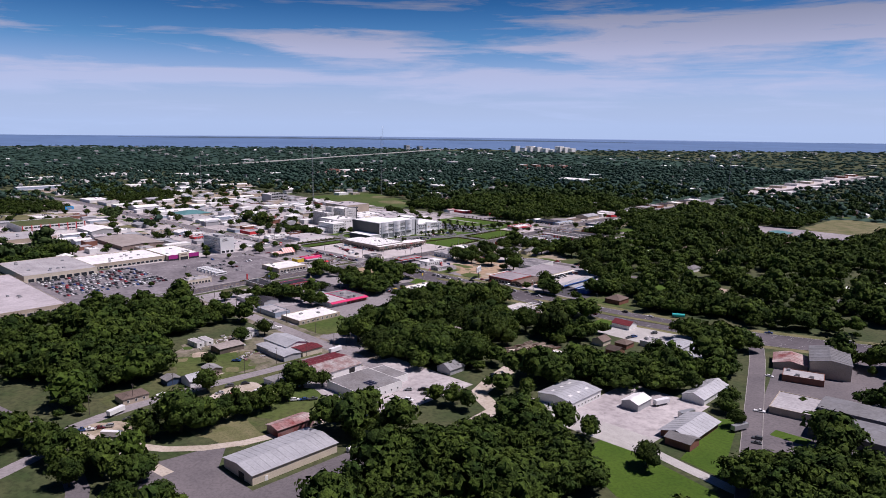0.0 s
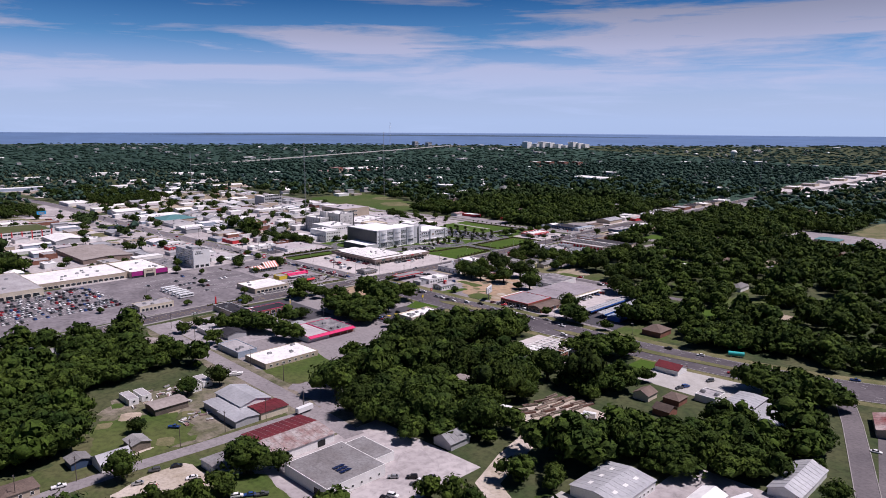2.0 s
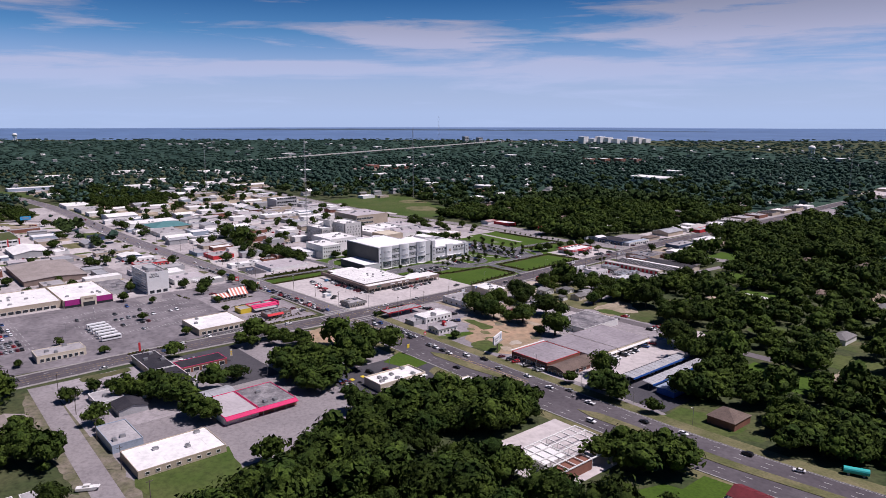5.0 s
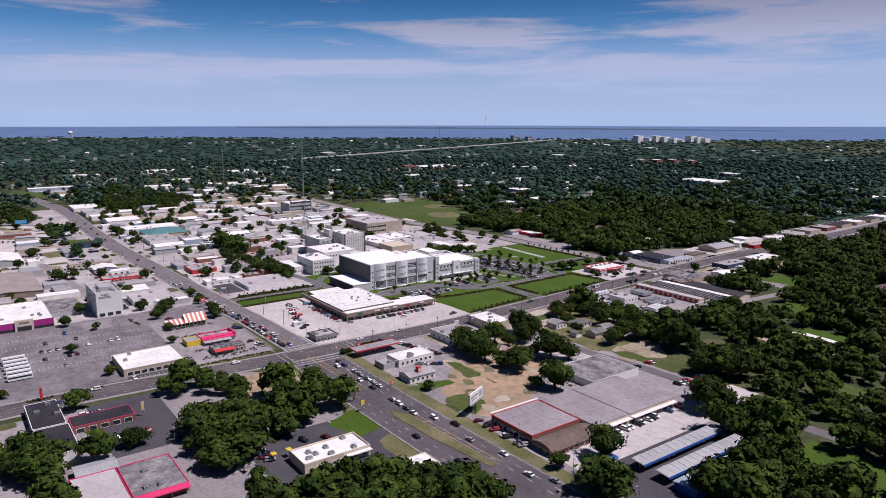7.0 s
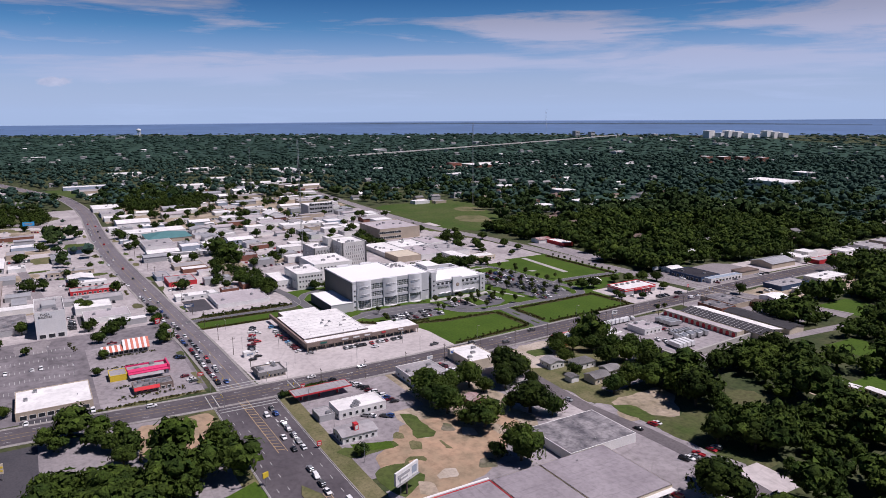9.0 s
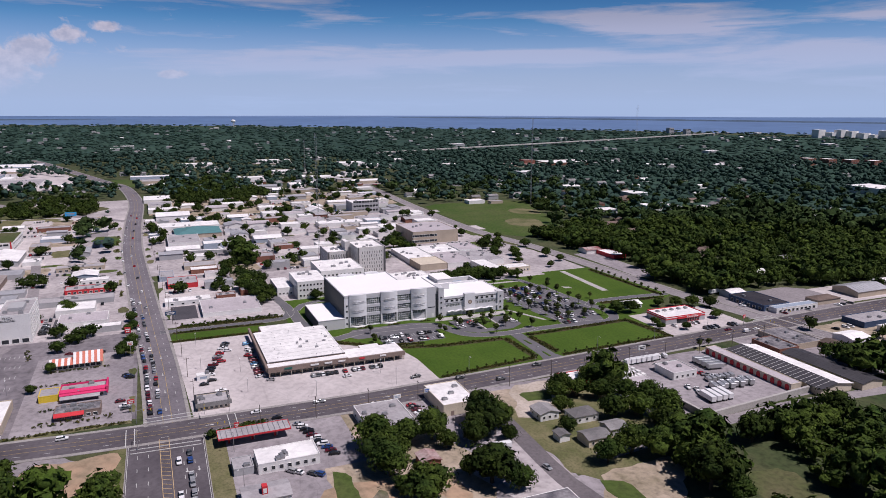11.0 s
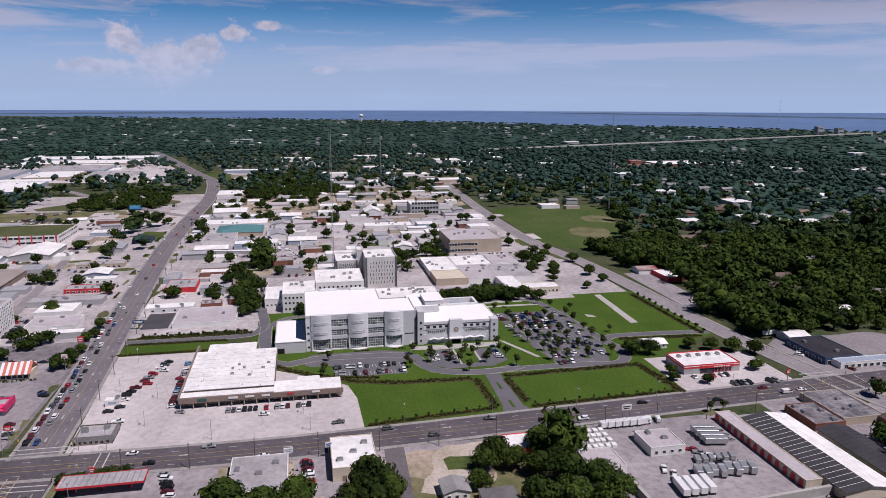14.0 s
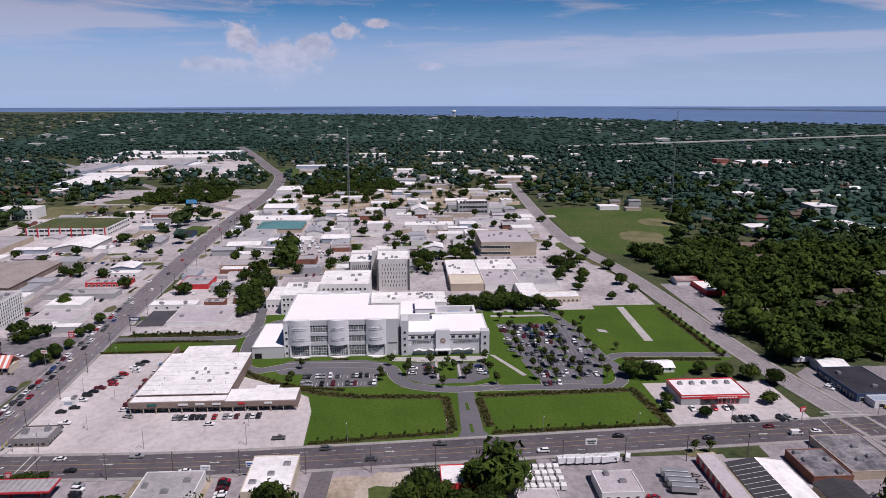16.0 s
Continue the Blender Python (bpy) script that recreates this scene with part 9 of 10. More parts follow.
def grove(outline, step2, size, seed):
    """Tree places inside an outline, whatever else is near."""
    g3 = random.Random(seed)
    xs, ys = [p[0] for p in outline], [p[1] for p in outline]
    step2, size = step2 * 1.14, size * 1.14
    x = min(xs)
    while x < max(xs):
        y = min(ys)
        while y < max(ys):
            u, v = x + g3.uniform(-2, 2), y + g3.uniform(-2, 2)
            inside = False
            for (ax, ay), (bx, by) in zip(outline, outline[1:] + outline[:1]):
                if (ay > v) != (by > v) and u < (bx - ax) * (v - ay) / (by - ay) + ax:
                    inside = not inside
            if inside:
                GROVE.append((u, v, g3.uniform(0, 6.28), size * g3.uniform(0.7, 1.35), size * g3.uniform(0.75, 1.2)))
            y += step2
        x += step2


GROVE = []
grove([(-374, 287), (-376, 300), (-368, 314), (-358, 331), (-350, 322), (-345, 300), (-337, 296), (-338, 282), (-350, 280)], 5.6, 1.15, 3)
grove([(-380, 226), (-358, 238), (-356, 250), (-382, 243), (-392, 234)], 5.6, 1.05, 4)
grove([(-318, 286), (-305, 300), (-310, 318), (-298, 324), (-286, 341), (-272, 342), (-262, 320), (-280, 290)], 5.6, 1.1, 5)
grove([(-345, 176), (-392, 185), (-398, 160), (-330, 140)], 5.6, 1.1, 6)

grove([(-234, 322), (-237, 342), (-214, 345), (-211, 334), (-219, 322)], 5.2, 1.15, 7)
grove([(-82, 206), (-62, 192), (-25, 212), (-38, 246), (-66, 238), (-72, 226)], 5.2, 1.15, 8)
grove([(-250, 384), (-236, 384), (-230, 430), (-246, 434), (-248, 415)], 5.2, 1.15, 9)
grove([(-239, 92), (-228, 100), (-222, 142), (-234, 150), (-239, 122)], 5.4, 1.0, 10)
grove([(-330, 94), (-290, 86), (-286, 128), (-310, 140), (-345, 130)], 5.6, 1.1, 11)
grove([(-245, 60), (-222, 70), (-222, 80), (-258, 74)], 5.6, 1.1, 12)
grove([(-160, 135), (-108, 158), (-104, 174), (-127, 188), (-150, 196), (-166, 150)], 5.4, 1.15, 13)

grove([(-178, 256), (-166, 278), (-150, 284), (-130, 285), (-120, 270), (-136, 252), (-165, 247)], 5.4, 1.1, 14)
grove([(-125, 287), (-114, 284), (-116, 301), (-125, 303)], 4.4, 0.72, 15)
grove([(-163, 334), (-150, 333), (-136, 332), (-119, 333), (-122, 343), (-140, 351), (-160, 346)], 5.2, 1.3, 16)
grove([(-208, 377), (-190, 378), (-172, 386), (-158, 391), (-143, 396), (-143, 412), (-200, 408), (-212, 392)], 6.0, 1.2, 19)
grove([(-190, 318), (-204, 306), (-212, 290), (-196, 284), (-190, 300)], 5.6, 0.95, 17)
grove([(-240, 206), (-212, 212), (-205, 232), (-214, 250), (-240, 250), (-252, 225)], 5.6, 1.1, 18)

# poles, lamps
for i in range(13):
    pole("utility", -408.2 - i * 0.25 if i > 5 else -409.5, 380 + i * 18, 90)
for i in range(8):
    pole("lamp", -426.0 - i * 0.6, 372 + i * 30, 0)
for i in range(16):
    pole("utility", -440 - i * 24, 361.6 - i * 0.9, 0)
for i in range(8):
    pole("lamp", -396 + i * 24, 370.2, 270)
for i in range(6):
    pole("utility", -400 + i * 26, 211, 0)
for i in range(8):
    pole("utility", -268.5, 90 + i * 16, 90)
for x, y in ((-500, 366), (-470, 366), (-440, 380), (-440, 430), (-462, 380), (-500, 250), (-480, 232), (-455, 262), (-500, 292), (-470, 300), (-490, 195), (-345, 304), (-338, 322), (-364, 280)):
    pole("lot", x, y, 0)
for x, y, tn in ((-427, 364, 0), (-408, 343.5, 0), (-409, 371.5, 90), (-428, 343, 90), (-436, 634, 0), (-419, 613, 0)):
    g2 = thing("traffic_light", "traffic light on a steel mast with a long arm", "traffic light", x, y, 0, tn)
    bm = bmesh.new()
    cyl(bm, 0, 0, 0, 4.6, 0.1, 0.08, 6)
    bar(bm, (0, 0, 4.4), (5.0 if x < -420 else -5.0, 0, 4.7), 0.06)
    part("mast", bm, METAL, g2)
    for u in (2.5, 4.6):
        bm = bmesh.new()
        box(bm, (u if x < -420 else -u) - 0.14, (u if x < -420 else -u) + 0.14, -0.12, 0.12, 3.9, 4.6)
        part("signal_head", bm, YELLOW, g2)
sign(-407, 425.5, 5.0, 2.6, 1.4, WHITE, "white shop sign on two posts", 0, METALB, 2)
sign(-408.5, 437, 5.0, 2.0, 1.6, WHITE, "white shop sign on a post", 0, BLUE)
sign(-409, 372.5, 3.4, 1.6, 1.6, RED, "red and white station sign", 0, WHITE)
sign(-414, 533, 6.0, 3.4, 1.8, WHITE, "tall dark-framed depot sign", 0, BLACK, 2)
sign(-364, 362, 2.4, 1.4, 1.6, RED, "small red sign by the highway", 0, WHITE)


def mast(x, y, h, label="tall grey steel lattice radio mast", side=0.6):
    t = thing("radio_mast", label, "mast", x, y)
    n = 8
    for k in range(n):
        bm = bmesh.new()
        z0, z1 = h * k / n, h * (k + 1) / n
        c = [Vector((side * math.cos(a), side * math.sin(a), 0)) for a in (0.3, 2.4, 4.5)]
        for i in range(3):
            bar(bm, c[i] + Vector((0, 0, z0)), c[i] + Vector((0, 0, z1)), 0.06)
            m2 = (z1 - z0) / 3
            for j in range(3):
                bar(bm, c[i] + Vector((0, 0, z0 + j * m2)), c[(i + 1) % 3] + Vector((0, 0, z0 + (j + 1) * m2)), 0.03)
        part("mast_section", bm, METAL, t)


mast(-627, 449, 84)
mast(-811, 705, 88)
mast(-448, 1098, 60)
mast(-1950, 1705, 95, side=2.5)
mast(-1010, 520, 60)


def water_tower(x, y, h, r, label):
    t = thing("water_tower", label, "water tower", x, y)
    bm = bmesh.new()
    cyl(bm, 0, 0, 0, h - r, r * 0.22, r * 0.18, 10)
    part("riser", bm, WHITE, t)
    for i in range(6):
        a = i * 1.047
        bm = bmesh.new()
        bar(bm, (r * 0.8 * math.cos(a), r * 0.8 * math.sin(a), 0), (r * 0.7 * math.cos(a), r * 0.7 * math.sin(a), h - r), r * 0.07)
        part("leg", bm, WHITE, t)
    bm = bmesh.new()
    bmesh.ops.create_icosphere(bm, subdivisions=3, radius=r)
    bmesh.ops.scale(bm, vec=(1, 1, 0.7), verts=bm.verts)
    bmesh.ops.translate(bm, verts=bm.verts, vec=(0, 0, h - r * 0.7))
    part("tank", bm, WHITE, t)


water_tower(-882, 2036, 26, 9, "white water tower on legs above the trees")
water_tower(-3250, 690, 30, 9, "white water tower by the wooded shore")

# rows of hire trailers, trucks and dollies in the rental yard
bm = bmesh.new()
box(bm, -1.0, 1.0, -0.7, 0.7, 0.35, 1.5)
cargo = mesh_of("box", bm, WHITE)
bm = bmesh.new()
cyl(bm, 0, 0, -0.82, 0.82, 0.26, n=10)
bmesh.ops.rotate(bm, verts=bm.verts, matrix=Matrix.Rotation(radians(90), 3, "X"))
axle = mesh_of("axle", bm, TYRE)
bm = bmesh.new()
bar(bm, (1.0, 0, 0.42), (1.9, 0, 0.42), 0.05)
tongue = mesh_of("drawbar", bm, BLACK)
for i in range(6):
    for j in range(4):
        hire = thing("cargo_trailer", "small white box trailer in a rental yard row", "trailer", -408 + j * 3.3, 511.6 + i * 2.0 + rng.uniform(-0.15, 0.15), 0, 178 + rng.uniform(-4, 4), "hire trailers in rows")
        share("box", cargo, hire, 0, 0, 0)
        share("axle", axle, hire, -0.1, 0, 0.26)
        share("drawbar", tongue, hire, 0, 0, 0)
for i in range(2):
    vehicle("van", "white", -413 + 0.4 * i, 540.5 + i * 3, 160, "parked by the rental office")
for i in range(9):
    dolly = thing("car_dolly", "low black tow dolly in the rental yard", "trailer", -402.5 + (i % 3) * 3.0, 552 + (i // 3) * 3.4, 0, 70 + rng.uniform(-15, 15))
    for y in (-0.55, 0.55):
        bm = bmesh.new()
        bar(bm, (-1.3, y, 0.32), (1.0, y, 0.32), 0.07)
        part("rail", bm, BLACK, dolly)
        bm = bmesh.new()
        bar(bm, (1.0, y, 0.32), (2.0, 0, 0.32), 0.06)
        part("drawbar", bm, BLACK, dolly)
        bm = bmesh.new()
        cyl(bm, 0, 0, -0.1, 0.1, 0.28, n=10)
        bmesh.ops.rotate(bm, verts=bm.verts, matrix=Matrix.Rotation(radians(90), 3, "X"))
        bmesh.ops.translate(bm, verts=bm.verts, vec=(-0.3, y * 1.3, 0.28))
        part("wheel", bm, TYRE, dolly)
ground_patch("grass_20", rect(-416.5, -413.4, 562, 570.5), VERGE, 0.1, "planted island by the storage gate", "traffic island", clear=False)
for y in (564, 568.6):
    young_tree(-415, y, 1.3)
# buses and vans in the depot yard
for i in range(11):
    vehicle("van", "white", -726 + (i % 4) * 12, 404 + i * 2.9, 96, "parked in the bus depot yard")

# ---- places further off ----
for x0, x1, y0, y1, h, w, r in ((-1240, -1200, 880, 960, 5, TAN, RUST), (-1260, -1205, 965, 1050, 6, BRICK, ROOFW), (-1240, -1222, 925, 945, 9, BRICK, RUST)):
    building("school", "low red-brick school wing with pale roofs", "school", x0, x1, y0, y1, h, w, r, units=3)
building("hall", "low white hall among the trees", "hall", -935, -918, 810, 844, 5, WHITE, ROOFW)
building("hall", "white-roofed hall complex among trees", "hall", -765, -740, 800, 830, 5, WHITE, ROOFW, units=3)
building("hall", "long white-roofed hall among trees", "hall", -735, -715, 826, 856, 5, WHITE, ROOFW, units=3)
building("field_house", "white field house on grass", "hall", -860, -848, 654, 672, 4.5, WHITE, ROOFW)
building("field_house", "low tan pavilion on the field", "hall", -850, -842, 676, 690, 3.5, TAN, ROOFG)
building("motel", "low row with a red roof", "motel", -606, -596, 628, 640, 3.4, WHITE, RUST, "gable")
building("motel", "long white row with a red wall", "motel", -596, -576, 636, 646, 3.4, RED, ROOFW)
building("shop", "white-roofed shop with a red side", "shop", -545, -530, 642, 654, 3.2, RED, ROOFW)
for k, (x, y) in enumerate(((-275, 722), (-250, 745), (-222, 720))):
    building("school", "school hall with a teal metal roof", "school", x - 10, x + 10, y - 8, y + 8, 3.6, TAN, TEAL, "hip", pitch=0.3)
for x0, x1, y0, y1 in ((-1280, -1170, 30, 70), (-1330, -1250, 80, 170), (-1245, -1170, 95, 150), (-1235, -1175, 165, 230), (-1420, -1360, 40, 190), (-1500, -1440, 0, 200), (-1125, -1030, 90, 140)):
    building("shopping_strip", "pale flat-roofed shopping strip", "shops", x0, x1, y0, y1, 5.5, rng.choice((WHITE, TAN, METALB)), rng.choice((ROOFW, ROOFG, ROOFW)), units=5)
for x0, x1, y0, y1, h, w, ro, kind2 in ((-1240, -1222, 330, 404, 5, METALB, ROOFW, "flat"), (-1315, -1299, 440, 467, 6, WHITE, ROOFG, "flat"), (-1150, -1128, 554, 596, 6, WHITE, ROOFW, "flat"), (-1360, -1328, 644, 684, 6, WHITE, ROOFW, "flat"), (-1315, -1293, 672, 703, 5, WHITE, ROOFW, "flat"), (-1072, -1055, 510, 530, 5.5, WHITE, ROOFW, "gable"), (-1180, -1160, 470, 500, 5, WHITE, ROOFW, "flat"), (-1090, -1066, 585, 640, 5, TAN, ROOFW, "flat"), (-1200, -1176, 610, 650, 5, WHITE, ROOFG, "flat"), (-1260, -1240, 520, 570, 5, WHITE, ROOFW, "flat"), (-1130, -1112, 352, 372, 5, WHITE, ROOFW, "flat"), (-1180, -1160, 344, 366, 5, TAN, ROOFG, "flat"), (-1420, -1395, 400, 450, 6, WHITE, ROOFW, "flat"), (-1450, -1425, 520, 580, 6, WHITE, ROOFW, "flat")):
    building("trade_hall", "pale trade hall at the town's edge among trees", "shop", x0, x1, y0, y1, h, w, ro, kind2, pitch=0.25, units=0, clear=6.0)
    ground_patch("hall_yard", rect(x1, x1 + 10, y0 - 6, y1 + 6), LOTMID, 0.03, "pale yard before a trade hall", "car park")
building("church", "brick church with a small steeple", "church", -1000, -985, 62, 92, 6, BRICK, SHINGLE, "gable", pitch=0.5)
sign(-875, 288, 9.0, 9.0, 3.4, SKYBLUE, "sky-blue billboard on a steel post", 0, METAL, 1)
for k, (x, y) in enumerate(((-1060, 1373), (-1035, 1390), (-1010, 1410), (-985, 1430))):
    building("tower_block", "red-brick apartment tower with a pale roof", "apartments", x - 9, x + 9, y - 9, y + 9, 12, BRICK, ROOFW, wins=(("+x", 4, 1.8, 1.6, 3), ("+x", 4, 1.8, 1.6, 7)))
building("hospital", "low white hospital wing", "hospital", -780, -720, 1110, 1150, 8, WHITE, ROOFW, units=4)
for k in range(9):
    x, y = -1720 + k * 18 + rng.uniform(-8, 8), 2190 + k * 20
    building("hospital", "white hospital block by the bay", "hospital", x - 12, x + 12, y - 14, y + 14, rng.uniform(10, 26), WHITE, ROOFW)
for x, y, h in ((-2010, 1880, 24), (-1985, 1925, 20)):
    building("tower_block", "dark high-rise apartment slab by the bay", "apartments", x - 8, x + 8, y - 9, y + 9, h, GREYW, ROOFG, wins=(("+x", 4, 3, 4, 6), ("+x", 4, 3, 4, 16)))
via = thing("viaduct", "long pale concrete highway viaduct above the trees", "viaduct", -1740, 1450)
bm = bmesh.new()
vl = [(-1500 + 1740, 760 - 1450), (-1640 + 1740, 1160 - 1450), (-1760 + 1740, 1500 - 1450), (-1840 + 1740, 1718 - 1450), (-1950 + 1740, 2000 - 1450)]
ribbon(bm, smooth_line(vl, 40), -5, 5, 6.5, 8.5)
part("deck", bm, CONC, via)
for x, y in smooth_line(vl, 60):
    bm = bmesh.new()
    box(bm, x - 1.5, x + 1.5, y - 4, y + 4, 0, 6.5)
    part("pier", bm, CONC, via)
for k in range(16):
    y = 1207 + k * 38
    building("roadside_shop", "pale roadside shop on the far avenue", "shop", -444 - 22, -444, y, y + 22, 5, rng.choice((WHITE, TAN, WHITE, BRICK)), rng.choice((ROOFW, ROOFG)), units=0) if k % 2 else building("roadside_shop", "pale roadside shop on the far avenue", "shop", -412, -392, y, y + 24, 5, WHITE, ROOFW)
ground_patch("lot_40", rect(-470, -390, 1190, 1800), LOT, Z1, "pale forecourts along the far avenue", "car park")
ground_patch("lot_41", rect(-470, -405, 800, 1000), LOTGREY, Z1, "forecourts along the avenue", "car park")
for k in range(7):
    y = 810 + k * 28
    building("roadside_shop", "low shop by the avenue", "shop", -462, -446, y, y + 18, 4, rng.choice((WHITE, TAN, BRICK)), rng.choice((ROOFW, ROOFG, ROOFD)), units=2)


# ---- crowded blocks of small trade premises ----


def free(x0, x1, y0, y1, m):
    if any(a - m < x1 and x0 < b + m and c - m < y1 and y0 < d + m for a, b, c, d in BUILT):
        return False
    for line, w in ((PACE, 9), (FAIR, 8)):
        for (ax, ay), (bx, by) in zip(line, line[1:]):
            if min(ax, bx) - w < x1 and x0 < max(ax, bx) + w and min(ay, by) - w < y1 and y0 < max(ay, by) + w:
                return False
    return True


def fill_block(x0, x1, y0, y1, houses, trees, rows, lawns, seed, small=7, large=16):
    """Shops, sheds, car rows, lawns and trees over a block, clear of what stands there."""
    g4 = random.Random(seed)
    for i in range(lawns):
        x, y, w, d = g4.uniform(x0, x1), g4.uniform(y0, y1), g4.uniform(3, 9), g4.uniform(6, 22)
        if free(x, x + w, y, y + d, 0.5):
            ground_patch("grass_bed", rect(x, x + w, y, y + d), g4.choice((MEADOW, VERGE, GRASS)), 0.05, "patch of grass between the lots", "grass", clear=False)
    for i in range(lawns):
        x, y, w, d = g4.uniform(x0, x1), g4.uniform(y0, y1), g4.uniform(10, 24), g4.uniform(10, 26)
        ground_patch("paved_patch", rect(x, x + w, y, y + d), g4.choice((LOT, DARKASPH, ROADPALE, LOT, DIRT)), 0.04, "paved lot of its own colour", "car park", clear=False) if free(x, x + w, y, y + d, 0) else None
    made = 0
    for i in range(houses * 12):
        w, d = g4.uniform(small, large), g4.uniform(small, large * 1.5)
        x, y = g4.uniform(x0, x1 - w), g4.uniform(y0, y1 - d)
        if made >= houses or not free(x, x + w, y, y + d, 1.6):
            continue
        made += 1
        wall, roof, words = g4.choice(((WHITE, ROOFW, "white-roofed trade hall"), (WHITE, ROOFW, "small white-roofed shop"), (TAN, ROOFG, "tan shop with a grey roof"), (BRICK, ROOFG, "brick shop with a grey roof"), (GREYW, METALG, "grey metal trade hall"), (METALB, ROOFW, "pale blue hall with a white roof"), (WHITE, ROOFLAV, "white hall with a pale mauve roof")))
        building("trade_hall", f"{words} in a paved yard", "shop", x, x + w, y, y + d, g4.uniform(3.2, 5.2), wall, roof, g4.choice(("flat", "flat", "gable")), pitch=0.22, units=g4.choice((0, 0, 2)))
    for i in range(rows):
        x, y = g4.uniform(x0, x1), g4.uniform(y0, y1 - 14)
        if free(x - 2, x + 2, y, y + 14, 0.3):
            car_row(x, y, x, y + 14, 7, 0, 0.6, crowd=True)
    for i in range(trees):
        x, y = g4.uniform(x0, x1), g4.uniform(y0, y1)
        if free(x - 1.5, x + 1.5, y - 1.5, y + 1.5, 0.5):
            for k in range(g4.choice((1, 1, 2, 3))):
                s3 = g4.uniform(0.5, 1.1)
                FILL.append((x + g4.uniform(-3, 3) * (k > 0), y + g4.uniform(-3, 3) * (k > 0), g4.uniform(0, 6.28), s3, s3 * g4.uniform(0.9, 1.2)))


ground_patch("lot_42", rect(-1000, -870, 350, 590), DIRT, Z1, "paved yards at the town's edge", "car park")
fill_block(-688, -562, 206, 336, 14, 34, 40, 16, 1)
fill_block(-868, -640, 344, 400, 16, 30, 34, 9, 2)
fill_block(-700, -626, 412, 524, 12, 24, 26, 8, 3, 6, 12)
fill_block(-862, -716, 402, 590, 34, 50, 60, 14, 4)
fill_block(-830, -690, 172, 300, 8, 26, 60, 14, 5)
fill_block(-900, -822, 192, 328, 3, 10, 16, 8, 6)
fill_block(-1440, -1140, 10, 240, 22, 50, 60, 8, 7, 12, 40)
fill_block(-998, -862, 344, 590, 26, 110, 30, 8, 8)
fill_block(-1150, -1000, 380, 620, 14, 60, 10, 10, 21, 10, 22)
fill_block(-640, -560, 354, 410, 6, 12, 16, 5, 9, 6, 11)
fill_block(-470, -442, 690, 800, 2, 12, 6, 3, 10)
fill_block(-430, -392, 625, 720, 2, 14, 5, 3, 11, 6, 10)
fill_block(-412, -364, 210, 240, 0, 6, 3, 4, 12)
fill_block(-565, -515, 270, 340, 1, 5, 0, 2, 13)
fill_block(-520, -436, 150, 340, 0, 2, 0, 0, 14)


# tree belts between the premises
for belt, gap2, big2, sd in (([(-950, 372), (-940, 430), (-985, 480), (-1090, 460), (-1170, 425), (-1180, 372), (-1060, 372)], 8.0, 1.2, 41), ([(-815, 377), (-826, 402), (-784, 430), (-782, 452), (-800, 452), (-812, 428), (-836, 404), (-830, 377)], 8.5, 0.9, 42), ([(-858, 460), (-852, 478), (-800, 462), (-806, 450)], 6.0, 1.1, 43), ([(-736, 352), (-738, 362), (-800, 361), (-800, 350)], 5.6, 1.0, 44), ([(-556, 505), (-556, 552), (-574, 552), (-572, 530), (-564, 505)], 3.4, 0.8, 45), ([(-563, 470), (-563, 503), (-576, 503), (-576, 470)], 3.6, 0.7, 51), ([(-905, 222), (-905, 300), (-935, 306), (-1030, 296), (-1030, 250), (-950, 222)], 8.0, 1.1, 47), ([(-780, 700), (-860, 722), (-860, 735), (-780, 715)], 6.0, 1.2, 48), ([(-640, 632), (-668, 625), (-668, 658), (-640, 660)], 5.5, 1.2, 49), ([(-612, 395), (-560, 395), (-560, 409), (-612, 409)], 5.6, 1.0, 50)):
    g5 = random.Random(sd)
    xs, ys = [q[0] for q in belt], [q[1] for q in belt]
    for i in range(int((max(xs) - min(xs)) * (max(ys) - min(ys)) / gap2 ** 2)):
        x, y = g5.uniform(min(xs), max(xs)), g5.uniform(min(ys), max(ys))
        inside = False
        for (ax, ay), (bx, by) in zip(belt, belt[1:] + belt[:1]):
            if (ay > y) != (by > y) and x < (bx - ax) * (y - ay) / (by - ay) + ax:
                inside = not inside
        if inside and free(x - 2, x + 2, y - 2, y + 2, 0.3):
            s3 = big2 * g5.uniform(0.75, 1.25)
            FILL.append((x, y, g5.uniform(0, 6.28), s3, s3 * g5.uniform(0.9, 1.2)))


for x, y in ((-717, 506), (-716, 519), (-679, 511), (-683, 515), (-663, 498), (-665, 503), (-694, 495), (-653, 521), (-578, 529), (-664, 486), (-629, 493), (-653, 401), (-634, 417), (-651, 436), (-615, 397), (-646, 575), (-654, 443), (-655, 405), (-619, 401), (-612, 404), (-640, 580), (-660, 583)):
    FILL.append((x, y, x % 6.0, 1.0, 1.05))
# ---- houses among the trees ----
def in_view(x, y):
    a = -x
    return x < 12 - 0.205 * y and y > min(0.235 * a - 10, 606 - 0.57 * a) and a > 60


def blocked(x, y, m=0.0):
    return any(x0 - m < x < x1 + m and y0 - m < y < y1 + m for x0, x1, y0, y1 in KEEPOUT)


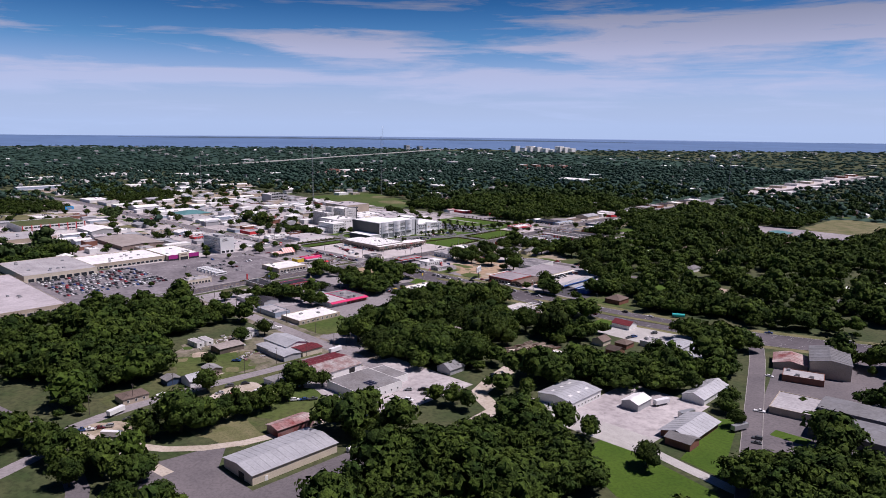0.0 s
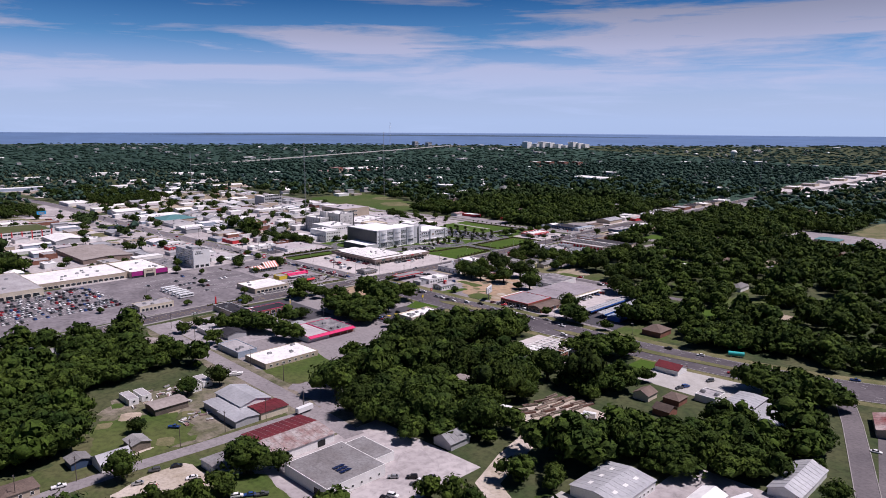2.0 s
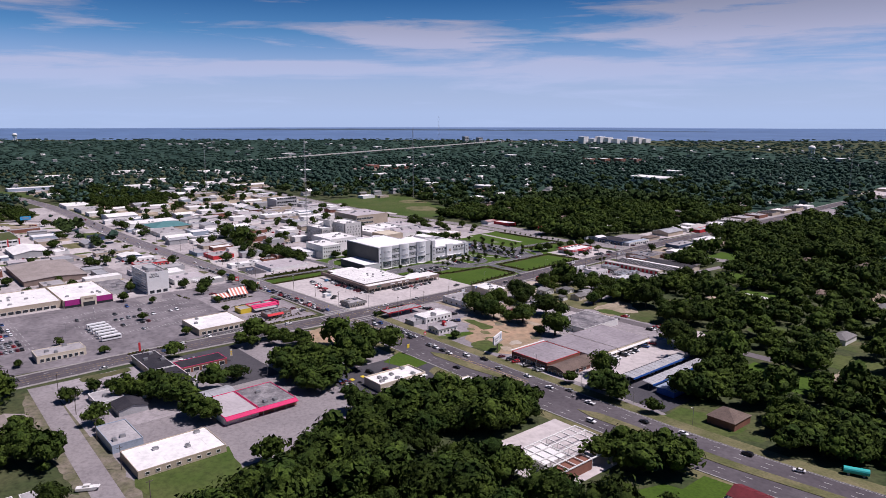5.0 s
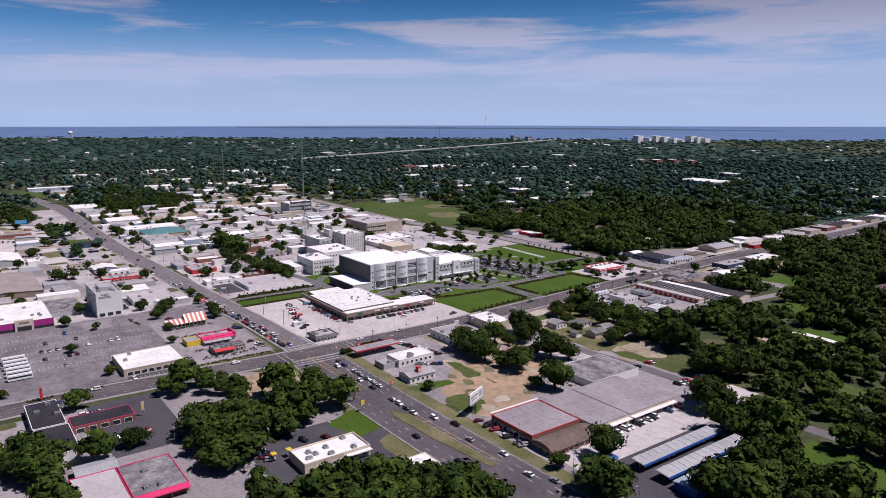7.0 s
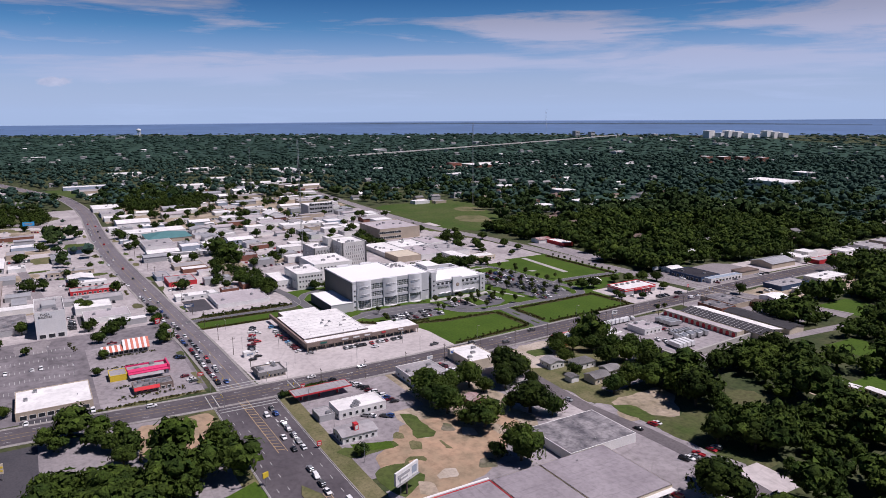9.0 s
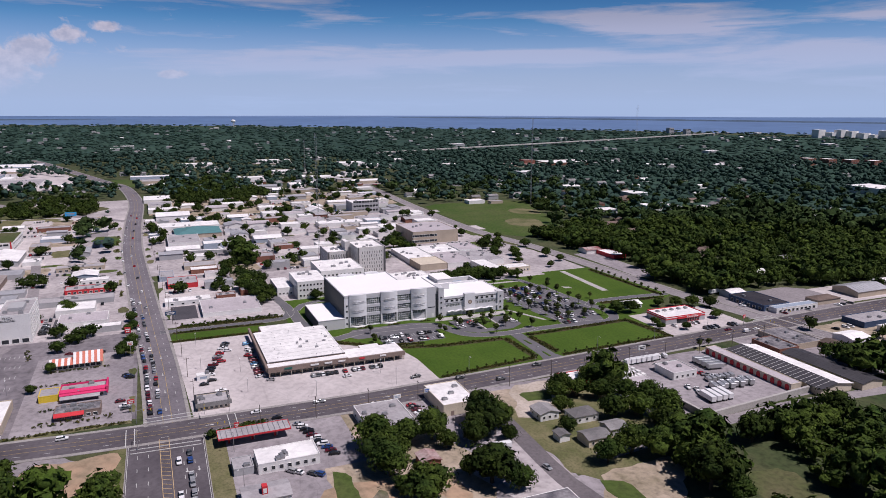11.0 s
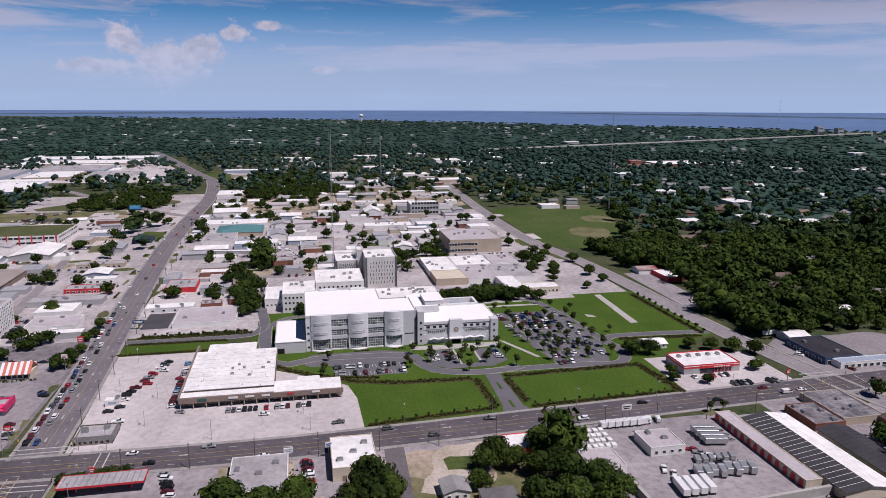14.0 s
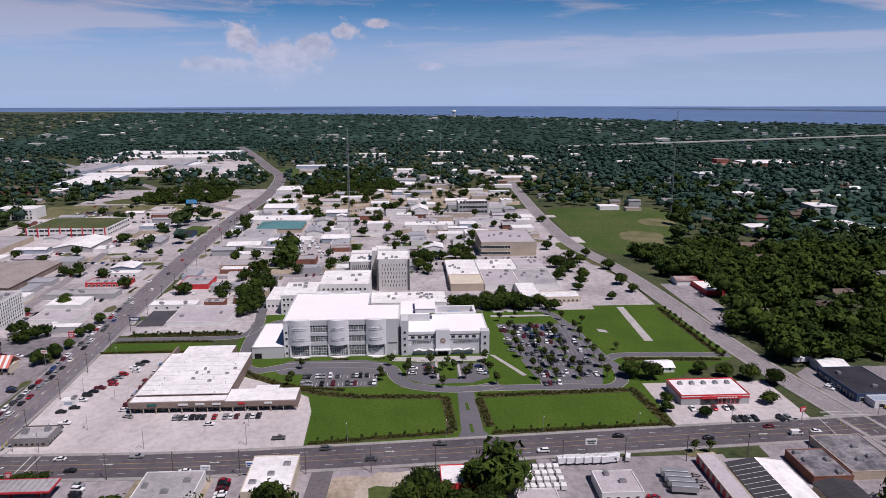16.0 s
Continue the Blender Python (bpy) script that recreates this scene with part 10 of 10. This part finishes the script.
spots = []
hr = random.Random(31)
tries = 0
while len(spots) < 92 and tries < 6000:
    tries += 1
    x, y = hr.uniform(-1000, -100), hr.uniform(60, 1000)
    if not in_view(x, y) or blocked(x, y, 8) or any(abs(x - a) + abs(y - b) < 30 for a, b in spots):
        continue
    spots.append((x, y))
for i, (x, y) in enumerate(spots):
    w, d = hr.uniform(7, 10), hr.uniform(9, 14)
    wall, roof, words = hr.choice(((WHITE, SHINGLEG, "white cottage with a grey roof"), (BRICK, SHINGLE, "brick cottage with a brown roof"), (CREAM, SHINGLE, "cream cottage with a brown roof"), (WHITE, ROOFW, "white cottage with a pale metal roof"), (TAN, SHINGLEG, "tan cottage with a grey roof")))
    building("cottage", f"{words} among trees", "house", x - w / 2, x + w / 2, y - d / 2, y + d / 2, 2.6, wall, roof, hr.choice(("gable", "hip")), pitch=hr.uniform(0.35, 0.55), group="cottages among the trees", clear=2.0, wins=())
    if i % 2 == 0:
        keepout(x - 3, x + 13, y - 13, y + 5)
    if i % 4 == 0:
        ground_patch("garden", rect(x - 2, x + 12, y - 12, y + 5), (MEADOW, GRASS, VERGE)[i % 3], 0.03, "garden lawn beside a cottage", "grass", clear=False)
# roofs of the far town, too many and too small to tell apart
wallbm, palebm, greybm = bmesh.new(), bmesh.new(), bmesh.new()
for i in range(1050):
    rr, aa = 700 + 2500 * hr.random() ** 1.3, radians(hr.uniform(-10, 125))
    x, y = -180 - rr * math.sin(aa), 300 + rr * math.cos(aa)
    if x < shore_x(y) + 60 or blocked(x, y, 6) or (i % 3 and noise.noise(Vector((x * 0.004, y * 0.004, 2.2))) < 0.0):
        continue
    big = hr.random() < 0.10
    w, d, h = (hr.uniform(12, 26), hr.uniform(12, 34), hr.uniform(4.5, 7.0)) if big else (hr.uniform(7, 11), hr.uniform(8, 14), hr.uniform(3.2, 4.6))
    box(wallbm, x - w / 2, x + w / 2, y - d / 2, y + d / 2, 0, h)
    if big:
        box(palebm, x - w / 2 - 0.3, x + w / 2 + 0.3, y - d / 2 - 0.3, y + d / 2 + 0.3, h, h + 0.5)
    else:
        prism(palebm if hr.random() < 0.16 else greybm, ((-w / 2 - 0.4 + x, h), (x, h + w * 0.2), (w / 2 + 0.4 + x, h)), y - d / 2, y + d / 2, "y")
for nm, b, m, lab in (("far_house_walls", wallbm, GREYW, "pale walls of the far town"), ("far_pale_roofs", palebm, ROOFW, "pale flat roofs of the far town"), ("far_grey_roofs", greybm, SHINGLEG, "grey roofs of the far town")):
    tagged(new(nm, mesh_of(nm, b, m)), lab, "houses", kind="stuff")

# ---- woods ----
tr = random.Random(77)
singles, yellow, middle, second, far, dots = [], [], [], [], [], []
step = 6.3
gx = -690.0
while gx < -40:
    gy = 20.0
    while gy < 900:
        x, y = gx + tr.uniform(-2.6, 2.6), gy + tr.uniform(-2.6, 2.6)
        gy += step
        if not in_view(x, y) or blocked(x, y, 1.2):
            continue
        thin = noise.noise(Vector((x * 0.02, y * 0.02, 4.0)))
        if (thin < -0.2 and y < 600) or tr.random() < (0.20 if x > -335 and 365 < y < 560 else 0.16 if y < 520 else 0.06):
            continue
        s = tr.choice((0.55, 0.8, 1.0, 1.15, 1.3, 1.55, 1.95)) * tr.uniform(0.9, 1.1) * (1.0 + 0.25 * noise.noise(Vector((x * 0.06, y * 0.06, 0))))
        near = (x > -300 and y < 345) or (x > -440 and y < 300)
        if x > -285 and 100 < y < 330 and len(singles) < 95 and tr.random() < 0.75:
            singles.append((x, y, s))
        elif math.hypot(x + 240, y - 490) < 235 and not near and math.hypot(x + 215, y - 330) >= 225:
            second.append((x, y, tr.uniform(0, 6.28), s * 1.08, s * tr.uniform(0.9, 1.2)))
        elif near or math.hypot(x + 215, y - 330) < 225:
            (yellow if tr.random() < 0.09 else middle).append((x, y, tr.uniform(0, 6.28), s, s * tr.uniform(0.85, 1.15)))
        elif math.hypot(x + 230, y - 490) < 500:
            second.append((x, y, tr.uniform(0, 6.28), s * 1.12, s * tr.uniform(0.9, 1.2)))
        else:
            far.append((x, y, tr.uniform(0, 6.28), s * 1.22, s * tr.uniform(0.9, 1.2)))
    gx += step
for i, (x, y, s) in enumerate(singles):
    tree(x, y, s, i, high=tr.uniform(0.85, 1.15))
for i in range(24000):
    rr, aa = math.sqrt(tr.uniform(380 ** 2, 1500 ** 2)), radians(tr.uniform(-14, 128))
    x, y = -180 - rr * math.sin(aa), 300 + rr * math.cos(aa)
    if (-690 < x < -40 and 20 < y < 900) or blocked(x, y, 2) or not in_view(x, y):
        continue
    s = tr.choice((0.8, 1.0, 1.2, 1.4, 1.9))
    if rr < 420 + 620 * tr.random():
        far.append((x, y, tr.uniform(0, 6.28), s, s * tr.uniform(0.8, 1.1)))
    else:
        dots.append((x, y, tr.uniform(0, 6.28), s * 1.05, s * tr.uniform(0.75, 0.95)))
for i in range(12500):
    rr, aa = 1350 + 2500 * tr.random() ** 1.1, radians(tr.uniform(-16, 128))
    x, y = -180 - rr * math.sin(aa), 300 + rr * math.cos(aa)
    if x < shore_x(y) + 20 or blocked(x, y, 2):
        continue
    s = tr.uniform(1.8, 3.0) * (1 + rr / 5000)
    dots.append((x, y, tr.uniform(0, 6.28), s, tr.uniform(0.85, 1.2)))
# one dark sheet of undergrowth under the distant crowns, in their haze-tinted colour
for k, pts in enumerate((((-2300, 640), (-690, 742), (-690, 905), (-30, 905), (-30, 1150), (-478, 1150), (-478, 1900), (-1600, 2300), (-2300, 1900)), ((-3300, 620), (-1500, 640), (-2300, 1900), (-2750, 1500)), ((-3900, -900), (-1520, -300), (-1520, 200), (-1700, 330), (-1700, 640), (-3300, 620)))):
    ground_patch(f"undergrowth_{k + 1}", pts, LEAFFAR, 0.004, "undergrowth below the distant canopy, haze in its colour", "ground", clear=False)
# the woods go on behind
around = []
for i in range(2600):
    x, y = tr.uniform(-420, 420), tr.uniform(-320, 900)
    if in_view(x, y) or blocked(x, y, 3):
        continue
    s = tr.uniform(0.8, 1.3)
    around.append((x, y, tr.uniform(0, 6.28), s, s * tr.uniform(0.8, 1.1)))
join_crowd()
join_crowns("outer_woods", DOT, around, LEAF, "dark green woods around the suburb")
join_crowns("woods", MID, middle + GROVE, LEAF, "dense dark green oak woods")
join_crowns("light_green_trees", MID, yellow, LEAFY, "lighter yellow-green trees in the woods")
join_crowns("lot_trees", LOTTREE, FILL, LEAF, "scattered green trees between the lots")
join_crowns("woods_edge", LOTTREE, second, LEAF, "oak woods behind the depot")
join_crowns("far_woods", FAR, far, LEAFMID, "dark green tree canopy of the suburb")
join_crowns("distant_woods", DOT, dots, LEAFFAR, "distant dark canopy to the bay, haze in its colour")
